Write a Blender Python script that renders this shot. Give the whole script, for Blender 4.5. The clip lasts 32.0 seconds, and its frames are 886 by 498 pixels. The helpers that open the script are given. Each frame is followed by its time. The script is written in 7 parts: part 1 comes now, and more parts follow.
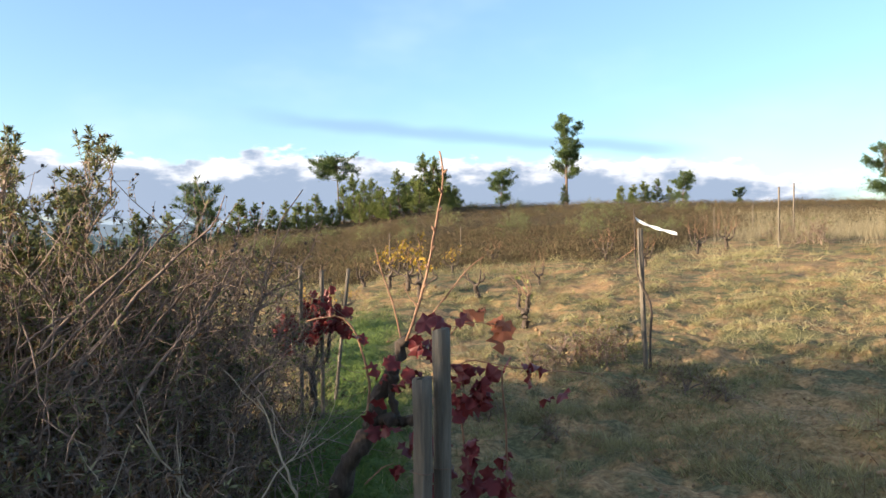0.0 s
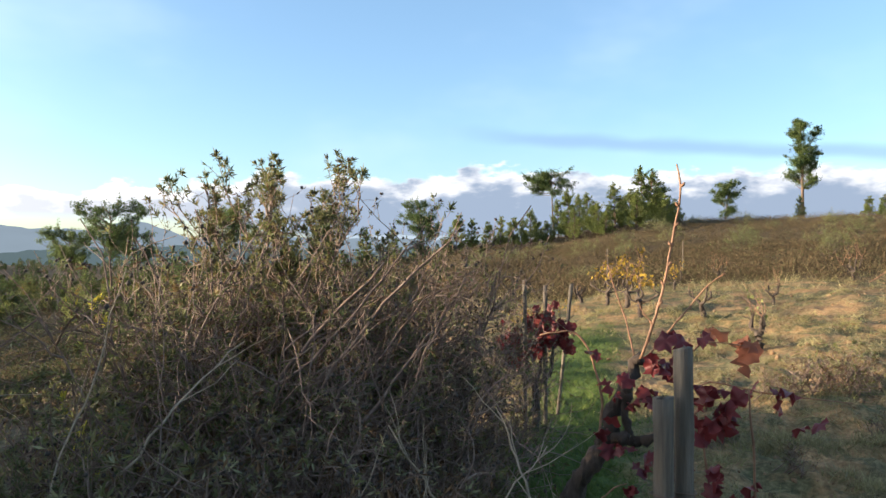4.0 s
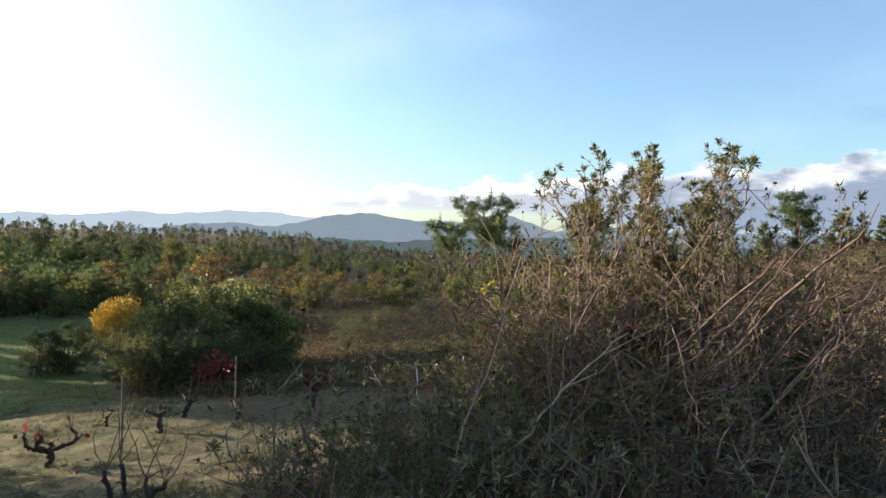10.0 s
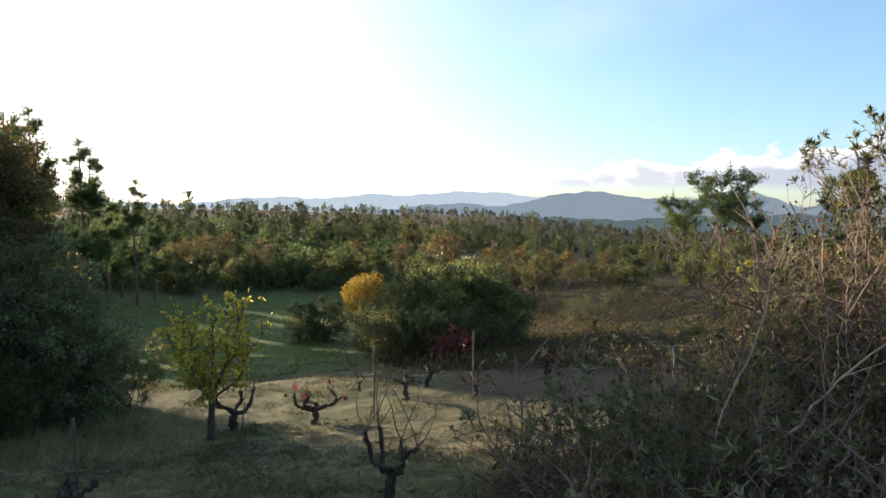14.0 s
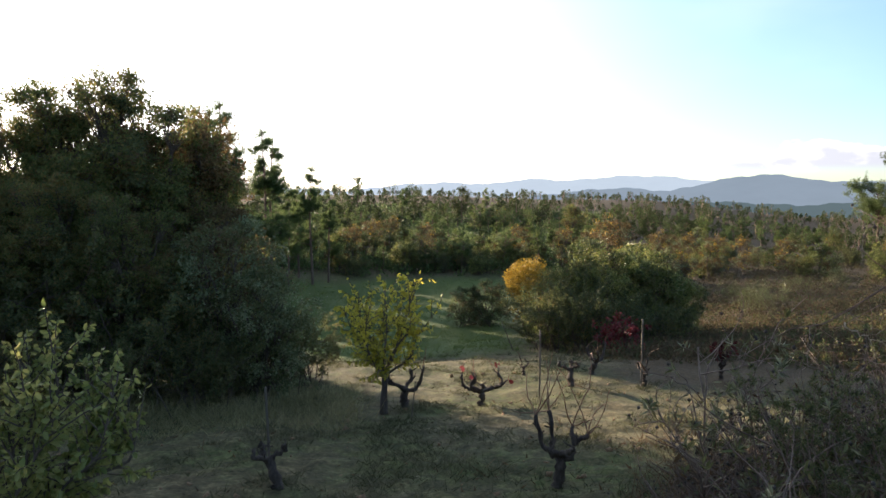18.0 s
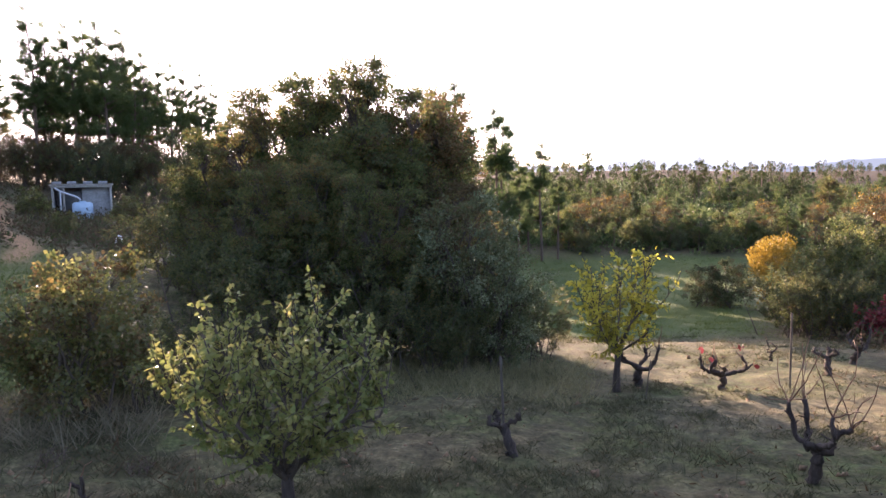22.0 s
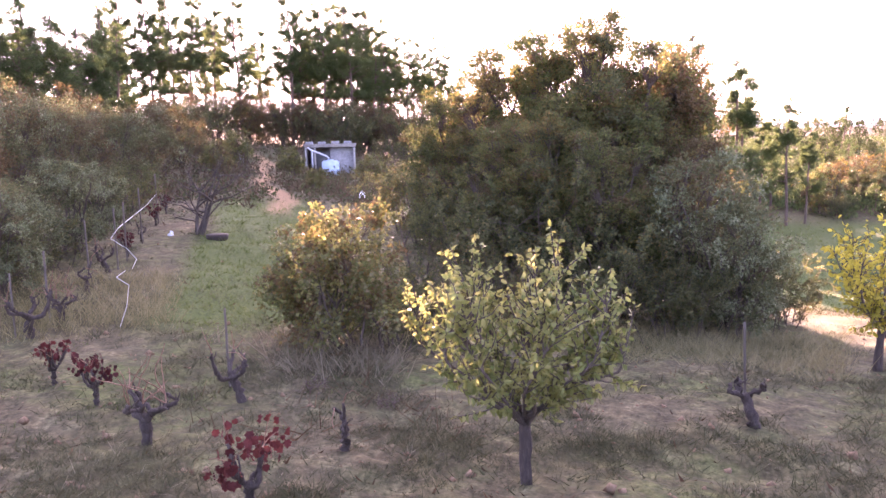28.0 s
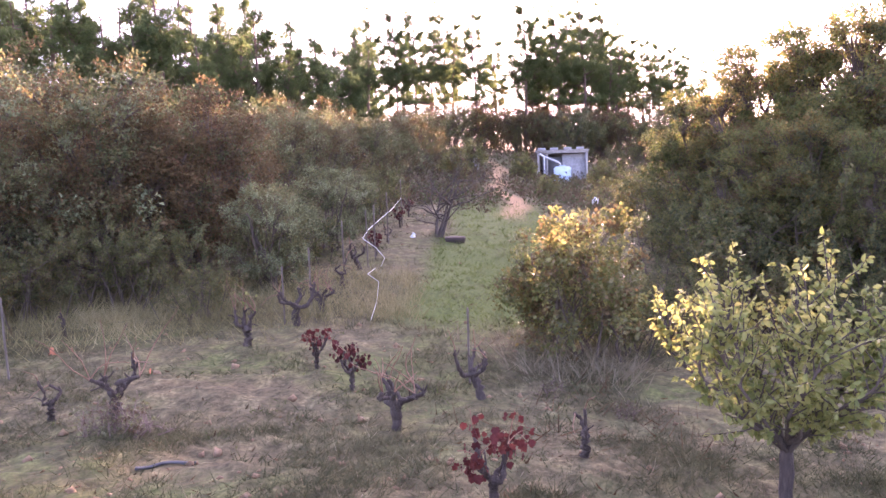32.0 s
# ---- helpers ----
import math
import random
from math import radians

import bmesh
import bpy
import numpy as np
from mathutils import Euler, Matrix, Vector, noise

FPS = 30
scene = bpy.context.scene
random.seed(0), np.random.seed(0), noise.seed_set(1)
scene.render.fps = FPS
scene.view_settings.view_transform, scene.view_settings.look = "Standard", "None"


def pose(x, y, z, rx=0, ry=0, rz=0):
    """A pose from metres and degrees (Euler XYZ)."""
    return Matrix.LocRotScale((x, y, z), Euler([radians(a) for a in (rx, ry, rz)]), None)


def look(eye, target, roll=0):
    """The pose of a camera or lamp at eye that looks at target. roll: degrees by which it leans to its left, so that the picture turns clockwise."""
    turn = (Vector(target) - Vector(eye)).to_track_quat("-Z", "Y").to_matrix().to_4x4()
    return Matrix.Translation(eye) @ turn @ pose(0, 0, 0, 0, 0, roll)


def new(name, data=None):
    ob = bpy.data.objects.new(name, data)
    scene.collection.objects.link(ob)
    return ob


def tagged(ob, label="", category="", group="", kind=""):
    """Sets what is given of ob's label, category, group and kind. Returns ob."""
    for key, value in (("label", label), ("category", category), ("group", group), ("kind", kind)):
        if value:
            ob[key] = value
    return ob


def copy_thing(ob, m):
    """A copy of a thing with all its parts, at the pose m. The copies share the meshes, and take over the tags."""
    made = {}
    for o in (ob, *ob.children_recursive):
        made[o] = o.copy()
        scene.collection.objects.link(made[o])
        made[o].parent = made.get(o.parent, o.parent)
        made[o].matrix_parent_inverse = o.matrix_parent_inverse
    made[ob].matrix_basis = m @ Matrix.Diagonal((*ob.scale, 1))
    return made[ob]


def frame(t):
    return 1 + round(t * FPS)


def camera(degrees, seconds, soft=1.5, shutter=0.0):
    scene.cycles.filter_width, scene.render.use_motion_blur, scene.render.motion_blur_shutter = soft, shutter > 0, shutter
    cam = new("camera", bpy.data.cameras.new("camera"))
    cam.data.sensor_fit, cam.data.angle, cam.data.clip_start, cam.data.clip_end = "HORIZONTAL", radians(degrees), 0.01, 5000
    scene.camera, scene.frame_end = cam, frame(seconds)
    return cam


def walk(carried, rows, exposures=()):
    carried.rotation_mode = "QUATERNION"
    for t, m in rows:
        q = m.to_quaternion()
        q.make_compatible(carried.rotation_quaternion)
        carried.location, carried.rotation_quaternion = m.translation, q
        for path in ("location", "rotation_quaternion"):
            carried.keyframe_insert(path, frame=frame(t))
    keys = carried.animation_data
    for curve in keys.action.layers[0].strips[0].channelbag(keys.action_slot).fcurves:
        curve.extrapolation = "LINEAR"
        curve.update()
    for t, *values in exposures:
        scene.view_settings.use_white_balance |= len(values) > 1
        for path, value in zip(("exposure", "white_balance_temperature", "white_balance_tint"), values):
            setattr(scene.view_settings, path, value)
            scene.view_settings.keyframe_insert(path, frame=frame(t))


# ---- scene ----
cam = camera(61.77, 32.0)
PATH = [
    (0.0, pose(-0.014, 0.364, 1.686, 88.75, 0.33, 0.22)),
    (0.5, pose(-0.026, 0.358, 1.686, 88.89, -0.00, 2.12)),
    (1.0, pose(-0.047, 0.354, 1.685, 88.99, -0.03, 4.02)),
    (1.5, pose(-0.066, 0.355, 1.682, 89.06, -0.05, 5.99)),
    (2.0, pose(-0.081, 0.342, 1.681, 89.19, -0.16, 8.26)),
    (2.5, pose(-0.096, 0.327, 1.683, 89.38, -0.07, 10.36)),
    (3.0, pose(-0.101, 0.319, 1.687, 89.58, 0.08, 12.59)),
    (3.5, pose(-0.104, 0.306, 1.688, 89.80, 0.13, 14.73)),
    (5.5, pose(-0.145, 0.307, 1.689, 90.23, 0.64, 22.40)),
    (6.0, pose(-0.162, 0.294, 1.688, 90.21, 0.74, 24.98)),
    (6.5, pose(-0.173, 0.284, 1.683, 90.14, 0.51, 27.38)),
    (7.0, pose(-0.188, 0.280, 1.689, 90.05, 0.54, 29.90)),
    (7.5, pose(-0.200, 0.276, 1.690, 89.99, 0.27, 32.10)),
    (8.0, pose(-0.207, 0.266, 1.688, 90.09, 0.12, 34.39)),
    (8.5, pose(-0.213, 0.253, 1.691, 90.11, 0.14, 36.56)),
    (9.0, pose(-0.222, 0.252, 1.684, 90.06, -0.32, 38.98)),
    (9.5, pose(-0.233, 0.251, 1.685, 89.81, -0.63, 41.31)),
    (10.0, pose(-0.240, 0.245, 1.678, 89.34, -0.79, 43.70)),
    (10.5, pose(-0.243, 0.235, 1.676, 89.01, -0.53, 46.00)),
    (11.0, pose(-0.234, 0.209, 1.671, 88.71, -0.89, 48.48)),
    (11.5, pose(-0.239, 0.194, 1.673, 88.37, -0.81, 51.52)),
    (12.0, pose(-0.252, 0.181, 1.673, 87.89, -0.53, 54.62)),
    (12.5, pose(-0.273, 0.177, 1.682, 87.56, -0.17, 56.79)),
    (13.0, pose(-0.275, 0.165, 1.682, 87.45, -0.08, 58.36)),
    (13.5, pose(-0.294, 0.161, 1.673, 87.45, -0.23, 59.48)),
    (14.0, pose(-0.308, 0.153, 1.668, 87.58, -0.16, 61.06)),
    (14.5, pose(-0.315, 0.140, 1.663, 87.58, -0.09, 62.78)),
    (16.5, pose(-0.353, 0.095, 1.657, 86.72, -0.41, 68.84)),
    (17.0, pose(-0.359, 0.066, 1.656, 86.72, -0.35, 70.33)),
    (17.5, pose(-0.347, 0.050, 1.657, 86.66, -0.27, 71.88)),
    (18.0, pose(-0.349, 0.067, 1.657, 86.42, -0.08, 73.40)),
    (18.5, pose(-0.353, 0.071, 1.654, 86.28, -0.26, 75.12)),
    (19.0, pose(-0.361, 0.063, 1.649, 86.43, -0.05, 78.14)),
    (19.5, pose(-0.357, 0.053, 1.646, 86.62, 0.09, 80.77)),
    (20.0, pose(-0.361, 0.042, 1.641, 86.69, 0.31, 83.19)),
    (20.5, pose(-0.363, 0.034, 1.637, 86.35, 0.50, 85.39)),
    (21.0, pose(-0.368, 0.027, 1.633, 85.76, 0.61, 87.41)),
    (21.5, pose(-0.371, 0.030, 1.626, 85.23, 0.76, 89.21)),
    (22.0, pose(-0.373, 0.022, 1.623, 84.77, 0.92, 90.92)),
    (22.5, pose(-0.365, 0.014, 1.621, 84.45, 0.88, 92.35)),
    (23.0, pose(-0.362, 0.001, 1.621, 83.95, 0.90, 93.85)),
    (23.5, pose(-0.348, -0.010, 1.622, 83.57, 0.87, 95.38)),
    (24.0, pose(-0.339, -0.024, 1.621, 83.19, 0.78, 97.28)),
    (24.5, pose(-0.337, -0.030, 1.620, 82.88, 0.76, 99.14)),
    (25.0, pose(-0.332, -0.040, 1.615, 82.62, 0.92, 101.29)),
    (25.5, pose(-0.329, -0.043, 1.611, 82.39, 1.16, 102.99)),
    (27.5, pose(-0.320, -0.071, 1.601, 81.89, 1.37, 106.89)),
    (28.0, pose(-0.311, -0.086, 1.598, 81.97, 1.29, 108.08)),
    (28.5, pose(-0.298, -0.105, 1.592, 81.99, 1.20, 109.99)),
    (29.0, pose(-0.285, -0.114, 1.587, 81.86, 0.75, 112.24)),
    (29.5, pose(-0.271, -0.127, 1.584, 81.78, 0.56, 114.43)),
    (30.0, pose(-0.259, -0.148, 1.584, 81.90, 0.42, 116.85)),
    (30.5, pose(-0.258, -0.162, 1.587, 82.10, 0.63, 119.19)),
    (31.0, pose(-0.257, -0.178, 1.587, 82.42, 0.87, 121.45)),
    (31.5, pose(-0.262, -0.192, 1.584, 82.76, 1.22, 123.46)),
    (32.0, pose(-0.262, -0.201, 1.580, 82.94, 1.87, 125.59)),
]
EXPOSURES = [(0.0, 1.95, 6500, 11), (8.0, 1.75, 6500, 10), (14.0, 1.7, 6500, 12), (20.0, 2.1, 6500, 22), (24.0, 3.3, 6900, 54), (28.0, 4.05, 7200, 68), (32.0, 4.2, 7200, 66)]
walk(cam, PATH, EXPOSURES)

# ---- world, sun ----
SUN_AZ, SUN_EL = 110.0, 9.0          # degrees: turned left from the y axis, above the horizon
world = bpy.data.worlds.new("sky")
scene.world = world
world.use_nodes = True
wn, wl = world.node_tree.nodes, world.node_tree.links


def wmath(op, a, b=None, c=None, clamp=False):
    n = wn.new("ShaderNodeMath")
    n.operation, n.use_clamp = op, clamp
    for i, v in enumerate((a, b, c)):
        if v is None:
            continue
        if isinstance(v, (int, float)):
            n.inputs[i].default_value = v
        else:
            wl.new(v, n.inputs[i])
    return n.outputs[0]


def wramp(v, lo, hi):
    n = wn.new("ShaderNodeMapRange")
    n.interpolation_type = "SMOOTHSTEP"
    wl.new(v, n.inputs[0])
    n.inputs[1].default_value, n.inputs[2].default_value = lo, hi
    return n.outputs[0]


def wmix(fac, a, b):
    n = wn.new("ShaderNodeMix")
    n.data_type = "RGBA"
    wl.new(fac, n.inputs[0])
    for i, v in ((6, a), (7, b)):
        if isinstance(v, tuple):
            n.inputs[i].default_value = (*v, 1)
        else:
            wl.new(v, n.inputs[i])
    return n.outputs[2]


def wnoise(vec, scale, detail):
    n = wn.new("ShaderNodeTexNoise")
    wl.new(vec, n.inputs["Vector"])
    n.inputs["Scale"].default_value, n.inputs["Detail"].default_value = scale, detail
    n.inputs["Roughness"].default_value = 0.55
    return n.outputs[0]


sky = wn.new("ShaderNodeTexSky")
sky.sky_type, sky.sun_disc = "NISHITA", False
sky.sun_elevation, sky.sun_rotation = radians(SUN_EL), radians(-SUN_AZ)
sky.air_density, sky.dust_density, sky.ozone_density, sky.altitude = 1.0, 1.0, 3.0, 400
coord = wn.new("ShaderNodeTexCoord").outputs["Generated"]
sep = wn.new("ShaderNodeSeparateXYZ")
wl.new(coord, sep.inputs[0])
sx, sy, sz = sep.outputs
az = wmath("ARCTAN2", wmath("MULTIPLY", sx, -1.0), sy)
flat = wn.new("ShaderNodeCombineXYZ")
wl.new(az, flat.inputs[0])
wl.new(wmath("MULTIPLY", sz, 2.2), flat.inputs[1])
band = wn.new("ShaderNodeCombineXYZ")
wl.new(az, band.inputs[0])
# low bank of cumulus along the horizon
top = wmath("ADD", wmath("MULTIPLY", wnoise(band.outputs[0], 7.0, 3.0), 0.07), 0.066)
top = wmath("SUBTRACT", top, wmath("MULTIPLY", wramp(az, 0.4, 0.95), 0.034))
top = wmath("SUBTRACT", top, wmath("MULTIPLY", wramp(wmath("MULTIPLY", az, -1.0), 0.2, 0.5), 0.036))
puff = wmath("MULTIPLY", wmath("SUBTRACT", wnoise(flat.outputs[0], 22.0, 6.0), 0.5), 0.06)
under = wmath("SUBTRACT", wmath("ADD", top, puff), sz)
reach = wmath("MULTIPLY", wramp(az, -0.54, -0.44), wmath("SUBTRACT", 1.0, wramp(az, 0.86, 1.08)))
cloud = wmath("MULTIPLY", wmath("MULTIPLY", wramp(under, 0.0, 0.009), wramp(wmath("SUBTRACT", sz, wmath("MULTIPLY", wramp(az, 0.4, 0.7), 0.026)), 0.008, 0.022)), reach)
body = wmath("ADD", under, wmath("MULTIPLY", wmath("SUBTRACT", wnoise(flat.outputs[0], 14.0, 5.0), 0.5), 0.11))
shade = wramp(body, 0.0, 0.036)
# one thin streak of stratus
line = wmath("SUBTRACT", sz, wmath("ADD", wmath("MULTIPLY", az, 0.085), 0.131))
line = wmath("ADD", line, wmath("MULTIPLY", wmath("SUBTRACT", wnoise(flat.outputs[0], 9.0, 2.0), 0.5), 0.016))
thick = wmath("SUBTRACT", 1.0, wramp(wmath("ABSOLUTE", line), 0.001, 0.015))
streak = wmath("MULTIPLY", thick, wmath("MULTIPLY", wramp(az, -0.36, -0.26), wmath("SUBTRACT", 1.0, wramp(az, 0.12, 0.32))))
streak = wmath("MULTIPLY", streak, 0.55)
# thin high veil
veil = wmath("MULTIPLY", wramp(wnoise(flat.outputs[0], 2.6, 4.0), 0.45, 0.8), 0.22)
CLOUD_LIT, CLOUD_DIM, VEIL = (3.2, 3.25, 3.35), (1.12, 1.40, 1.85), (3.2, 3.7, 4.0)
even = wn.new("ShaderNodeValue")
even.outputs[0].default_value = 0.14
colour = wmix(even.outputs[0], sky.outputs[0], (2.2, 3.0, 3.5))
colour = wmix(veil, colour, VEIL)
# thin bright haze round the sun
dot = wn.new("ShaderNodeVectorMath")
dot.operation = "DOT_PRODUCT"
wl.new(coord, dot.inputs[0])
dot.inputs[1].default_value = (-math.sin(radians(SUN_AZ)) * math.cos(radians(SUN_EL)), math.cos(radians(SUN_AZ)) * math.cos(radians(SUN_EL)), math.sin(radians(SUN_EL)))
near_sun = wmath("MULTIPLY_ADD", dot.outputs["Value"], 0.69, 0.31, clamp=True)
haze = wmath("MULTIPLY", wmath("POWER", near_sun, 8.0), wramp(sz, -0.05, 0.02))
colour = wmix(wmath("MULTIPLY", haze, 0.9), colour, (8.5, 8.4, 8.2))
colour = wmix(streak, colour, (0.95, 1.45, 2.5))
dim = wmix(wramp(az, 0.35, 0.85), CLOUD_DIM, (2.5, 2.6, 2.8))
lit = wmix(wramp(az, 0.35, 0.85), CLOUD_LIT, (4.4, 4.4, 4.4))
colour = wmix(cloud, colour, wmix(shade, lit, dim))
back = wn["Background"]
wl.new(colour, back.inputs[0])
back.inputs[1].default_value = 0.1

sun_data = bpy.data.lights.new("sun", "SUN")
sun_data.energy, sun_data.angle, sun_data.color = 5.0, radians(0.6), (1.0, 0.82, 0.58)
sun = new("sun", sun_data)
a_, e_ = radians(SUN_AZ), radians(SUN_EL)
sun.matrix_world = look((-60 * math.sin(a_), 60 * math.cos(a_), 40), (-60 * math.sin(a_) + math.sin(a_) * math.cos(e_), 60 * math.cos(a_) - math.cos(a_) * math.cos(e_), 40 - math.sin(e_)))

# ---- materials ----
def shader(name):
    m = bpy.data.materials.new(name)
    m.use_nodes = True
    t = m.node_tree
    return m, t, t.nodes["Principled BSDF"], t.nodes["Material Output"]


def node(t, kind, **props):
    n = t.nodes.new(kind)
    for k, v in props.items():
        n.inputs[k.replace("_", " ")].default_value = v
    return n


def ramp_of(t, fac, colours, lo=0.0, hi=1.0):
    n = t.nodes.new("ShaderNodeValToRGB")
    while len(n.color_ramp.elements) < len(colours):
        n.color_ramp.elements.new(0.5)
    for i, c in enumerate(colours):
        e = n.color_ramp.elements[i]
        e.position, e.color = lo + (hi - lo) * i / max(1, len(colours) - 1), (*c, 1)
    t.links.new(fac, n.inputs[0])
    return n.outputs[0]


def foliage(name, colours, glow=0.35, rough=0.55, patch=1.2, gloss=0.12):
    """Leaves: colour varies leaf by leaf and in patches over the plant; light shines through."""
    m, t, p, out = shader(name)
    geo = t.nodes.new("ShaderNodeNewGeometry")
    pos = t.nodes.new("ShaderNodeTexCoord")
    ns = node(t, "ShaderNodeTexNoise", Scale=patch, Detail=3.0)
    t.links.new(pos.outputs["Object"], ns.inputs["Vector"])
    info = t.nodes.new("ShaderNodeObjectInfo")
    mix = t.nodes.new("ShaderNodeMath")
    mix.operation = "MULTIPLY_ADD"
    t.links.new(geo.outputs["Random Per Island"], mix.inputs[0])
    mix.inputs[1].default_value = 0.5
    add = t.nodes.new("ShaderNodeMath")
    add.operation = "MULTIPLY_ADD"
    t.links.new(ns.outputs[0], add.inputs[0])
    add.inputs[1].default_value = 0.9
    obr = t.nodes.new("ShaderNodeMath")
    obr.operation = "MULTIPLY_ADD"
    t.links.new(info.outputs["Random"], obr.inputs[0])
    obr.inputs[1].default_value, obr.inputs[2].default_value = 0.3, -0.35
    t.links.new(obr.outputs[0], add.inputs[2])
    t.links.new(add.outputs[0], mix.inputs[2])
    col = ramp_of(t, mix.outputs[0], colours, 0.1, 0.9)
    t.links.new(col, p.inputs["Base Color"])
    p.inputs["Roughness"].default_value = rough
    p.inputs["Specular IOR Level"].default_value = gloss
    tr = t.nodes.new("ShaderNodeBsdfTranslucent")
    t.links.new(col, tr.inputs[0])
    sh = t.nodes.new("ShaderNodeMixShader")
    sh.inputs[0].default_value = glow
    t.links.new(p.outputs[0], sh.inputs[1])
    t.links.new(tr.outputs[0], sh.inputs[2])
    t.links.new(sh.outputs[0], out.inputs[0])
    return m


def rough_mat(name, colours, scale=12.0, rough=0.85, bump=0.4, stretch=(1, 1, 1), big=2.0, metal=0.0):
    """Bark, wood, earth, metal: two scales of noise, fine relief."""
    m, t, p, out = shader(name)
    tc = t.nodes.new("ShaderNodeTexCoord")
    mp = t.nodes.new("ShaderNodeMapping")
    mp.inputs["Scale"].default_value = stretch
    t.links.new(tc.outputs["Object"], mp.inputs[0])
    a = node(t, "ShaderNodeTexNoise", Scale=scale, Detail=6.0, Roughness=0.65)
    b = node(t, "ShaderNodeTexNoise", Scale=big, Detail=3.0)
    t.links.new(mp.outputs[0], a.inputs["Vector"])
    t.links.new(mp.outputs[0], b.inputs["Vector"])
    mx = t.nodes.new("ShaderNodeMix")
    mx.inputs[0].default_value = 0.4
    t.links.new(a.outputs[0], mx.inputs[2])
    t.links.new(b.outputs[0], mx.inputs[3])
    t.links.new(ramp_of(t, mx.outputs[0], colours, 0.3, 0.7), p.inputs["Base Color"])
    p.inputs["Roughness"].default_value = rough
    p.inputs["Metallic"].default_value = metal
    bp = node(t, "ShaderNodeBump", Strength=bump, Distance=0.02)
    t.links.new(a.outputs[0], bp.inputs["Height"])
    t.links.new(bp.outputs[0], p.inputs["Normal"])
    return m


M = {}
M["bark"] = rough_mat("bark", [(0.03, 0.022, 0.016), (0.075, 0.055, 0.04), (0.13, 0.10, 0.075)], 18, 0.95, 0.8, (1, 1, 0.25))
M["pine_bark"] = rough_mat("pine_bark", [(0.06, 0.04, 0.03), (0.13, 0.085, 0.06), (0.2, 0.14, 0.1)], 9, 0.95, 0.8, (1, 1, 0.3))
M["vine_bark"] = rough_mat("vine_bark", [(0.025, 0.017, 0.012), (0.06, 0.042, 0.032), (0.12, 0.09, 0.07)], 45, 0.95, 1.0, (1, 1, 0.2))
M["stake_wood"] = rough_mat("stake_wood", [(0.055, 0.042, 0.032), (0.125, 0.10, 0.076), (0.215, 0.18, 0.145)], 40, 0.9, 0.8, (1, 1, 0.06), 5)
M["twig"] = rough_mat("twig", [(0.062, 0.039, 0.031), (0.145, 0.094, 0.07), (0.31, 0.228, 0.175)], 20, 0.75, 0.2)
M["pale_twig"] = rough_mat("pale_twig", [(0.17, 0.13, 0.09), (0.28, 0.22, 0.155), (0.38, 0.31, 0.23)], 20, 0.85, 0.2)
M["cane"] = rough_mat("cane", [(0.12, 0.055, 0.03), (0.2, 0.10, 0.055), (0.3, 0.17, 0.1)], 30, 0.7, 0.3)
M["pine_needle"] = foliage("pine_needle", [(0.045, 0.068, 0.026), (0.095, 0.135, 0.048), (0.17, 0.205, 0.075)], 0.45, 0.5, 0.5)
M["young_needle"] = foliage("young_needle", [(0.075, 0.10, 0.03), (0.145, 0.178, 0.052), (0.225, 0.24, 0.078)], 0.4, 0.5, 0.4)
M["oak_leaf"] = foliage("oak_leaf", [(0.050, 0.068, 0.025), (0.108, 0.135, 0.043), (0.17, 0.152, 0.052), (0.215, 0.142, 0.052)], 0.5, 0.55, 0.45)
M["rust_leaf"] = foliage("rust_leaf", [(0.068, 0.055, 0.026), (0.120, 0.084, 0.038), (0.168, 0.106, 0.048)], 0.4, 0.6, 0.6)
M["olive_leaf"] = foliage("olive_leaf", [(0.073, 0.094, 0.048), (0.154, 0.181, 0.090), (0.254, 0.271, 0.145)], 0.3, 0.5, 0.8)
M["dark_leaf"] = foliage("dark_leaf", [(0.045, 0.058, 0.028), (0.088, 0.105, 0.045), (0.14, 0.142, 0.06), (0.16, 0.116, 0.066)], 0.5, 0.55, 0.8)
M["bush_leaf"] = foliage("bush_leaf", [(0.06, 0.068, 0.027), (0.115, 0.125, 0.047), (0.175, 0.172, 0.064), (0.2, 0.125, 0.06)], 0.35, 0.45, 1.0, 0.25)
M["grey_leaf"] = foliage("grey_leaf", [(0.12, 0.122, 0.064), (0.235, 0.228, 0.12), (0.35, 0.32, 0.18)], 0.35, 0.4, 1.2, 0.3)
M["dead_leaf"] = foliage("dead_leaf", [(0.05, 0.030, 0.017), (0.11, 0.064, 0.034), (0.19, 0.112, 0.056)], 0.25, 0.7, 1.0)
M["pear_leaf"] = foliage("pear_leaf", [(0.095, 0.125, 0.035), (0.17, 0.20, 0.058), (0.26, 0.265, 0.086), (0.31, 0.28, 0.095)], 0.5, 0.45, 1.6, 0.25)
M["yellow_leaf"] = foliage("yellow_leaf", [(0.29, 0.27, 0.045), (0.52, 0.45, 0.07), (0.68, 0.56, 0.09)], 0.66, 0.45, 1.6)
M["gold_leaf"] = foliage("gold_leaf", [(0.17, 0.12, 0.022), (0.32, 0.215, 0.035), (0.44, 0.29, 0.05)], 0.35, 0.5, 1.0)
M["red_leaf"] = foliage("red_leaf", [(0.06, 0.011, 0.014), (0.15, 0.022, 0.025), (0.27, 0.045, 0.04)], 0.35, 0.45, 3.0, 0.4)
M["wilted_leaf"] = foliage("wilted_leaf", [(0.045, 0.014, 0.013), (0.105, 0.025, 0.022), (0.175, 0.05, 0.038)], 0.3, 0.6, 3.0)
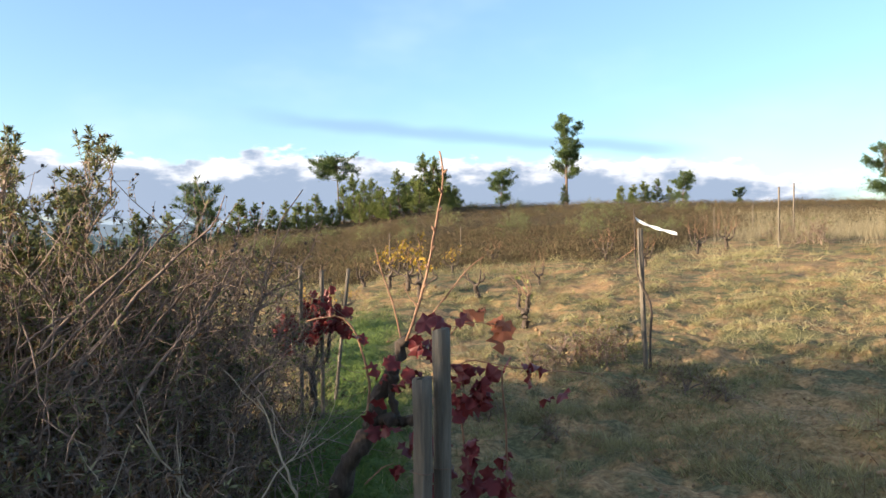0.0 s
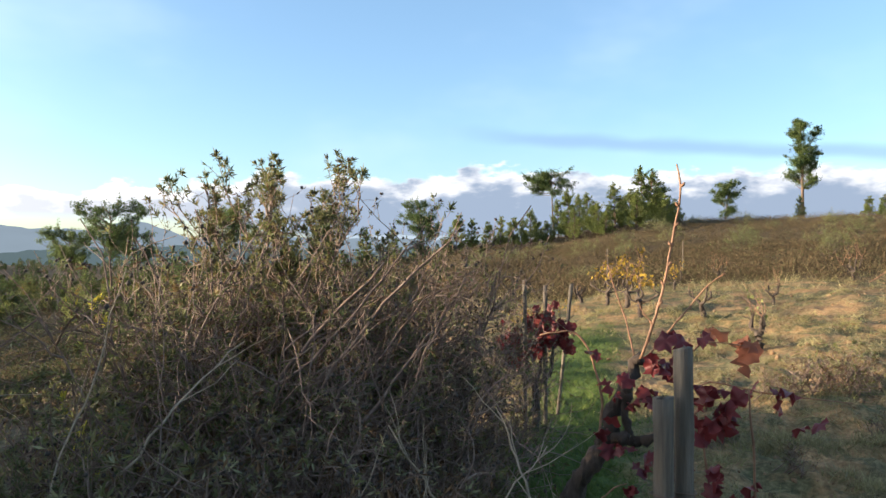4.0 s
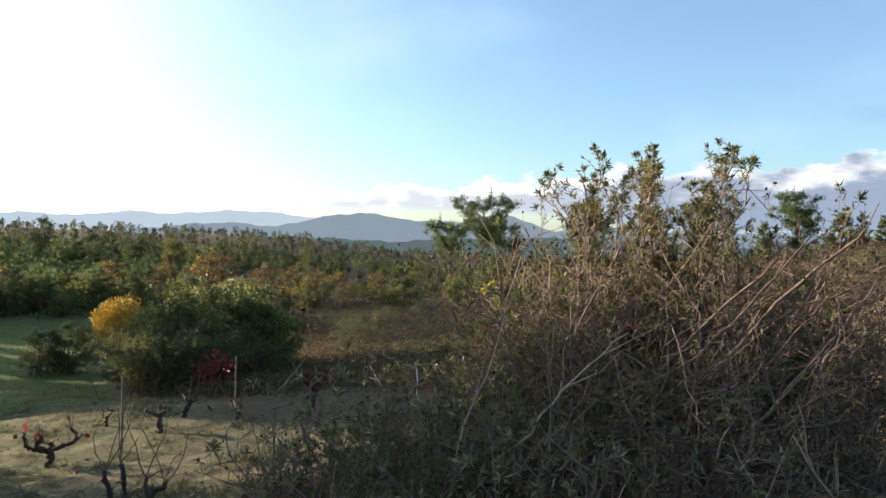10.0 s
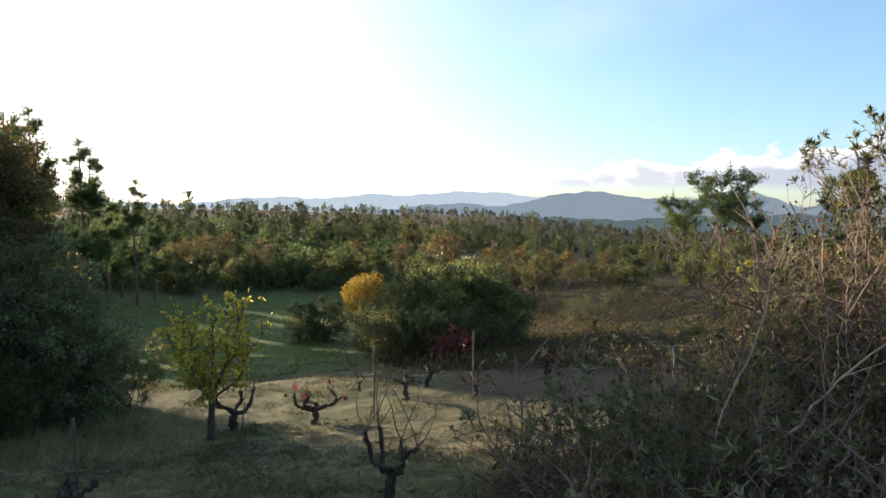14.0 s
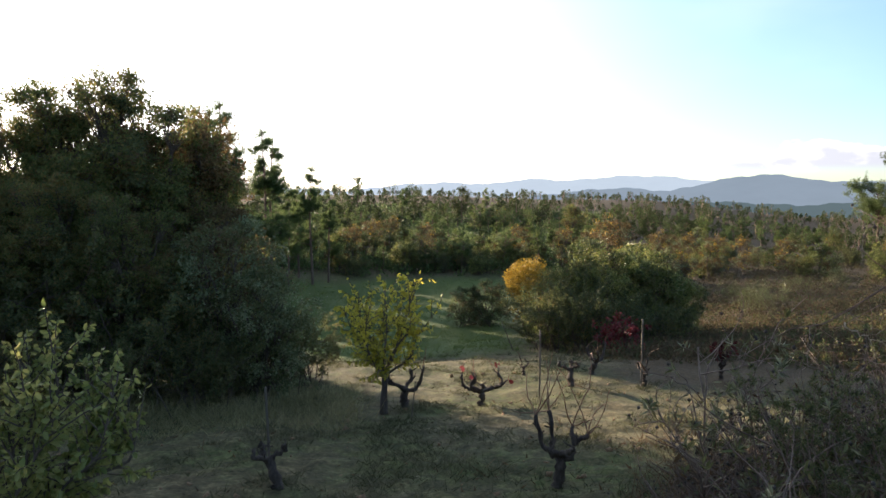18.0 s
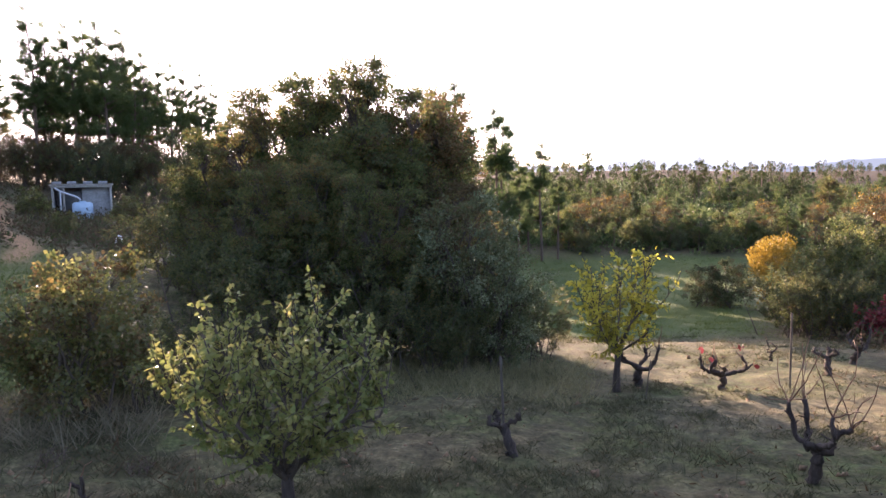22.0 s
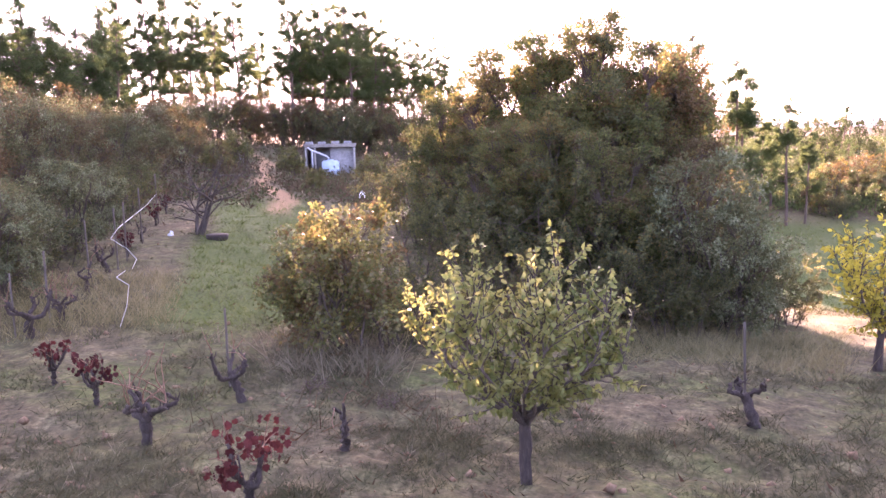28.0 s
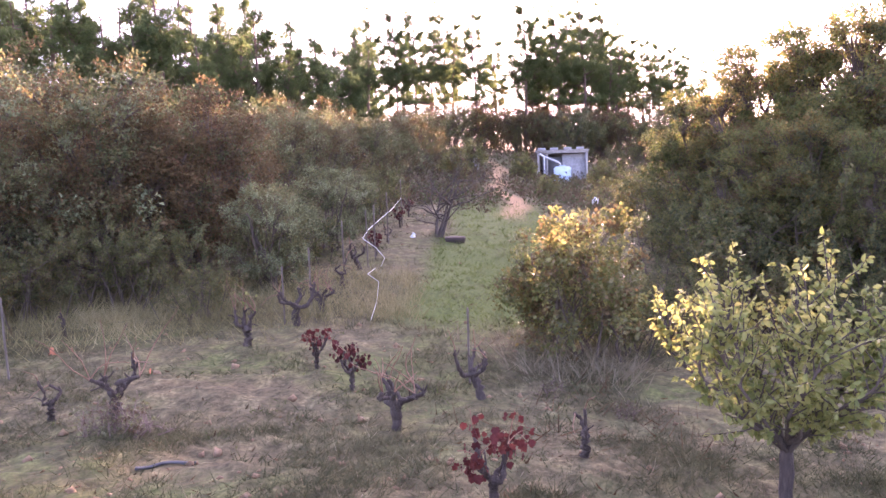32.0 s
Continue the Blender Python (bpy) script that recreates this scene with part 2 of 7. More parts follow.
M["orange_leaf"] = foliage("orange_leaf", [(0.22, 0.07, 0.04), (0.36, 0.13, 0.075), (0.46, 0.2, 0.11)], 0.4, 0.5, 3.0)
M["dry_grass"] = foliage("dry_grass", [(0.11, 0.102, 0.046), (0.235, 0.205, 0.095), (0.38, 0.325, 0.175)], 0.3, 0.7, 0.7)
M["pale_grass"] = foliage("pale_grass", [(0.150, 0.122, 0.070), (0.235, 0.196, 0.122), (0.330, 0.285, 0.190)], 0.35, 0.7, 0.7)
M["green_grass"] = foliage("green_grass", [(0.045, 0.07, 0.016), (0.085, 0.125, 0.028), (0.145, 0.175, 0.05)], 0.4, 0.6, 0.8)
M["turf"] = foliage("turf", [(0.046, 0.050, 0.024), (0.095, 0.094, 0.045), (0.17, 0.152, 0.083)], 0.3, 0.7, 0.7)
M["heather"] = foliage("heather", [(0.045, 0.042, 0.023), (0.088, 0.066, 0.038), (0.115, 0.078, 0.047), (0.082, 0.088, 0.038), (0.06, 0.074, 0.029)], 0.3, 0.9, 0.25)


def ground_material():
    m, t, p, out = shader("ground")
    tc = t.nodes.new("ShaderNodeTexCoord").outputs["Object"]

    def ns(scale, detail=6.0, rough=0.65):
        n = node(t, "ShaderNodeTexNoise", Scale=scale, Detail=detail, Roughness=rough)
        t.links.new(tc, n.inputs["Vector"])
        return n.outputs[0]

    def mixed(fac, a, b):
        n = t.nodes.new("ShaderNodeMix")
        n.data_type = "RGBA"
        t.links.new(fac, n.inputs[0])
        t.links.new(a, n.inputs[6])
        t.links.new(b, n.inputs[7])
        return n.outputs[2]

    def attr(name):
        n = t.nodes.new("ShaderNodeAttribute")
        n.attribute_name = name
        return n.outputs["Fac"]

    def step(v, lo, hi):
        n = t.nodes.new("ShaderNodeMapRange")
        t.links.new(v, n.inputs[0])
        n.inputs[1].default_value, n.inputs[2].default_value = lo, hi
        return n.outputs[0]

    fine, mid, wide = ns(22), ns(2.2), ns(0.5, 4)
    straw = ramp_of(t, fine, [(0.045, 0.042, 0.021), (0.112, 0.10, 0.05), (0.23, 0.20, 0.11)], 0.3, 0.7)
    soil = ramp_of(t, fine, [(0.11, 0.062, 0.031), (0.30, 0.18, 0.088), (0.48, 0.31, 0.16)], 0.3, 0.7)
    green = ramp_of(t, fine, [(0.03, 0.045, 0.013), (0.068, 0.10, 0.024), (0.12, 0.145, 0.042)], 0.3, 0.7)
    heath = ramp_of(t, fine, [(0.035, 0.028, 0.016), (0.08, 0.055, 0.03), (0.12, 0.085, 0.045)], 0.3, 0.7)
    loam = t.nodes.new("ShaderNodeMath")
    loam.operation = "MULTIPLY"
    t.links.new(step(mid, 0.43, 0.56), loam.inputs[0])
    t.links.new(attr("loam"), loam.inputs[1])
    col = mixed(loam.outputs[0], straw, soil)
    sparse = t.nodes.new("ShaderNodeMath")
    sparse.operation = "MULTIPLY"
    t.links.new(step(wide, 0.45, 0.65), sparse.inputs[0])
    turf = t.nodes.new("ShaderNodeMath")
    turf.operation = "MULTIPLY_ADD"
    t.links.new(attr("loam"), turf.inputs[0])
    turf.inputs[1].default_value, turf.inputs[2].default_value = -0.5, 0.8
    t.links.new(turf.outputs[0], sparse.inputs[1])
    col = mixed(sparse.outputs[0], col, green)
    dark = ramp_of(t, fine, [(0.022, 0.019, 0.010), (0.050, 0.042, 0.021), (0.095, 0.078, 0.042)], 0.3, 0.7)
    clump = t.nodes.new("ShaderNodeMath")
    clump.operation = "MULTIPLY"
    t.links.new(step(ns(5.5, 5, 0.6), 0.42, 0.56), clump.inputs[0])
    t.links.new(turf.outputs[0], clump.inputs[1])
    col = mixed(clump.outputs[0], col, dark)
    col = mixed(attr("heath"), col, heath)
    col = mixed(attr("green"), col, green)
    col = mixed(attr("bare"), col, soil)
    t.links.new(col, p.inputs["Base Color"])
    p.inputs["Roughness"].default_value = 0.95
    p.inputs["Specular IOR Level"].default_value = 0.15
    bp = node(t, "ShaderNodeBump", Strength=0.9, Distance=0.05)
    t.links.new(mid, bp.inputs["Height"])
    bq = node(t, "ShaderNodeBump", Strength=0.8, Distance=0.015)
    t.links.new(fine, bq.inputs["Height"])
    t.links.new(bp.outputs[0], bq.inputs["Normal"])
    t.links.new(bq.outputs[0], p.inputs["Normal"])
    return m


M["ground"] = ground_material()


# Far hills: air haze is put into a glowing colour over a near black base.
def haze_glow_material(name, near, glow):
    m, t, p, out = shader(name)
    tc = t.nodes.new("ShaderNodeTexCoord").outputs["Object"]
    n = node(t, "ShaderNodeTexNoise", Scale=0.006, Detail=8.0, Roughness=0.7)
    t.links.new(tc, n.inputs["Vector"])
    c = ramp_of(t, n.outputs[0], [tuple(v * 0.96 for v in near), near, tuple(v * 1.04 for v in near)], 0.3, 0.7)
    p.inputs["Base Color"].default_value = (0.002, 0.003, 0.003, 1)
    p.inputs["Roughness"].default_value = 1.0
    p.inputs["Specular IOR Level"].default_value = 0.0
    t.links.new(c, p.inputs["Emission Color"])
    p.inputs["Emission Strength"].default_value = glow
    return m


# haze tones of the glow, paler and bluer with each farther ridge
M["hill_near"] = haze_glow_material("hill_near", (0.035, 0.05, 0.055), 1.0)
M["hill_mid"] = haze_glow_material("hill_mid", (0.082, 0.104, 0.126), 1.0)
M["hill_far"] = haze_glow_material("hill_far", (0.165, 0.198, 0.228), 1.0)
M["wood_mix"] = foliage("wood_mix", [(0.029, 0.042, 0.017), (0.054, 0.072, 0.026), (0.080, 0.094, 0.035), (0.090, 0.080, 0.036)], 0.3, 0.6, 0.035)
M["clod"] = rough_mat("clod", [(0.09, 0.052, 0.028), (0.19, 0.115, 0.06), (0.30, 0.2, 0.115)], 30, 0.95, 0.6)

# ---- geometry helpers ----
class Geo:
    """Collects arrays of vertices and faces into one mesh."""

    def __init__(self):
        self.v, self.f, self.n = [], [], 0

    def add(self, v, f):
        v, f = np.asarray(v, float).reshape(-1, 3), np.asarray(f, int)
        self.v.append(v)
        self.f.append(f + self.n)
        self.n += len(v)
        return self

    def mesh(self, name, material, smooth=False):
        me = bpy.data.meshes.new(name)
        v = np.concatenate(self.v)
        me.vertices.add(len(v))
        me.vertices.foreach_set("co", v.ravel())
        loops = np.concatenate([f.ravel() for f in self.f])
        sizes = np.concatenate([np.full(len(f), f.shape[1]) for f in self.f])
        me.loops.add(len(loops))
        me.loops.foreach_set("vertex_index", loops.astype(np.int32))
        me.polygons.add(len(sizes))
        starts = np.concatenate([[0], np.cumsum(sizes)[:-1]])
        me.polygons.foreach_set("loop_start", starts.astype(np.int32))
        if smooth:
            me.polygons.foreach_set("use_smooth", np.ones(len(sizes), bool))
        me.materials.append(M[material])
        me.update(calc_edges=True)
        return me


def part(name, me, parent=None, label="", at=None):
    """One mesh object, under a thing or a part where parent is given."""
    if isinstance(me, tuple):
        me = me[0].mesh(name, me[1], me[2] if len(me) > 2 else False)
    ob = new(name, me)
    if parent is not None:
        ob.parent = parent
    if at is not None:
        ob.matrix_basis = at
    if label:
        ob["label"] = label
    return ob


def thing(name, label, category, group="", kind="", at=None):
    ob = new(name)
    ob.empty_display_size = 0.2
    if at is not None:
        ob.matrix_basis = at
    return tagged(ob, label, category, group, kind)


def unit(a):
    return a / np.maximum(np.linalg.norm(a, axis=-1, keepdims=True), 1e-9)


def twigs(paths, radii, sides=3):
    """Tapered tubes along many polylines at once: paths (n, m, 3), radii (n, m)."""
    paths, radii = np.asarray(paths, float), np.asarray(radii, float)
    n, m, _ = paths.shape
    tan = unit(np.gradient(paths, axis=1))
    ref = np.where(np.abs(tan[:, :1, 2:]) > 0.8, [[[1.0, 0, 0]]], [[[0, 0, 1.0]]])
    u = unit(np.cross(tan, np.broadcast_to(ref, tan.shape)))
    w = np.cross(tan, u)
    ang = np.arange(sides) * 2 * math.pi / sides
    ring = u[:, :, None] * np.cos(ang)[:, None] + w[:, :, None] * np.sin(ang)[:, None]
    v = paths[:, :, None] + ring * radii[:, :, None, None]
    i = np.arange(n * m * sides).reshape(n, m, sides)
    j = np.roll(i, -1, axis=2)
    f = np.stack([i[:, :-1], j[:, :-1], j[:, 1:], i[:, 1:]], -1).reshape(-1, 4)
    return v.reshape(-1, 3), f


def tube(points, radii, sides=8, caps=True):
    p = np.asarray(points, float)
    r = np.full(len(p), radii) if np.isscalar(radii) else np.asarray(radii, float)
    g = Geo()
    if caps:
        p, r = np.concatenate([p[:1], p, p[-1:]]), np.concatenate([[r[0] * 0.02], r, [r[-1] * 0.02]])
        p[0] += (p[1] - p[2]) * 1e-3
        p[-1] += (p[-2] - p[-3]) * 1e-3
    v, f = twigs(p[None], r[None], sides)
    return v, f


# leaf outlines: along, across, up
OVAL = (np.array([(0, 0, 0), (0.35, 0.26, 0.06), (0.72, 0.2, 0.04), (1, 0, -0.1), (0.72, -0.2, 0.04), (0.35, -0.26, 0.06)]), np.array([(0, 1, 2, 3), (0, 3, 4, 5)]))
LANCE = (np.array([(0, 0, 0), (0.45, 0.1, 0.03), (1, 0, -0.08), (0.45, -0.1, 0.03)]), np.array([(0, 1, 2, 3)]))
DIAMOND = (np.array([(0, 0, 0), (0.5, 0.36, 0.1), (1, 0, 0), (0.5, -0.36, 0.1)]), np.array([(0, 1, 2, 3)]))
TRI = (np.array([(0, 0, 0), (0.55, 0.4, 0.1), (1, -0.05, 0)]), np.array([(0, 1, 2)]))
NEEDLE = (np.array([(0, 0.035, 0), (0, -0.035, 0), (1, 0, 0)]), np.array([(0, 1, 2)]))


def leaves(pos, way, size, shape=DIAMOND, rng=np.random, roll=math.pi):
    """Many leaves at once: each grows from pos along way, turned at random round it."""
    tmpl, faces = shape
    n, k = len(pos), len(tmpl)
    way = unit(way)
    ref = np.where(np.abs(way[:, 2:]) > 0.9, [[1.0, 0, 0]], [[0, 0, 1.0]])
    side = unit(np.cross(way, ref))
    up = np.cross(side, way)
    a = rng.uniform(-roll, roll, (n, 1))
    side, up = side * np.cos(a) + up * np.sin(a), up * np.cos(a) - side * np.sin(a)
    s = np.asarray(size, float).reshape(-1, 1, 1) * np.ones((n, 1, 1))
    v = pos[:, None] + s * (tmpl[None, :, :1] * way[:, None] + tmpl[None, :, 1:2] * side[:, None] + tmpl[None, :, 2:] * up[:, None])
    f = faces[None] + (np.arange(n) * k)[:, None, None]
    return v.reshape(-1, 3), f.reshape(-1, faces.shape[1])


def grow(rng, start, way, length, m=6, wander=0.25, lift=0.0):
    """Wandering paths from start points: (n, m, 3)."""
    n = len(start)
    way = unit(np.asarray(way, float))
    step = (np.asarray(length, float) * np.ones(n) / (m - 1))[:, None]
    out = [np.asarray(start, float)]
    for _ in range(m - 1):
        out.append(out[-1] + way * step)
        way = unit(way + rng.normal(0, wander, (n, 3)) + [0, 0, lift])
    return np.stack(out, 1)


def along(rng, paths, count, lo=0.3, hi=1.0):
    """Random points on the paths, with the direction of the path there."""
    n, m, _ = paths.shape
    i = rng.integers(0, n, count)
    s = rng.uniform(lo, hi, count) * (m - 1)
    k = np.minimum(s.astype(int), m - 2)
    fr = (s - k)[:, None]
    a, b = paths[i, k], paths[i, k + 1]
    return a * (1 - fr) + b * fr, unit(b - a), s / (m - 1)


def taper(n, m, r0, r1):
    return np.asarray(r0, float).reshape(-1, 1) * np.ones((n, 1)) * (1 - np.linspace(0, 1, m)) + np.asarray(r1, float).reshape(-1, 1) * np.linspace(0, 1, m)


def ball(rng, n):
    return unit(rng.normal(0, 1, (n, 3)))


def box(g, x0, x1, y0, y1, z0, z1, bevel=0.0):
    bm = bmesh.new()
    bmesh.ops.create_cube(bm, size=1.0)
    bmesh.ops.scale(bm, vec=(x1 - x0, y1 - y0, z1 - z0), verts=bm.verts)
    bmesh.ops.translate(bm, vec=((x0 + x1) / 2, (y0 + y1) / 2, (z0 + z1) / 2), verts=bm.verts)
    if bevel:
        bmesh.ops.bevel(bm, geom=bm.edges[:], offset=bevel, segments=1, affect="EDGES")
    bmesh.ops.triangulate(bm, faces=bm.faces[:])
    bm.verts.ensure_lookup_table()
    g.add([v.co[:] for v in bm.verts], [[v.index for v in f.verts] for f in bm.faces])
    bm.free()
    return g


# ---- terrain ----
RADII = [0, 6, 10, 14, 20, 28, 42, 70, 115, 170]
PROFILE = {          # heights over the radii, by the direction in degrees
    -60: (0.15, 0.3, 0.6, 1.1, 1.7, 2.4, 3.4, 3.2, 3.0),
    -15: (0.0, 0.05, 0.3, 0.75, 1.3, 2.3, 4.3, 3.3, 2.0),
    0: (0.0, 0.0, 0.15, 0.5, 0.9, 1.8, 4.1, 3.2, 2.0),
    12: (-0.02, -0.15, -0.1, 0.1, 0.3, 0.8, 2.2, 1.2, 0.0),
    25: (-0.3, -0.6, -0.8, -1.0, -1.0, -0.8, -0.6, -2.6, -4.0),
    45: (-0.5, -0.9, -1.3, -1.9, -2.4, -2.8, -3.4, -3.5, -2.0),
    60: (-0.55, -1.0, -1.35, -2.3, -3.2, -3.4, -2.9, -0.8, 2.4),
    80: (-0.65, -1.05, -1.4, -2.6, -3.4, -3.5, -2.2, 0.4, 3.6),
    95: (-0.65, -1.0, -1.2, -1.8, -2.4, -2.6, -1.6, 0.2, 3.0),
    110: (-0.6, -0.75, -0.55, -0.25, -0.15, -0.1, 2.9, 4.0, 4.5),
    116: (-0.55, -0.65, -0.45, -0.2, -0.15, -0.15, 3.1, 4.2, 4.5),
    124: (-0.5, -0.5, -0.35, -0.1, 0.15, 1.0, 3.2, 4.0, 4.5),
    135: (-0.45, -0.4, -0.25, 0.0, 0.25, 0.8, 2.8, 3.6, 4.5),
}
_az = sorted(PROFILE)
_rings = np.array([(0.0,) + PROFILE[a] for a in _az] + [(0.0,) + PROFILE[_az[0]]])
_az = np.array(_az + [_az[0] + 360])


def vnoise(x, y, seed):
    """Smooth random heights between 0 and 1, one hump to a unit."""
    xi, yi = np.floor(x), np.floor(y)
    u, w = x - xi, y - yi
    u, w = u * u * (3 - 2 * u), w * w * (3 - 2 * w)

    def corner(i, j):
        h = np.sin((xi + i) * 127.1 + (yi + j) * 311.7 + seed * 74.7) * 43758.5453
        return h - np.floor(h)

    return (corner(0, 0) * (1 - u) + corner(1, 0) * u) * (1 - w) + (corner(0, 1) * (1 - u) + corner(1, 1) * u) * w


def ground_z(x, y):
    x, y = np.asarray(x, float), np.asarray(y, float)
    r = np.hypot(x, y)
    a = (np.degrees(np.arctan2(-x, y)) + 60) % 360 - 60
    i = np.clip(np.searchsorted(_az, a, "right") - 1, 0, len(_az) - 2)
    f = (a - _az[i]) / (_az[i + 1] - _az[i])
    f = f * f * (3 - 2 * f)
    k = np.clip(np.searchsorted(RADII, r, "right") - 1, 0, len(RADII) - 2)
    R = np.array(RADII, float)
    g = np.clip((r - R[k]) / (R[k + 1] - R[k]), 0, 1)
    z = (_rings[i, k] * (1 - g) + _rings[i, k + 1] * g) * (1 - f) + (_rings[i + 1, k] * (1 - g) + _rings[i + 1, k + 1] * g) * f
    z = z * (1 - np.clip((r - 180) / 400, 0, 1)) - np.clip((r - 200) / 1000, 0, 1) * 30
    near = np.clip((30 - r) / 12, 0, 1)
    rugged = 0.75 + 0.7 * np.clip((12 - a) / 20, 0, 1)
    bumps = 0.11 * (vnoise(x * 0.8, y * 0.8, 1) - 0.5) + near * rugged * (0.07 * (vnoise(x * 2.3 + y * 0.4, y * 2.3, 2) - 0.5) + 0.062 * (vnoise(x * 5.6, y * 5.6 + x, 3) - 0.5) + 0.045 * (vnoise(x * 11.3 + y, y * 11.3, 4) - 0.5))
    return z + bumps * np.clip((r - 0.8) / 3, 0, 1) + 0.12 * np.sin(x * 0.31) * np.sin(y * 0.27) * np.clip((r - 15) / 20, 0, 1)


def spot(deg, r, turn=0.0, scale=1.0, sink=0.0, lean=0.0):
    """A pose on the ground in that direction and distance."""
    x, y = -math.sin(radians(deg)) * r, math.cos(radians(deg)) * r
    return pose(x, y, float(ground_z(x, y)) - sink, lean, 0, turn) @ Matrix.Diagonal((scale, scale, scale, 1))


def bearing(x, y):
    return np.degrees(np.arctan2(-np.asarray(x), np.asarray(y)))


def smooth(v, lo, hi):
    t = np.clip((np.asarray(v, float) - lo) / (hi - lo), 0, 1)
    return t * t * (3 - 2 * t)


def zones(x, y):
    """How green, how heathy and how bare the ground is."""
    r, a = np.hypot(x, y), bearing(x, y)
    wob = 0.5 * np.sin(x * 0.9 + np.sin(y * 0.7)) + 0.4 * np.sin(y * 1.3 - x * 0.4)
    # mown strip beside the vine row
    strip = smooth(0.75 - np.abs(x - (-0.35 - y * 0.085) + 0.15 * wob), 0, 0.5) * smooth(y, 1.5, 3) * (1 - smooth(y, 13, 17))
    # lower meadow
    meadow = smooth(a, 66, 70) * (1 - smooth(a + wob * 2, 103, 108)) * smooth(r + wob, 19, 22) * (1 - smooth(r + wob, 46, 50))
    # lane towards the shed
    u = x * math.cos(radians(121.5)) + y * math.sin(radians(121.5))
    lane = smooth(1.6 - np.abs(u + 0.25 * wob), 0, 0.5) * (a > 90) * smooth(r, 8.5, 10) * (1 - smooth(r, 22, 26))
    green = np.maximum(np.maximum(strip, meadow), lane * 0.85)
    edge = 21 + 3 * wob + 14 * smooth(-a, 10, 30)
    heath = smooth(r, edge, edge + 3) * (1 - smooth(a, 58, 66)) * (a > -150)
    heath = np.maximum(heath, smooth(r + wob, 11, 14) * smooth(a, 17, 22) * (1 - smooth(a, 58, 64)))
    heath = np.maximum(heath, smooth(r, 48, 54))
    path = smooth(0.5 - np.abs(u - 0.5 + 0.03 * (r - 20) + 0.4 * wob), 0, 0.3) * (a > 90) * smooth(r, 19, 22) * (1 - smooth(r, 44, 50))
    bare = np.maximum(path, 0.6 * smooth(wob, 0.45, 0.8) * smooth(-a, 2, 12) * (r < 24))
    return green, heath * (1 - path), bare


def build_ground():
    az = np.radians(np.concatenate([np.arange(-60, 160, 0.55), np.arange(160, 300, 5)]))
    rr = np.concatenate([[0.002, 0.5], np.concatenate([np.geomspace(0.9, 24, 260), np.geomspace(24.5, 130, 80)]), np.geomspace(140, 4500, 26)])
    A, R = np.meshgrid(az, rr, indexing="ij")
    x, y = -np.sin(A) * R, np.cos(A) * R
    z = ground_z(x, y)
    n, m = A.shape
    i = np.arange(n * m).reshape(n, m)
    j = np.roll(i, -1, axis=0)
    g = Geo().add(np.stack([x, y, z], -1), np.stack([i[:, :-1], i[:, 1:], j[:, 1:], j[:, :-1]], -1).reshape(-1, 4))
    me = g.mesh("ground", "ground", True)
    green, heath, bare = zones(x.ravel(), y.ravel())
    loam = 0.15 + 0.85 * (1 - smooth(bearing(x.ravel(), y.ravel()), 8, 40))
    for name, val in (("green", green), ("heath", heath), ("bare", bare), ("loam", loam)):
        at = me.attributes.new(name, "FLOAT", "POINT")
        at.data.foreach_set("value", val.astype(np.float32))
    ob = part("ground", me)
    tagged(ob, "dry grassy hillside falling to a green meadow and a wooded valley", "ground", kind="structure")


build_ground()


def build_ridge(name, label, material, dist, lo, hi, base, tops, seed):
    """A far wooded ridge, as deep as it is high, its skyline made of a few swells and small roughness."""
    a = np.linspace(lo, hi, 360)
    h = np.zeros_like(a)
    for centre, width, height in tops:
        h = np.maximum(h, height * np.exp(-((a - centre) / width) ** 2))
    h = h + 0.05 * np.sin(a * 1.9 + seed) + 0.03 * np.sin(a * 4.7 + seed * 2) + 0.012 * np.sin(a * 13.0 + seed * 3)
    rows = []
    for s, k in ((0.0, 0.0), (0.35, 0.35), (0.7, 0.75), (1.0, 1.0), (1.2, 0.2)):
        d = dist * (0.8 + 0.2 * s)
        zz = -40 + (d * np.tan(np.radians(base + h)) + 41.65) * k
        rows.append(np.stack([-np.sin(np.radians(a)) * d, np.cos(np.radians(a)) * d, zz], -1))
    v = np.stack(rows, 1)
    n, m = v.shape[:2]
    i = np.arange(n * m).reshape(n, m)
    f = np.stack([i[:-1, :-1], i[1:, :-1], i[1:, 1:], i[:-1, 1:]], -1).reshape(-1, 4)
    ob = part(name, (Geo().add(v, f), material, True))
    tagged(ob, label, "hills", kind="structure")


# far ridges; their blue and pale tones are the haze painted as glow
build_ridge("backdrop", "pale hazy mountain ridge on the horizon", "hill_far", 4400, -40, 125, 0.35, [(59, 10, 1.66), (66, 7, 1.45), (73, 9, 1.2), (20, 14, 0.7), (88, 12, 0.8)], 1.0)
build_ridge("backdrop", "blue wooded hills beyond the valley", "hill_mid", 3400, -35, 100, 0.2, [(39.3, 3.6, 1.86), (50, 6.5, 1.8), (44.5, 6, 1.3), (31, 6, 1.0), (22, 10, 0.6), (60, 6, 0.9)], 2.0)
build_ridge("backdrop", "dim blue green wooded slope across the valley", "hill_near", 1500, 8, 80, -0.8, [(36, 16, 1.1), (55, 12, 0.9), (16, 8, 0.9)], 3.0)

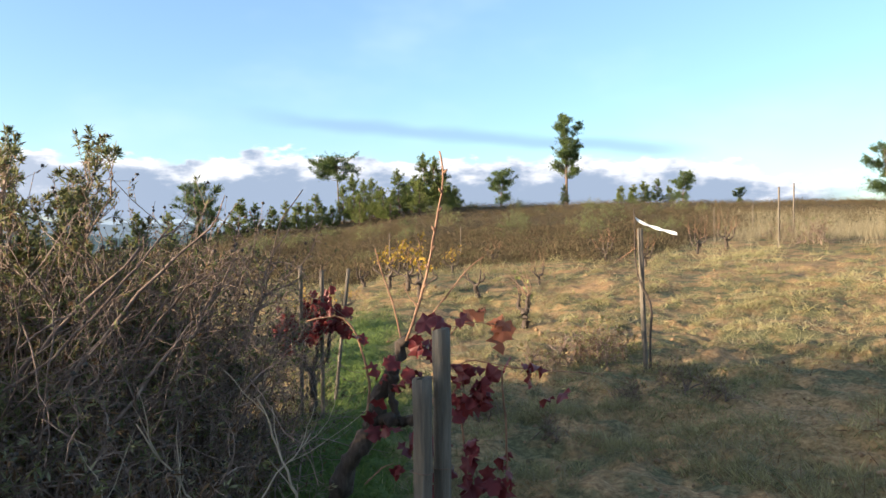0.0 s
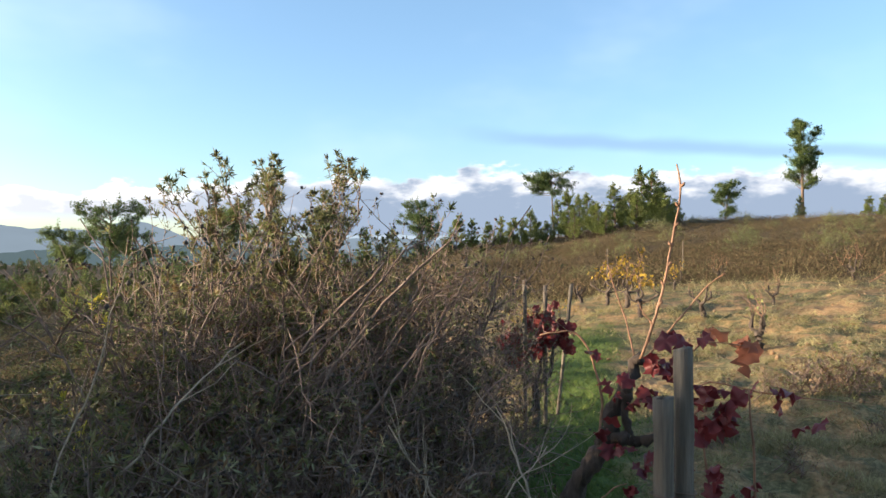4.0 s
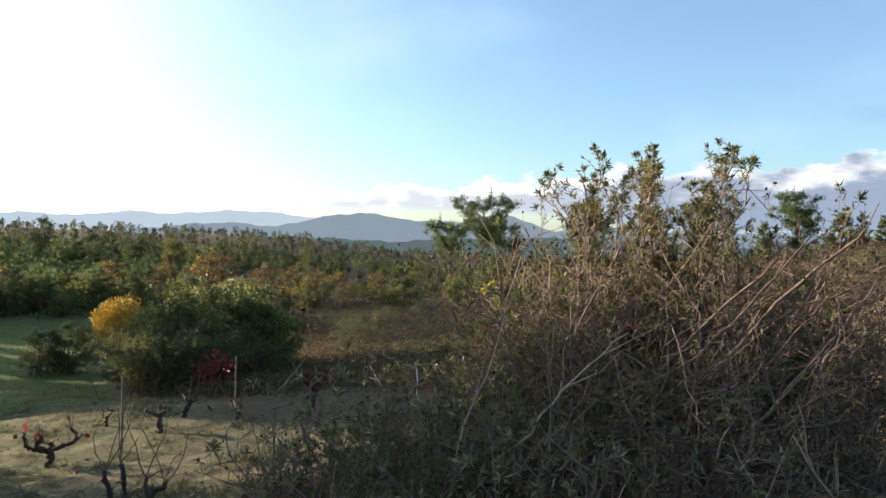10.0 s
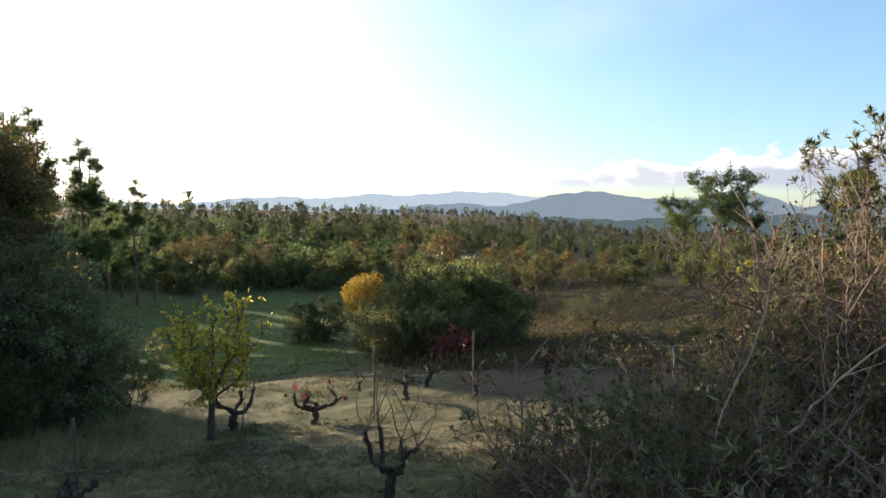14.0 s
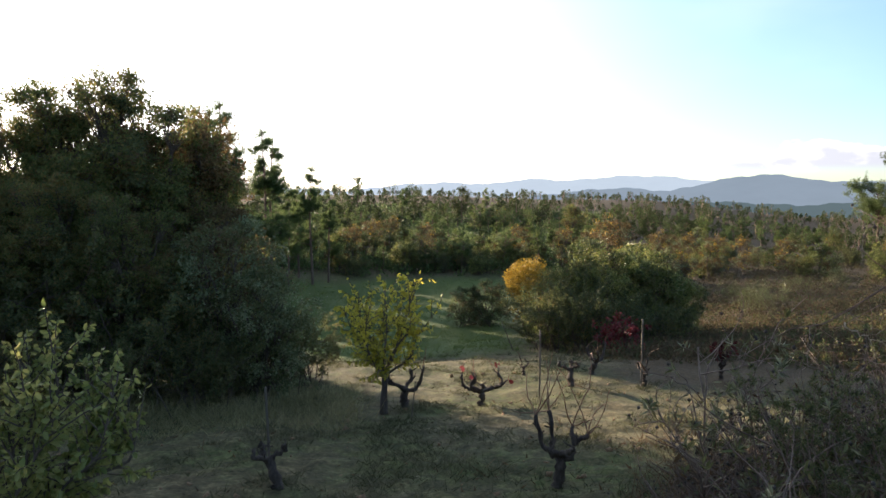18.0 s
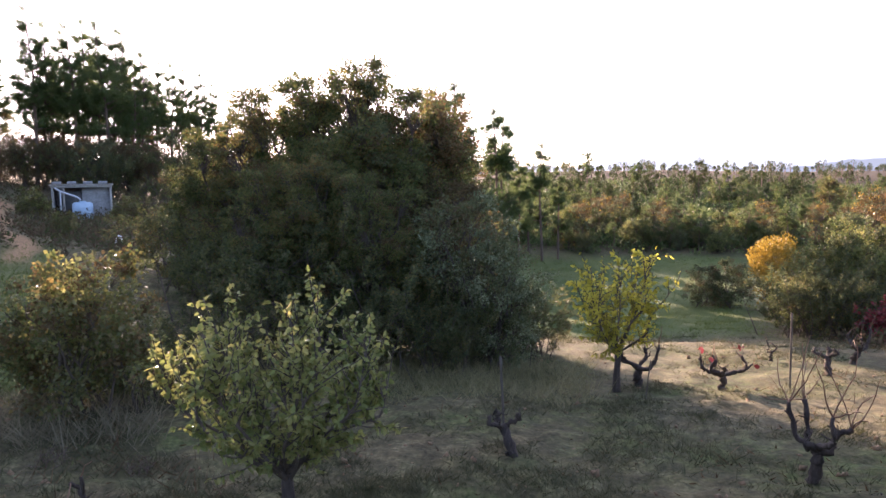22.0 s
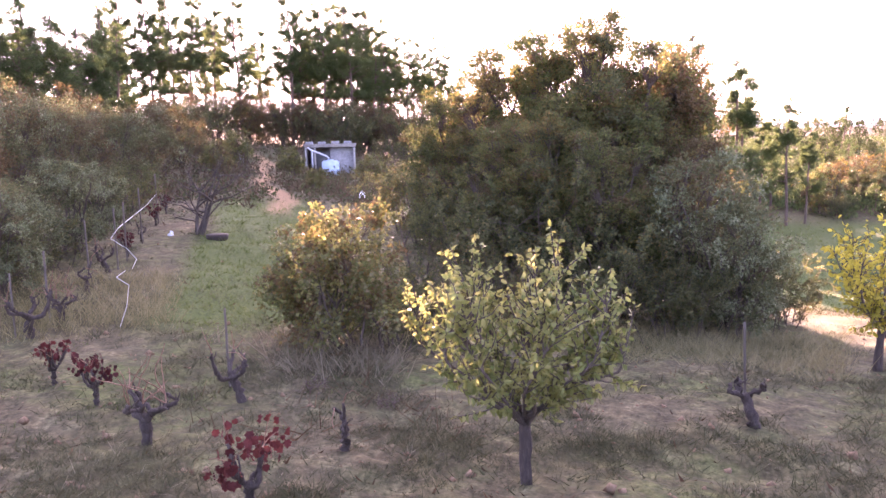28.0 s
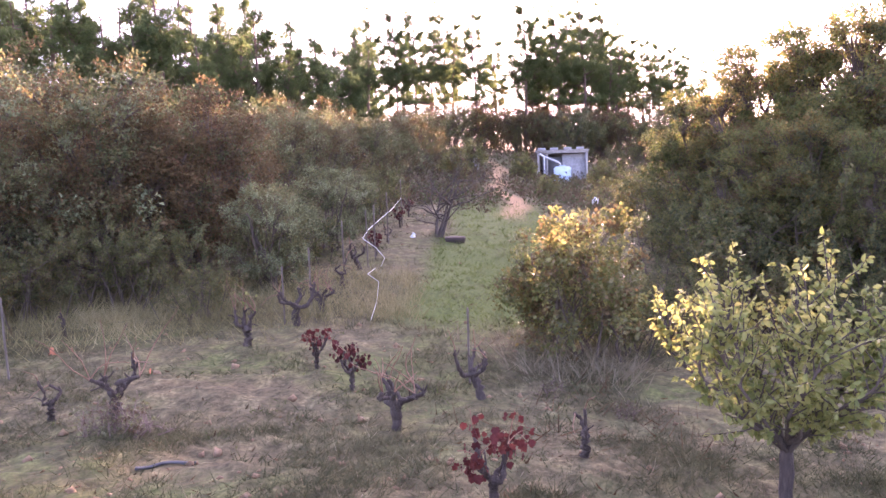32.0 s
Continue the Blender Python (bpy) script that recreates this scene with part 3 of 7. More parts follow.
# ---- trees ----
def pine(name, seed, height, crown_lo, spread, kind="pine_needle", limbs=26, clumps=260, needles=12, needle=0.42, shape="round", trunk_r=None, sides=6, wide=1.4, subs=4, pad=0.17, tufts=22, rise=0.1):
    """Trunk, limbs and a crown of needle tufts carried by the limbs' outer ends."""
    rng = np.random.default_rng(seed)
    ob = thing(name, "", "tree")
    tr = grow(rng, np.zeros((1, 3)), [[0.02, 0.01, 1]], height * 0.97, 9, 0.035, 0.15)
    r0 = trunk_r or height * 0.017
    g = Geo().add(*twigs(tr, taper(1, 9, [r0], [r0 * 0.2]), sides))
    part("trunk", (g, "pine_bark", True), ob)
    lev = np.sort(rng.uniform(crown_lo, 1.0, limbs))
    idx = lev * 8
    k = np.minimum(idx.astype(int), 7)
    fr = (idx - k)[:, None]
    base = tr[0, k] * (1 - fr) + tr[0, k + 1] * fr
    s = (lev - crown_lo) / (1 - crown_lo)
    if shape == "cone":
        reach = spread * (1.02 - s) ** 0.8
    elif shape == "flat":
        reach = spread * (0.35 + 0.65 * np.sin(np.clip(s, 0, 1) * math.pi * 0.75 + 0.5))
    else:
        reach = spread * np.clip(np.sin((0.12 + 0.86 * s) * math.pi), 0.18, 1)
    reach = reach * rng.uniform(0.6, 1.15, limbs)
    th = rng.uniform(0, 2 * math.pi, limbs) + np.arange(limbs) * 2.4
    way = np.stack([np.cos(th), np.sin(th), rng.uniform(0.0, 0.55, limbs) + rise], -1)
    lp = grow(rng, base, way, reach, 6, 0.16, 0.05)
    g = Geo().add(*twigs(lp, taper(limbs, 6, r0 * 0.3 * np.ones(limbs), r0 * 0.06 * np.ones(limbs)), 4))
    ns = limbs * subs
    more = lp[rng.choice(limbs, limbs * 6, p=reach / reach.sum())]          # long limbs carry more
    sp, sw, _ = along(rng, more, ns, 0.22, 1.0)
    sub = grow(rng, sp, sw + rng.normal(0, 0.6, (ns, 3)) + [0, 0, 0.2], spread * rng.uniform(0.1, 0.36, ns), 4, 0.2, 0.1)
    g.add(*twigs(sub, taper(ns, 4, r0 * 0.08 * np.ones(ns), r0 * 0.03 * np.ones(ns)), 3))
    part("branchwork", (g, "pine_bark", True), ob)["kind"] = "stuff"
    n_pad = max(8, int(clumps / tufts))
    cp, cw, _ = along(rng, sub, n_pad * 2 // 3, 0.35, 1.0)
    cq, cv, _ = along(rng, more, n_pad // 3, 0.45, 1.0)
    cp, cw = np.concatenate([cp, cq, tr[:, -1]]), np.concatenate([cw, cv, [[0, 0, 1.0]]])
    pr = spread * pad * rng.uniform(0.6, 1.25, len(cp)) * np.clip(1.25 - 0.5 * (cp[:, 2] / height), 0.6, 1)
    k = max(4, int(tufts * 0.55))
    cp, cw, pr = np.repeat(cp, k, 0), np.repeat(cw, k, 0), np.repeat(pr, k)[:, None]
    off = ball(rng, len(cp)) * np.sqrt(rng.random((len(cp), 1)))
    cp = cp + off * pr * [1, 1, 0.6]
    sq, sv, _ = along(rng, sub, int(clumps * 0.45), 0.1, 1.0)
    so = ball(rng, len(sq))
    cp = np.concatenate([cp, sq + so * spread * 0.07 * rng.random((len(sq), 1))])
    cw, off = np.concatenate([cw, sv]), np.concatenate([off, so])
    pos = np.repeat(cp, needles, 0)
    d = np.repeat(cw * 0.3 + off * 0.6, needles, 0) + ball(rng, len(pos)) + [0, 0, 0.4]
    size = needle * rng.uniform(0.55, 1.15, len(pos))
    tmpl = (NEEDLE[0] * [1, wide, 1], NEEDLE[1])
    part("crown", (Geo().add(*leaves(pos, d, size, tmpl, rng)), kind), ob)
    return ob


def broadleaf(name, seed, height, spread, leaf_mats, stems=1, trunk_h=0.3, n1=14, n2=90, n3=0, count=3000, leaf=0.12, shape=DIAMOND, bark="bark", trunk_r=0.1, droop=0.0, wander=0.22, base_spread=0.15, fill=1.0):
    """Trunk or several stems, two or three orders of branches, leaves on the outer ones."""
    rng = np.random.default_rng(seed)
    ob = thing(name, "", "tree" if stems == 1 else "shrub")
    st = np.stack([rng.normal(0, base_spread, stems), rng.normal(0, base_spread, stems), np.zeros(stems)], -1) if stems > 1 else np.zeros((1, 3))
    th = rng.uniform(0, 2 * math.pi, stems)
    out = 0.05 if stems == 1 else 0.45
    way = np.stack([np.cos(th) * out, np.sin(th) * out, np.ones(stems)], -1)
    t0 = grow(rng, st, way, height * (0.75 if stems > 1 else 0.8) * rng.uniform(0.75, 1.0, stems), 8, 0.09, 0.02)
    g = Geo().add(*twigs(t0, taper(stems, 8, trunk_r * np.ones(stems), trunk_r * 0.18 * np.ones(stems)), 7))
    tk = part("trunk" if stems == 1 else "stem_clump", (g, bark, True), ob)
    if stems > 1:
        tk["kind"] = "stuff"
    p1, w1, s1 = along(rng, t0, n1, trunk_h, 0.97)
    th = rng.uniform(0, 2 * math.pi, n1)
    d1 = np.stack([np.cos(th), np.sin(th), rng.uniform(0.1, 0.8, n1)], -1)
    b1 = grow(rng, p1, d1, spread * rng.uniform(0.6, 1.1, n1) * (1.15 - 0.6 * np.abs(s1 - 0.45)), 7, wander, 0.06 - droop)
    g = Geo().add(*twigs(b1, taper(n1, 7, trunk_r * 0.42 * np.ones(n1), trunk_r * 0.08 * np.ones(n1)), 5))
    p2, w2, _ = along(rng, b1, n2, 0.25, 1.0)
    b2 = grow(rng, p2, w2 * 0.8 + ball(rng, n2) * 0.8 + [0, 0, 0.35 - droop], spread * rng.uniform(0.2, 0.5, n2), 5, wander, 0.05 - droop)
    g.add(*twigs(b2, taper(n2, 5, trunk_r * 0.12 * np.ones(n2), trunk_r * 0.03 * np.ones(n2)), 3))
    last = b2
    if n3:
        p3, w3, _ = along(rng, b2, n3, 0.2, 1.0)
        last = grow(rng, p3, w3 * 0.7 + ball(rng, n3) * 0.9 + [0, 0, 0.3 - droop], spread * rng.uniform(0.08, 0.22, n3), 4, wander, 0.05 - droop)
        g.add(*twigs(last, taper(n3, 4, trunk_r * 0.05 * np.ones(n3), trunk_r * 0.02 * np.ones(n3)), 3))
    part("branchwork", (g, bark, True), ob)["kind"] = "stuff"
    for i, (mat, share) in enumerate(leaf_mats):
        c = int(count * share)
        lp, lw, _ = along(rng, last, c, 0.15, 1.0)
        d = lw * 0.5 + ball(rng, c) + [0, 0, -0.15 - droop]
        part("crown" if i == 0 else "foliage", (Geo().add(*leaves(lp + rng.normal(0, leaf * 0.35, (c, 3)), d, leaf * rng.uniform(0.6, 1.2, c), shape, rng)), mat), ob)
    return ob


def bends(rng, a, b, m=7, sag=0.2):
    """Curved paths from the points a to the points b: (n, m, 3)."""
    a, b = np.asarray(a, float), np.asarray(b, float)
    long = np.linalg.norm(b - a, axis=1)[:, None]
    c = (a + b) / 2 + rng.normal(0, sag, a.shape) * long * 0.6 + np.array([0, 0, 0.12]) * long
    t = np.linspace(0, 1, m)[None, :, None]
    p = a[:, None] * (1 - t) ** 2 + 2 * c[:, None] * t * (1 - t) + b[:, None] * t ** 2
    p[:, 1:-1] += rng.normal(0, 0.018, (len(a), m - 2, 3)) * long[:, None]
    return p


def lobed(name, seed, height, width, mats, lobes=18, base=0.18, belly=0.4, count=18000, leaf=0.09, shape=TRI, stems=1, trunk_r=0.1, lobe=0.34, knots=16, loose=0.2, bark="bark", foot=0.12, droop=0.0, category="tree", bare=0.0):
    """A crown of rounded lobes, each of many small leafy knots, on limbs that fork from a trunk or from several stems."""
    rng = np.random.default_rng(seed)
    ob = thing(name, "", category)
    s = np.sort(np.concatenate([rng.uniform(base, 0.82, lobes - 2), [0.84, 0.88]]))
    reach = np.where(s > belly, np.sqrt(np.clip(1 - ((s - belly) / (1.04 - belly)) ** 2, 0, 1)), np.sqrt(np.clip(1 - ((s - belly) / (belly + 0.2)) ** 2, 0, 1)))
    th = np.arange(lobes) * 2.4 + rng.uniform(-0.5, 0.5, lobes)
    rad = width * lobe * rng.uniform(0.65, 1.2, lobes) * (0.7 + 0.3 * reach)
    out = np.clip(width * reach - rad * 0.75, 0, None) * np.sqrt(rng.uniform(0.25, 1.0, lobes))
    mid = np.stack([np.cos(th) * out, np.sin(th) * out, np.minimum(s * height, height - rad * 0.85)], -1)
    st = np.concatenate([rng.normal(0, foot, (stems, 2)) * (stems > 1), np.full((stems, 1), -0.08)], 1)
    end = np.concatenate([rng.normal(0, width * (0.1 if stems == 1 else 0.3), (stems, 2)), rng.uniform(0.5, 0.75, (stems, 1)) * height], 1)
    t0 = bends(rng, st, end, 9, 0.08)
    g = Geo().add(*twigs(t0, taper(stems, 9, np.full(stems, trunk_r), np.full(stems, trunk_r * 0.35)), 8))
    tk = part("trunk" if stems == 1 else "stem_clump", (g, bark, True), ob)
    if stems > 1:
        tk["kind"] = "stuff"
    k = np.clip((mid[:, 2] / height * 8 * rng.uniform(0.3, 0.75, lobes)), 0.8, 7).astype(int)
    limb = bends(rng, t0[rng.integers(0, stems, lobes), k], mid, 8, 0.22)
    g = Geo().add(*twigs(limb, taper(lobes, 8, np.full(lobes, trunk_r * 0.4), np.full(lobes, trunk_r * 0.12)), 5))
    way = ball(rng, lobes * knots) + [0, 0, 0.22 - droop]
    far = np.repeat(rad, knots)[:, None] * (0.45 + 0.6 * rng.random((lobes * knots, 1)) ** 0.7)
    knot = np.repeat(mid, knots, 0) + unit(way) * far * [1, 1, 0.88]
    knot[:, 2] = np.maximum(knot[:, 2], 0.05 * height)
    tw = bends(rng, np.repeat(limb[:, 5], knots, 0), knot, 5, 0.2)
    n = len(tw)
    g.add(*twigs(tw, taper(n, 5, np.full(n, trunk_r * 0.09), np.full(n, trunk_r * 0.03)), 3))
    part("branchwork", (g, bark, True), ob)["kind"] = "stuff"
    live = np.flatnonzero(rng.random(n) >= bare)
    pick = rng.random(len(live))
    lo = 0.0
    size = np.repeat(rad, knots)
    for i, (mat, share) in enumerate(mats):
        own = live[(pick >= lo) & (pick < lo + share + 1e-6)]
        lo += share
        c = int(count * share)
        if len(own) == 0 or c == 0:
            continue
        w = own[rng.integers(0, len(own), c)]
        pos = knot[w] + rng.normal(0, loose, (c, 3)) * size[w][:, None] * [1, 1, 0.8]
        d = unit(way)[w] * 0.5 + ball(rng, c) + [0, 0, -0.1 - droop]
        part("crown" if i == 0 else "foliage", (Geo().add(*leaves(pos, d, leaf * rng.uniform(0.6, 1.25, c), shape, rng)), mat), ob)
    return ob


def top_of(ob):
    """Height of the highest vertex of a thing over its base."""
    best = 0.0
    for ch in ob.children:
        v = np.zeros(len(ch.data.vertices) * 3, np.float32)
        ch.data.vertices.foreach_get("co", v)
        best = max(best, float(v[2::3].max()))
    return best


def name_it(ob, label, category="", group=""):
    return tagged(ob, label, category, group)


def put(src, m, label="", group=""):
    return tagged(copy_thing(src, m), label, "", group)


def place(ob, m):
    ob.matrix_basis = m
    return ob



PINES = "pines on the ridge"
tall = place(name_it(pine("pine_tree", 11, 9.5, 0.3, 2.3, limbs=34, clumps=9000, needles=14, needle=0.17, shape="round", pad=0.3, tufts=90, rise=0.45), "tall slender pine with a ragged open crown on the ridge", "tree", PINES), spot(-9.2, 76, 20))
umbrella = place(name_it(pine("pine_tree", 12, 7.3, 0.7, 3.0, limbs=40, clumps=6500, needles=14, needle=0.17, shape="flat", pad=0.2, tufts=40, rise=-0.2), "umbrella pine with a flat spreading crown", "tree", PINES), spot(8.1, 82, 140))
stocky = place(name_it(pine("pine_tree", 13, 3.9, 0.12, 1.8, limbs=36, clumps=4200, needles=14, needle=0.16, shape="round", pad=0.34, tufts=60, rise=0.5), "small round dark pine on the ridge", "tree", PINES), spot(-4.2, 78))
cone = place(name_it(pine("young_pine", 14, 5.0, 0.05, 1.7, "young_needle", limbs=70, clumps=3400, needles=12, needle=0.16, shape="cone", pad=0.1, tufts=5, rise=0.3), "young light green cone shaped pine among heather", "tree", "young pines"), spot(1.6, 66))
cone2 = place(name_it(pine("young_pine", 16, 3.6, 0.05, 1.5, "young_needle", limbs=64, clumps=2800, needles=12, needle=0.16, shape="cone", pad=0.1, tufts=5, rise=0.3), "young light green cone shaped pine among heather", "tree", "young pines"), spot(0.2, 68, 50))
broad = place(name_it(pine("pine_tree", 15, 7.6, 0.5, 3.1, limbs=40, clumps=7000, needles=14, needle=0.17, shape="flat", pad=0.26, tufts=80, rise=0.3), "dark green pine with a broad layered crown above the scrub", "tree", "pines in the valley"), spot(40.6, 62, 40))
thin = place(name_it(pine("pine_tree", 17, 10.3, 0.3, 1.7, limbs=60, clumps=5600, needles=12, needle=0.18, shape="cone", trunk_r=0.12, pad=0.13, tufts=9), "thin pine with a bare trunk and sparse crown", "tree", "pines before the sun"), spot(122.9, 57, 0, 1.08))
full = place(name_it(pine("pine_tree", 18, 7.7, 0.08, 1.6, limbs=80, clumps=6500, needles=12, needle=0.18, shape="cone", pad=0.19, tufts=14), "dense dark pine in the wood edge", "tree", "wood edge pines"), spot(146, 30))
open_pine = place(name_it(pine("pine_tree", 20, 7.7, 0.15, 1.7, limbs=60, clumps=5200, needles=12, needle=0.18, shape="round", pad=0.22, tufts=20), "green pine with an open layered crown in the wood edge", "tree", "wood edge pines"), spot(143.6, 31, 50, 0.95))
for deg, r, s in ((18.0, 60, 0.62), (-30.6, 60, 0.7)):
    put(stocky, spot(deg, r, deg * 31, s * 1.5), "round dark pine standing in the heather")
put(stocky, spot(-17.6, 62, 80, 0.66), "small round pine on the skyline of the ridge")
put(stocky, spot(-21.4, 66, 10, 0.35), "low pine bush on the skyline of the ridge")
put(broad, spot(43.2, 66, 200, 0.8), "dark green pine beside a taller pine")
put(broad, spot(38.9, 68, 120, 0.78), "dark green pine beside a taller pine")
put(broad, spot(33.0, 60, 300, 0.78), "dark pine half hidden behind the rockrose thicket")
put(broad, spot(18.3, 64, 60, 0.62), "dark pine half hidden behind the rockrose thicket")
rng = np.random.default_rng(5)
for deg, r, s in ((15.6, 58, 1.0), (13.0, 62, 0.72), (9.9, 60, 0.7), (7.0, 60, 0.95), (6.2, 64, 0.8), (5.0, 62, 0.85), (3.6, 60, 0.9), (2.6, 70, 1.05), (1.0, 68, 1.1), (0.6, 66, 0.95), (-0.2, 64, 0.8), (11.2, 63, 0.8), (4.3, 57, 0.7), (2.0, 58, 0.65),
                  (-13.2, 66, 0.5), (-14.1, 64, 0.55), (-14.9, 65, 0.62), (-15.8, 66, 0.5), (-16.7, 66, 0.5), (-9.0, 72, 0.5), (20.5, 64, 0.8), (22.5, 70, 0.9), (24.2, 66, 0.7), (8.6, 61, 0.6), (7.8, 66, 0.8), (6.6, 58, 0.6), (5.6, 66, 0.8), (4.8, 59, 0.62), (3.0, 64, 0.85), (1.8, 63, 0.8), (9.4, 66, 0.7), (10.6, 59, 0.55), (12.2, 60, 0.6), (0.2, 61, 0.66), (-0.8, 66, 0.7), (14.4, 61, 0.62)):
    put(cone if rng.random() < 0.5 else cone2, spot(deg, r, rng.uniform(0, 360), s * 0.86), "", "young pines")
# the wood edge beyond the vineyard, dark against the low sun
for i, (deg, r, s) in enumerate(((157, 29, 1.0), (153.5, 31, 0.95), (151, 27, 0.9), (148, 33, 1.0), (145.4, 28, 0.92), (141.9, 32, 0.9), (139.0, 33, 0.92), (137.0, 31, 0.7), (134.8, 32, 0.78), (160.5, 28, 1.0), (164, 31, 1.05), (132.4, 34, 0.74), (168, 29, 1.0), (173, 31, 1.0), (155.4, 34, 1.1), (149.4, 30, 0.86), (140.4, 29, 0.72), (136.0, 36, 0.8), (133.4, 38, 0.85), (131.0, 40, 0.9), (146.6, 36, 1.1), (138.2, 36, 0.85), (142.9, 27, 0.7), (152.4, 36, 1.1), (144.2, 34, 1.05), (141.2, 37, 1.05), (139.6, 40, 1.1), (147.2, 30, 0.9), (150.2, 34, 1.05), (154.4, 28, 0.85), (134.2, 42, 0.95), (136.6, 40, 1.0), (131.8, 46, 1.0))):
    put(open_pine if i % 3 == 0 else full, spot(deg, r, rng.uniform(0, 360), s * rng.uniform(1.02, 1.14)), "pine in the edge of the wood behind the bank", "wood edge pines")
# tall thin pines on the crest, the low sun behind them
for deg, r, s in ((130.6, 56, 0.98), (129.0, 55, 1.0), (127.6, 60, 1.05), (126.3, 57, 1.0), (124.6, 62, 0.98), (121.4, 64, 0.86), (119.3, 58, 1.08), (118.2, 66, 0.9), (116.9, 58, 1.0), (115.9, 64, 0.95), (114.9, 58, 1.04), (113.8, 66, 0.86), (112.6, 60, 0.86), (111.6, 66, 0.84), (110.7, 62, 0.8), (109.6, 68, 0.8), (108.7, 62, 0.74), (107.6, 66, 0.72), (106.4, 62, 0.62), (105.2, 64, 0.66), (125.4, 70, 1.1), (128.3, 66, 1.05), (131.4, 60, 1.0), (113.2, 58, 0.72), (112.0, 70, 0.74), (110.2, 66, 0.62), (109.1, 70, 0.62), (117.6, 63, 1.0), (116.4, 67, 1.1), (115.4, 60, 1.02), (114.4, 63, 1.04), (113.4, 68, 1.05), (118.7, 61, 1.02), (112.8, 64, 0.88)):
    put(thin, spot(deg, r, rng.uniform(0, 360), s), "", "pines before the sun")
slim = place(name_it(pine("pine_tree", 19, 7.0, 0.3, 1.15, limbs=40, clumps=2600, needles=12, needle=0.17, shape="cone", trunk_r=0.09, pad=0.26, tufts=14), "slender dark pine beside the oak", "tree", "slender pines"), spot(90.6, 36, 0, 1.05))
for deg, r, s in ((91.6, 35, 1.02), (90.0, 38, 1.12), (89.2, 37, 0.92), (87.0, 40, 1.02), (86.4, 42, 1.0), (83.4, 46, 0.86), (92.6, 34, 1.0), (93.6, 36, 0.95), (85.2, 44, 0.72), (92.0, 39, 1.0), (90.8, 41, 1.1), (82.2, 47, 0.66), (84.4, 48, 0.7)):
    put(slim, spot(deg, r, rng.uniform(0, 360), s * 1.16), "slender pine standing dark beside the oak", "slender pines")
# wooded hillside across the meadow
FAR = dict(sides=4, needles=9, wide=2.2, pad=0.24, tufts=14)
low_cone = place(name_it(pine("young_pine", 61, 4.4, 0.08, 1.35, "young_needle", limbs=30, subs=3, clumps=620, needle=0.24, shape="cone", **FAR), "light green pine of the wooded hillside", "tree", "hillside pines"), spot(70, 104))
low_round = place(name_it(pine("pine_tree", 62, 4.2, 0.4, 1.5, limbs=26, subs=3, clumps=620, needle=0.24, shape="round", **FAR), "dark round headed pine of the wooded hillside", "tree", "hillside pines"), spot(76, 98))
low_full = place(name_it(pine("young_pine", 63, 3.4, 0.05, 1.4, "wood_mix", limbs=30, subs=3, clumps=620, needle=0.24, shape="round", **FAR), "bushy pine of the wooded hillside", "tree", "hillside pines"), spot(66, 92))
low_thin = place(name_it(pine("pine_tree", 64, 5.6, 0.5, 1.2, limbs=24, subs=3, clumps=520, needle=0.24, shape="round", **FAR), "slender bare stemmed pine of the wooded hillside", "tree", "hillside pines"), spot(80, 100))
low_wide = place(name_it(pine("pine_tree", 65, 4.6, 0.3, 1.9, "wood_mix", limbs=34, subs=3, clumps=900, needle=0.25, shape="round", **FAR), "broad crowned dark pine of the wooded hillside", "tree", "hillside pines"), spot(72, 95))
low_oak = place(name_it(lobed("oak_tree", 66, 3.4, 1.7, [("oak_leaf", 0.85), ("rust_leaf", 0.15)], lobes=11, knots=10, count=3600, leaf=0.19, trunk_r=0.08, lobe=0.42), "small rounded oak with brown green leaves on the hillside", "tree", "hillside oaks"), spot(63.5, 88))
low_birch = place(name_it(lobed("birch_tree", 67, 4.0, 1.15, [("olive_leaf", 0.45), ("oak_leaf", 0.47), ("gold_leaf", 0.08)], lobes=11, knots=9, count=2400, leaf=0.18, trunk_r=0.06, lobe=0.45, base=0.25), "slender pale green birch on the hillside", "tree", "hillside birches"), spot(69, 90))
kinds = [low_round, low_cone, low_full, low_thin, low_wide, low_oak, low_birch]
GROUPS = ["hillside pines"] * 5 + ["hillside oaks", "hillside birches"]
LABELS = ["pine of the wooded hillside across the valley"] * 5 + ["small rounded oak among the hillside pines", "slender birch among the hillside pines"]
count = 0
for i in range(1500):
    deg, r = rng.uniform(27, 104), 50 + 66 * rng.random() ** 1.3
    if deg < 62 and r < 60 + (62 - deg) * 0.5:
        continue
    if count >= 400:
        break
    near = r < 66
    k = int(rng.choice(7, p=[0.15, 0.17, 0.16, 0.08, 0.12, 0.2, 0.12] if near else [0.24, 0.24, 0.14, 0.1, 0.2, 0.04, 0.04]))
    count += 1
    put(kinds[k], spot(deg, r, rng.uniform(0, 360), rng.uniform(0.6, 1.15) * (0.66 - 0.12 * (r - 50) / 66)), LABELS[k], GROUPS[k])
# tall pines added beyond the meadow, mostly hidden by the oaks, to shade it
for deg, r, s in ((90.4, 58, 0.8), (92.2, 54, 0.85), (93.4, 60, 0.95), (94.6, 52, 0.85), (95.8, 57, 1.0), (97.0, 50, 0.85), (98.2, 55, 0.9), (99.6, 60, 1.0), (91.4, 50, 0.62), (96.4, 63, 1.0), (101, 52, 0.8), (89.0, 62, 0.8), (93.0, 46, 0.62), (95.4, 45, 0.66)):
    put(full, spot(deg, r, rng.uniform(0, 360), s), "dense dark pine added behind the oaks to shade the meadow", "wood edge pines")


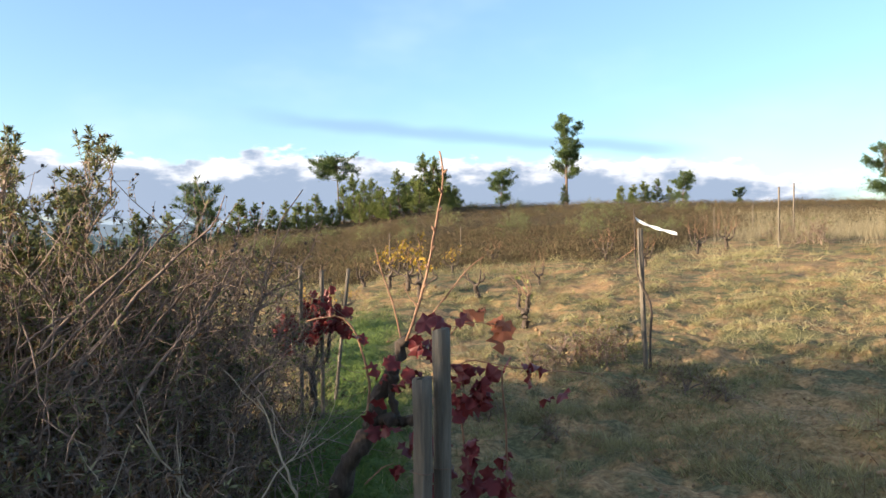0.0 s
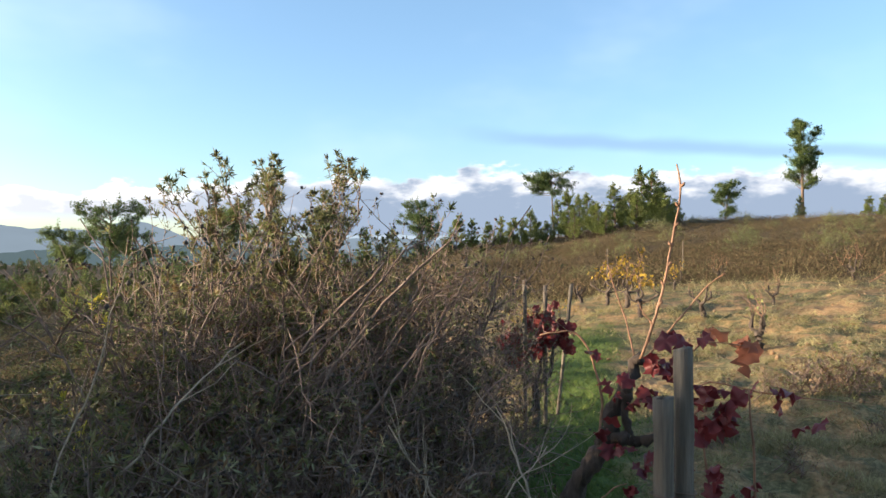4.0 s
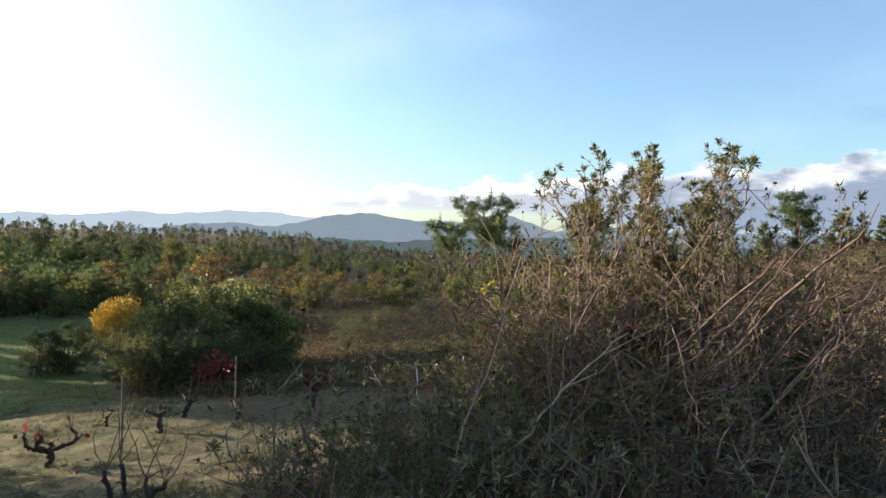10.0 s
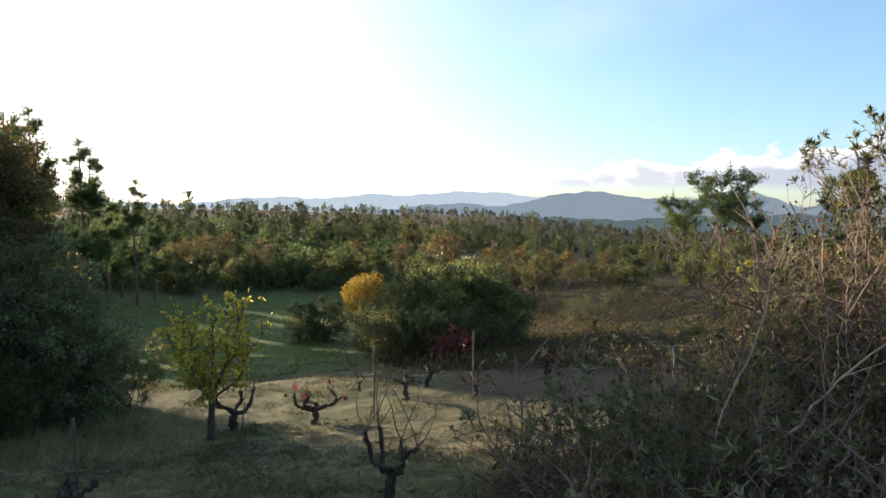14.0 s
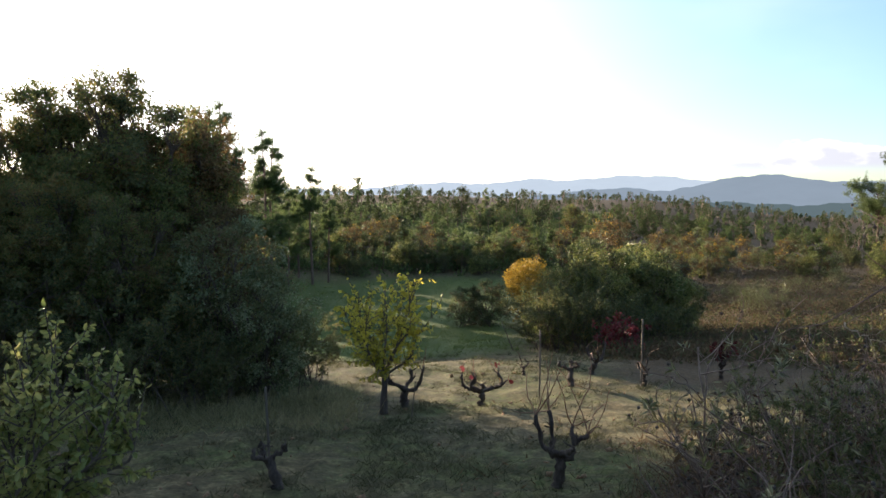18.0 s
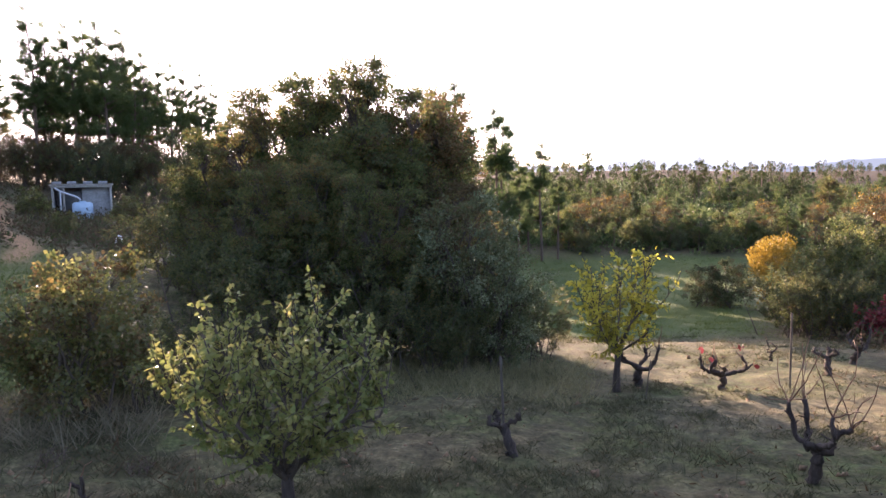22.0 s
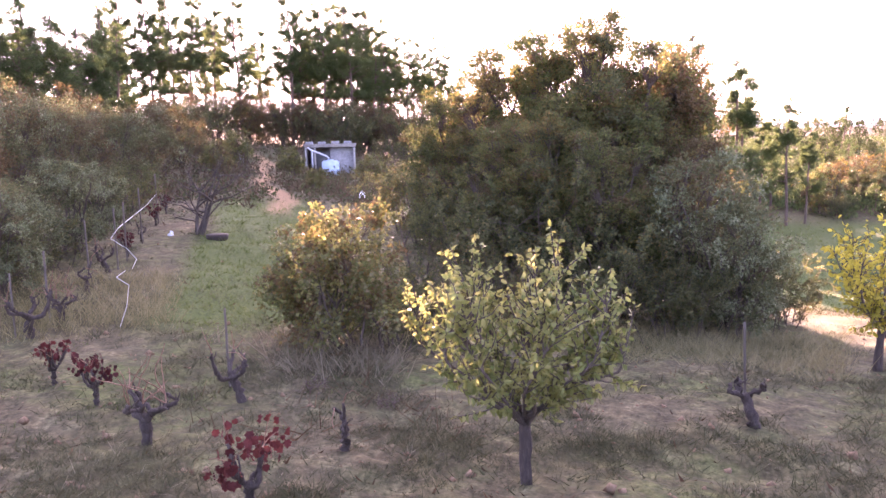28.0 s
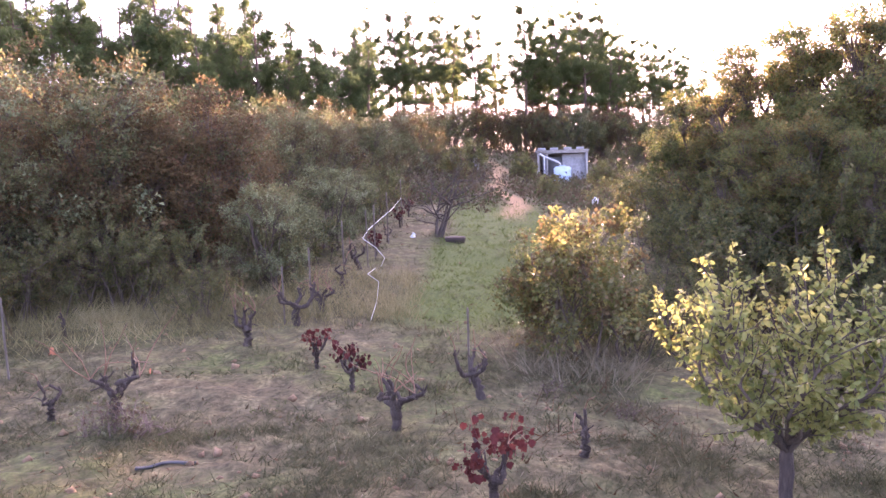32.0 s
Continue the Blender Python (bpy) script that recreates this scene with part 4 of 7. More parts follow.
# ---- far woods: one joined mass beyond the trees that stand singly ----
def far_woods():
    rng = np.random.default_rng(71)
    n = 1900
    deg = rng.uniform(14, 106, n)
    r = 86 + 104 * rng.random(n) ** 0.9
    x, y = -np.sin(np.radians(deg)) * r, np.cos(np.radians(deg)) * r
    h = (1.1 + 1.9 * rng.random(n) ** 1.6) * (0.75 + 0.25 * np.sin(deg * 0.9) * np.sin(deg * 2.3))
    base = np.stack([x, y, ground_z(x, y)], -1)
    trunks = Geo()
    top = base + np.stack([rng.normal(0, 0.2, n), rng.normal(0, 0.2, n), h * 0.9], -1)
    trunks.add(*twigs(np.stack([base, (base + top) / 2, top], 1), taper(n, 3, 0.13 * np.ones(n), 0.03 * np.ones(n)), 3))
    k = 170
    s = rng.random((n, k)) ** 0.8
    conic = rng.random(n)[:, None] < 0.35
    wide = np.where(conic, 1.02 - s, np.sin((0.15 + 0.8 * s) * math.pi)) * (h * 0.34)[:, None]
    th = rng.uniform(0, 2 * math.pi, (n, k))
    rad = wide * np.sqrt(rng.random((n, k)))
    p = base[:, None] + np.stack([np.cos(th) * rad, np.sin(th) * rad, (0.22 + 0.78 * s) * h[:, None]], -1)
    d = np.stack([np.cos(th), np.sin(th), rng.uniform(-0.1, 1.2, (n, k))], -1) + rng.normal(0, 0.5, (n, k, 3))
    size = rng.uniform(0.12, 0.26, n * k)
    crown = Geo().add(*leaves(p.reshape(-1, 3), d.reshape(-1, 3), size, TRI, rng))
    ob = part("far_woods", (crown, "wood_mix"))
    tagged(ob, "mixed pine and birch woods covering the far hillside", "woods", kind="stuff")
    t = part("far_trunks", (trunks, "pine_bark"), ob)
    t["kind"] = "stuff"


far_woods()


# ---- shrubs and broadleaf trees of the middle distance ----
OAKS = "oaks of the thicket"
oak = name_it(lobed("oak_tree", 31, 6.4, 2.35, [("oak_leaf", 0.7), ("dark_leaf", 0.18), ("rust_leaf", 0.12)], lobes=44, knots=22, count=56000, leaf=0.085, trunk_r=0.14, lobe=0.25, base=0.12, belly=0.32, loose=0.17), "tall dark oak with thinning autumn leaves", "tree", OAKS)
OAK_TOP = top_of(oak)
place(oak, spot(97.0, 14.5, 30, 5.3 / OAK_TOP))
rusty = place(name_it(lobed("oak_tree", 35, 4.8, 1.7, [("rust_leaf", 0.75), ("oak_leaf", 0.25)], lobes=22, knots=18, count=22000, leaf=0.085, trunk_r=0.1, lobe=0.34, base=0.2), "oak with rust brown leaves beside a taller oak", "tree", OAKS), spot(92.5, 15.0, 90, 0.98))
bramble = place(name_it(broadleaf("bramble_thicket", 36, 2.6, 1.5, [("dark_leaf", 0.75), ("oak_leaf", 0.25)], stems=14, n1=36, n2=120, n3=0, count=9000, leaf=0.08, shape=TRI, trunk_r=0.022, base_spread=0.7, trunk_h=0.05), "dark tangled bramble and oak thicket", "shrub", "dark thicket"), spot(98, 12.0))
bramble["label"] = "dark tangled bramble and oak thicket under the oaks"
for deg, r, tall_ in ((103.4, 14.8, 4.2), (100.6, 15.0, 4.8), (106.2, 15.2, 3.5), (99.8, 12.5, 3.3), (96.2, 11.8, 2.9), (103.0, 12.4, 2.8), (94.2, 15.0, 4.6)):
    put(oak, spot(deg, r, deg * 47, tall_ / 5.3), "dark oak in the thicket against the low sun")
put(rusty, spot(91.2, 13.6, 200, 0.66), "rust leaved oak at the edge of the thicket")
for deg, r, s in ((102.5, 12.0, 0.85), (105.2, 13.2, 0.9), (94.5, 12.0, 0.74), (91.2, 12.4, 0.62), (98.0, 11.6, 0.85), (88.6, 12.8, 0.5), (86.0, 12.6, 0.52), (84.2, 12.4, 0.4), (100, 10.6, 0.5), (96.4, 10.4, 0.48), (92.6, 10.6, 0.46), (89.0, 10.7, 0.4), (104.0, 10.6, 0.5), (107.2, 12.4, 0.6), (108.4, 15.5, 0.85), (87.4, 11.2, 0.42), (110.2, 18, 0.75)):
    put(bramble, spot(deg, r, deg * 53, s), "", "dark thicket")
# grey green tree by the meadow
sallow = place(name_it(lobed("sallow_tree", 37, 3.4, 1.5, [("olive_leaf", 0.5), ("dark_leaf", 0.5)], stems=5, lobes=18, knots=16, count=12000, leaf=0.085, trunk_r=0.045, lobe=0.34, base=0.15, foot=0.2), "grey green sallow tree beside the meadow", "tree", "sallows"), spot(89.0, 11.8, 0, 0.78))
put(sallow, spot(86.8, 11.2, 120, 0.72), "")
# round shrub behind the pear tree
hazel = place(name_it(lobed("hazel_shrub", 38, 1.65, 0.85, [("bush_leaf", 0.42), ("oak_leaf", 0.3), ("rust_leaf", 0.16), ("pear_leaf", 0.12)], stems=9, lobes=20, knots=14, count=9000, leaf=0.052, shape=DIAMOND, trunk_r=0.016, lobe=0.36, base=0.12, foot=0.2, category="shrub"), "rounded green and yellowing shrub behind the pear tree", "shrub"), spot(115.4, 8.3))
put(hazel, spot(117.9, 8.9, 77, 0.85), "smaller rounded yellowing shrub beside a larger one")
put(bramble, spot(111.8, 8.7, 31, 0.36), "dark leafless bramble beside the rounded shrub")
put(bramble, spot(109.3, 9.3, 131, 0.42), "dark leafless bramble beside the rounded shrub")
# the wooded bank beside the vineyard
bank = place(name_it(lobed("wild_olive", 39, 3.7, 1.8, [("dark_leaf", 0.45), ("rust_leaf", 0.35), ("olive_leaf", 0.2)], stems=5, lobes=24, knots=18, count=19000, leaf=0.075, trunk_r=0.055, lobe=0.32, base=0.14, foot=0.25), "dense brown green tree on the wooded bank", "tree", "bank trees"), spot(150.5, 13.2))
brown = place(name_it(lobed("oak_tree", 47, 3.5, 1.75, [("rust_leaf", 0.62), ("dead_leaf", 0.2), ("dark_leaf", 0.18)], stems=4, lobes=26, knots=20, count=24000, leaf=0.07, trunk_r=0.06, lobe=0.32, base=0.14, foot=0.2), "large rounded oak with dull rust brown leaves", "tree", "bank trees"), spot(144.2, 13.6, 40, 0.92))
put(brown, spot(147.6, 13.0, 160, 0.86), "")
put(brown, spot(141.6, 15.4, 220, 0.84), "")
for deg, r, s in ((156, 13.0, 1.0), (161, 12.6, 1.0), (153, 15.8, 1.1), (147.5, 17.6, 1.0), (140.6, 18.5, 0.95), (166, 13.5, 1.1), (137.4, 20.5, 1.0), (134.6, 23, 0.95), (131.6, 26, 0.95), (171, 13, 1.1), (158, 16.5, 1.25), (129.4, 31, 1.05), (127.2, 38, 1.1), (139.4, 24, 1.15), (135.8, 27, 1.1), (144.5, 20, 1.15), (132.8, 30, 1.1)):
    put(bank, spot(deg, r, deg * 41, s * 0.84), "", "bank trees")
for deg, r, s in ((139.2, 11.8, 0.62), (137.6, 12.6, 0.6), (134.4, 15.0, 0.64), (132.8, 17.5, 0.58)):
    put(sallow, spot(deg, r, deg * 61, s), "grey green sallow on the wooded bank", "sallows")
for deg, r, s in ((144.4, 10.4, 0.34), (146.6, 11.3, 0.5), (150, 11.6, 0.55), (154, 11.2, 0.5), (158.4, 11, 0.5), (163, 10.6, 0.5), (139.6, 12.2, 0.4), (135.4, 14, 0.4), (132.4, 18.5, 0.55), (130.4, 22, 0.6), (168, 11, 0.5)):
    put(bramble, spot(deg, r, deg * 59, s), "low dark bramble along the foot of the bank", "bank brambles")
# scrub under the pines before the sun
for deg, r, s in ((127, 50, 1.5), (124, 54, 1.5), (121.2, 56, 1.6), (118.4, 54, 1.6), (115.8, 52, 1.6), (113.4, 54, 1.6), (111, 52, 1.6), (108.6, 52, 1.5), (106, 48, 1.5), (103.6, 44, 1.5), (112.2, 46, 1.0), (117.2, 60, 1.0), (109.8, 60, 1.0), (122.6, 62, 1.0), (114.4, 62, 1.0), (104.5, 36, 1.1), (107.0, 30, 0.9), (101, 30, 1.0)):
    put(bramble, spot(deg, r, deg * 67, s * 0.8), "dark scrub under the pines behind the shed", "scrub behind the shed")
for deg, r, s in ((124.8, 54, 0.9), (127.0, 50, 1.05), (129.4, 46, 1.1), (131.6, 42, 1.1), (134.0, 38, 1.05), (122.4, 55, 0.95), (120.2, 54, 1.0), (118.0, 55, 1.05), (115.8, 53, 1.0), (113.6, 55, 1.0), (111.4, 53, 0.92), (109.2, 54, 0.9), (107.2, 52, 0.9), (105.0, 50, 0.95), (137.0, 33, 1.0), (116.9, 58, 1.05), (114.7, 58, 1.0), (112.4, 58, 0.92), (126.0, 58, 1.1), (123.4, 60, 1.1), (121.6, 60, 1.15), (119.4, 61, 1.2), (117.4, 62, 1.25), (115.2, 62, 1.2), (113.0, 62, 1.15), (110.8, 61, 1.1), (108.4, 60, 1.05), (106.2, 58, 1.0), (128.2, 54, 1.1)):
    put(bank if rng.random() < 0.6 else brown, spot(deg, r, deg * 37, s), "dense tree in the wood behind the shed", "bank trees")
put(hazel, spot(123.3, 38, 15, 1.1), "low green shrub beside the footpath")
put(hazel, spot(124.8, 34, 95, 1.0), "low green shrub beside the footpath")
put(hazel, spot(119.6, 36, 195, 0.9), "low green shrub beside the shed")
put(hazel, spot(113.6, 33, 25, 0.9), "low green shrub beside the shed")
put(hazel, spot(117.6, 28, 325, 0.6), "low rusty shrub below the shed")
# small fruit tree at the end of the vine row
apple = place(name_it(broadleaf("apple_tree", 40, 2.0, 1.2, [("olive_leaf", 0.5), ("dead_leaf", 0.5)], stems=3, base_spread=0.06, n1=18, n2=120, n3=260, count=200, leaf=0.06, shape=OVAL, trunk_r=0.05, trunk_h=0.2), "nearly bare apple tree at the end of the vine row", "tree"), spot(126.2, 16.8))

# shrubs round the lower meadow
willow = place(name_it(lobed("willow_shrub", 41, 3.0, 1.6, [("pear_leaf", 0.42), ("bush_leaf", 0.23), ("oak_leaf", 0.2), ("dark_leaf", 0.15)], stems=10, lobes=24, knots=16, count=17000, leaf=0.1, trunk_r=0.035, lobe=0.32, base=0.12, foot=0.5, category="shrub"), "large green and yellowing shrub at the foot of the vineyard", "shrub", "meadow shrubs"), spot(61.6, 23.6, 0, 1.08))
for deg, r, s in ((58.6, 24.6, 0.92), (64.2, 24.0, 0.74), (56.4, 25.4, 0.66), (65.8, 22.6, 0.44), (60.0, 26.5, 1.0)):
    put(willow, spot(deg, r, deg * 51, s), "green shrub at the foot of the vineyard", "meadow shrubs")
for deg, r, s in ((66.0, 21.6, 0.72), (64.2, 20.8, 0.78), (62.2, 20.4, 0.74), (60.4, 20.8, 0.72), (58.4, 22.0, 0.66), (56.4, 23.2, 0.55), (63.4, 21.8, 0.95)):
    put(bramble, spot(deg, r, deg * 57, s), "dark bramble thicket at the foot of the vineyard")
gold = name_it(broadleaf("golden_shrub", 42, 2.0, 0.55, [("gold_leaf", 1.0)], stems=8, n1=40, n2=160, n3=0, count=1500, leaf=0.085, shape=TRI, trunk_r=0.03, base_spread=0.2, trunk_h=0.3), "rounded golden yellow autumn shrub beside the meadow", "shrub")
rng = np.random.default_rng(142)
gd = ball(rng, 8000)
gl = 0.86 + 0.09 * np.sin(gd[:, 0] * 5 + 1) * np.sin(gd[:, 1] * 6) + 0.07 * np.sin(gd[:, 2] * 8 + gd[:, 0] * 4)
gp = gd * (gl * rng.uniform(0.5, 1.18, 8000))[:, None] * [0.95, 0.95, 0.85] + [0, 0, 1.9]
part("foliage", (Geo().add(*leaves(gp, gd + ball(rng, 8000) * 0.9, rng.uniform(0.06, 0.12, 8000), TRI, rng)), "gold_leaf"), gold)
place(gold, spot(66.9, 29, 0, 1.0))
dome = place(name_it(lobed("round_bush", 43, 1.9, 1.1, [("dark_leaf", 0.65), ("rust_leaf", 0.2), ("olive_leaf", 0.15)], stems=8, lobes=18, knots=14, count=8000, leaf=0.08, trunk_r=0.02, lobe=0.36, base=0.12, foot=0.25, category="shrub"), "dark round bush standing in the meadow", "shrub"), spot(70.0, 30.5, 0, 0.95))
put(dome, spot(71.6, 30.6, 120, 0.86), "dark round bush beside another in the meadow")
rust = place(name_it(lobed("birch_tree", 44, 4.6, 1.5, [("rust_leaf", 0.65), ("gold_leaf", 0.1), ("olive_leaf", 0.25)], stems=3, lobes=16, knots=12, count=5200, leaf=0.12, trunk_r=0.05, lobe=0.36, base=0.2, foot=0.2, bare=0.15), "thin birch with rust brown autumn leaves", "tree", "autumn birches"), spot(60.4, 39))
for deg, r, s in ((58.4, 37, 0.66), (57.0, 43, 0.75), (55.4, 45, 0.7), (62, 44, 0.8), (53.5, 48, 0.62), (51.5, 50, 0.6), (48.6, 52, 0.55), (64.2, 50, 0.72), (67.5, 54, 0.7), (74, 52, 0.62), (80.5, 52, 0.7), (42.5, 56, 0.5), (87, 50, 0.7)):
    put(rust, spot(deg, r, deg * 43, s), "", "autumn birches")
for deg, r, s in ((88, 44, 0.9), (86, 46, 0.9), (84, 47.5, 0.85), (82, 49, 0.9), (79.6, 50, 0.8), (77.4, 50, 0.75), (75, 51, 0.7), (72.6, 50, 0.75), (70.6, 51, 0.7), (68.4, 50, 0.75), (66, 48, 0.7), (90, 38, 0.9), (91, 42, 1.0), (92.5, 30, 1.0), (94, 34, 1.1)):
    put((bramble, sallow, willow, bramble)[int(rng.integers(4))], spot(deg + rng.uniform(-1, 1), r + rng.uniform(-1, 7), deg * 39, s * rng.uniform(0.5, 1.0)), "dark brush along the far edge of the meadow", "meadow edge brush")
for i in range(110):          # rounded shrubs along the foot of the wooded hillside
    deg, r = rng.uniform(38, 97), 45 + 20 * rng.random() ** 1.2
    if deg < 62:
        r += (62 - deg) * 0.35
    if 66 < deg and r < 49:
        continue
    src = (bramble, sallow, willow, low_oak, low_full, rust)[int(rng.choice(6, p=[0.26, 0.2, 0.2, 0.18, 0.13, 0.03]))]
    put(src, spot(deg, r, rng.uniform(0, 360), rng.uniform(0.35, 0.75)), "rounded shrub at the foot of the wooded hillside", "hillside shrubs")
broom = place(name_it(broadleaf("broom_bush", 45, 1.15, 0.85, [("bush_leaf", 0.8), ("olive_leaf", 0.2)], stems=14, n1=60, n2=220, count=3500, leaf=0.07, shape=LANCE, trunk_r=0.012, base_spread=0.4, trunk_h=0.03), "low rounded green broom bush in brown scrub", "shrub", "broom bushes"), spot(49.8, 31))
for deg, r, s in ((50.8, 33.5, 1.05), (47.6, 40, 0.9), (52.6, 36, 0.9), (45.4, 44, 0.9)):
    put(broom, spot(deg, r, deg * 37, s), "", "broom bushes")
for i in range(44):          # greener bushes in the heather of the ridge
    deg, r = rng.uniform(-20, 24), rng.uniform(27, 64)
    put(broom, spot(deg, r, rng.uniform(0, 360), rng.uniform(0.45, 1.0)), "low rounded green bush in the heather", "broom bushes")
red_shrub = place(name_it(broadleaf("red_shrub", 46, 1.0, 0.6, [("red_leaf", 0.8), ("dead_leaf", 0.2)], stems=8, n1=30, n2=120, n3=200, count=1700, leaf=0.085, trunk_r=0.012, base_spread=0.25, trunk_h=0.1), "small crimson leaved shrub at the edge of the vineyard", "shrub"), spot(60.2, 19.2))


# ---- the rockrose thicket beside the camera ----
CAPSULE = (np.array([(0, 0, 0), (0.45, 0.5, 0), (0.45, 0, 0.5), (0.45, -0.5, 0), (0.45, 0, -0.5), (1, 0, 0)]),
           np.array([(0, 1, 2), (0, 2, 3), (0, 3, 4), (0, 4, 1), (5, 2, 1), (5, 3, 2), (5, 4, 3), (5, 1, 4)]))


def rockrose(seed, height, stems, twigs_n, tips, tufts, strays, capsules, dead=0.2, spread=0.6, mats=("bush_leaf", "grey_leaf", "dead_leaf"), leaf=0.054, upright=0.35, foot=0.2, twig=(0.14, 0.45), top=98, tall=(0.45, 0.95)):
    """Crooked spreading stems that fork again and again, tufts of narrow leaves at the tips, dry seed capsules."""
    rng = np.random.default_rng(seed)
    ob = thing("rockrose_bush", "", "shrub")
    st = np.stack([rng.normal(0, foot, stems), rng.normal(0, foot, stems), np.full(stems, -0.05)], -1)
    th = rng.uniform(0, 2 * math.pi, stems)
    out = rng.uniform(0.2, 1.9, stems) * spread
    way = np.stack([np.cos(th) * out, np.sin(th) * out, np.ones(stems)], -1)
    s0 = grow(rng, st, way, height * rng.uniform(tall[0], tall[1], stems), 10, 0.14, 0.03)
    p1, w1, q1 = along(rng, s0, twigs_n, 0.2, 1.0)
    s1 = grow(rng, p1, w1 * 0.6 + ball(rng, twigs_n) * 1.0 + [0, 0, upright * 0.7], height * rng.uniform(twig[0], twig[1], twigs_n), 7, 0.22, 0.04)
    p2, w2, _ = along(rng, s1, tips, 0.25, 1.0)
    s2 = grow(rng, p2, w2 * 0.5 + ball(rng, tips) * 1.05 + [0, 0, upright * 0.8], rng.uniform(0.06, 0.22, tips), 4, 0.26, 0.03)
    fit = height / np.percentile(s2[:, -1, 2], top)
    s0, s1, s2 = s0 * fit, s1 * fit, s2 * fit
    sc = part("stem_clump", (Geo().add(*twigs(s0, taper(stems, 10, rng.uniform(0.008, 0.019, stems), np.full(stems, 0.0042)), 5)), "twig", True), ob)
    g = Geo().add(*twigs(s1, taper(twigs_n, 7, rng.uniform(0.004, 0.0078, twigs_n), np.full(twigs_n, 0.002)), 3))
    g.add(*twigs(s2, taper(tips, 4, np.full(tips, 0.0024), np.full(tips, 0.0012)), 3))
    bw = part("branchwork", (g, "twig", True), ob)
    sc["kind"], bw["kind"] = "stuff", "stuff"
    # tufts at the tips, strays along the twigs
    pick = rng.integers(0, tips, tufts)
    tip, aim = s2[pick, -1], s2[pick, -1] - s2[pick, -2]
    aim = aim / np.maximum(1e-6, np.linalg.norm(aim, axis=1))[:, None]
    cut = (rng.random(tufts) * 1.0)
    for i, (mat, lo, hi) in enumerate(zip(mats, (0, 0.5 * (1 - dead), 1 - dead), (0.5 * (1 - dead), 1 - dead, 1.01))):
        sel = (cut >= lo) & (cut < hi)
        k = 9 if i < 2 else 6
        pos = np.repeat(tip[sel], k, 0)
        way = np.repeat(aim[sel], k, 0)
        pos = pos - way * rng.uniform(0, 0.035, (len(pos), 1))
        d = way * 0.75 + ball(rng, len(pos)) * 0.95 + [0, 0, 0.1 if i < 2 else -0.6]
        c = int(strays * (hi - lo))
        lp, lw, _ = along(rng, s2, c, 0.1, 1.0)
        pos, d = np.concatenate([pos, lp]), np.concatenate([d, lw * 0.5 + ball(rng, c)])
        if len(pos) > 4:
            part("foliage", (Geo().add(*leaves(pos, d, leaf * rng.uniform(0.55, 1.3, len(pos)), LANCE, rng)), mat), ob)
    if capsules:
        tip = s2[rng.integers(0, tips, capsules), -1]
        high = s2[np.argsort(-s2[:, -1, 2])[: capsules // 2], -1]
        tip = np.concatenate([tip[: capsules // 2], high])
        cap = Geo().add(*leaves(tip, rng.normal(0, 0.4, (len(tip), 3)) + [0, 0, 1], rng.uniform(0.018, 0.032, len(tip)), CAPSULE, rng))
        o = part("seed_capsule", (cap, "capsule"), ob, "dark dry round seed capsules")
        o["kind"] = "stuff"
    return ob


M["wire"] = rough_mat("wire", [(0.10, 0.06, 0.04), (0.18, 0.12, 0.09), (0.25, 0.2, 0.17)], 30, 0.6, 0.2, metal=0.6)
M["capsule"] = rough_mat("capsule", [(0.02, 0.014, 0.01), (0.04, 0.028, 0.02), (0.07, 0.05, 0.035)], 60, 0.8, 0.2)
THICKET = "rockrose thicket"
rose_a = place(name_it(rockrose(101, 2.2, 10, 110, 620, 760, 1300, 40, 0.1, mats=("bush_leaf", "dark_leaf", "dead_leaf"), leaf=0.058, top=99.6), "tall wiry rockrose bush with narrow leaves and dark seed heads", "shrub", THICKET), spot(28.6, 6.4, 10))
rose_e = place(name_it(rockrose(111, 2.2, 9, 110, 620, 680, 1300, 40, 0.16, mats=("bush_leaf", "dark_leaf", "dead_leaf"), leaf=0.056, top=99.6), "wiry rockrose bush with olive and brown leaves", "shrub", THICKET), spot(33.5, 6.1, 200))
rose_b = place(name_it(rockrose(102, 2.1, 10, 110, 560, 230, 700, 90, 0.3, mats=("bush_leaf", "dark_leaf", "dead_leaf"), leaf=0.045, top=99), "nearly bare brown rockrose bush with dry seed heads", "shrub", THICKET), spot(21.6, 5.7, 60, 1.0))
rose_c = place(name_it(rockrose(103, 1.2, 12, 110, 420, 210, 300, 24, 0.25, leaf=0.06, mats=("bush_leaf", "grey_leaf", "dead_leaf"), upright=0.5), "low grey green rockrose bush thick with narrow leaves", "shrub", THICKET), spot(46.0, 4.0, 0))
rose_d = place(name_it(rockrose(104, 1.05, 11, 100, 420, 130, 400, 110, 0.75), "dry leafless rockrose with brown heads", "shrub", THICKET), spot(54.5, 4.4, 0, 0.85))


def thicket_top(deg, r):
    """How high the thicket stands, by direction and distance."""
    back = float(np.interp(deg, [13, 16, 19, 23, 30, 35, 38.5, 42, 47, 52, 57], [0.8, 1.38, 1.75, 1.95, 1.98, 1.5, 1.08, 0.88, 0.74, 0.5, 0.2]))
    return back * float(np.interp(r, [3.0, 4.2, 5.4, 6.4], [0.34, 0.62, 0.9, 1.0])) if deg < 40 else back * float(np.interp(r, [3.0, 3.9, 5.0], [0.7, 1.0, 1.0]))


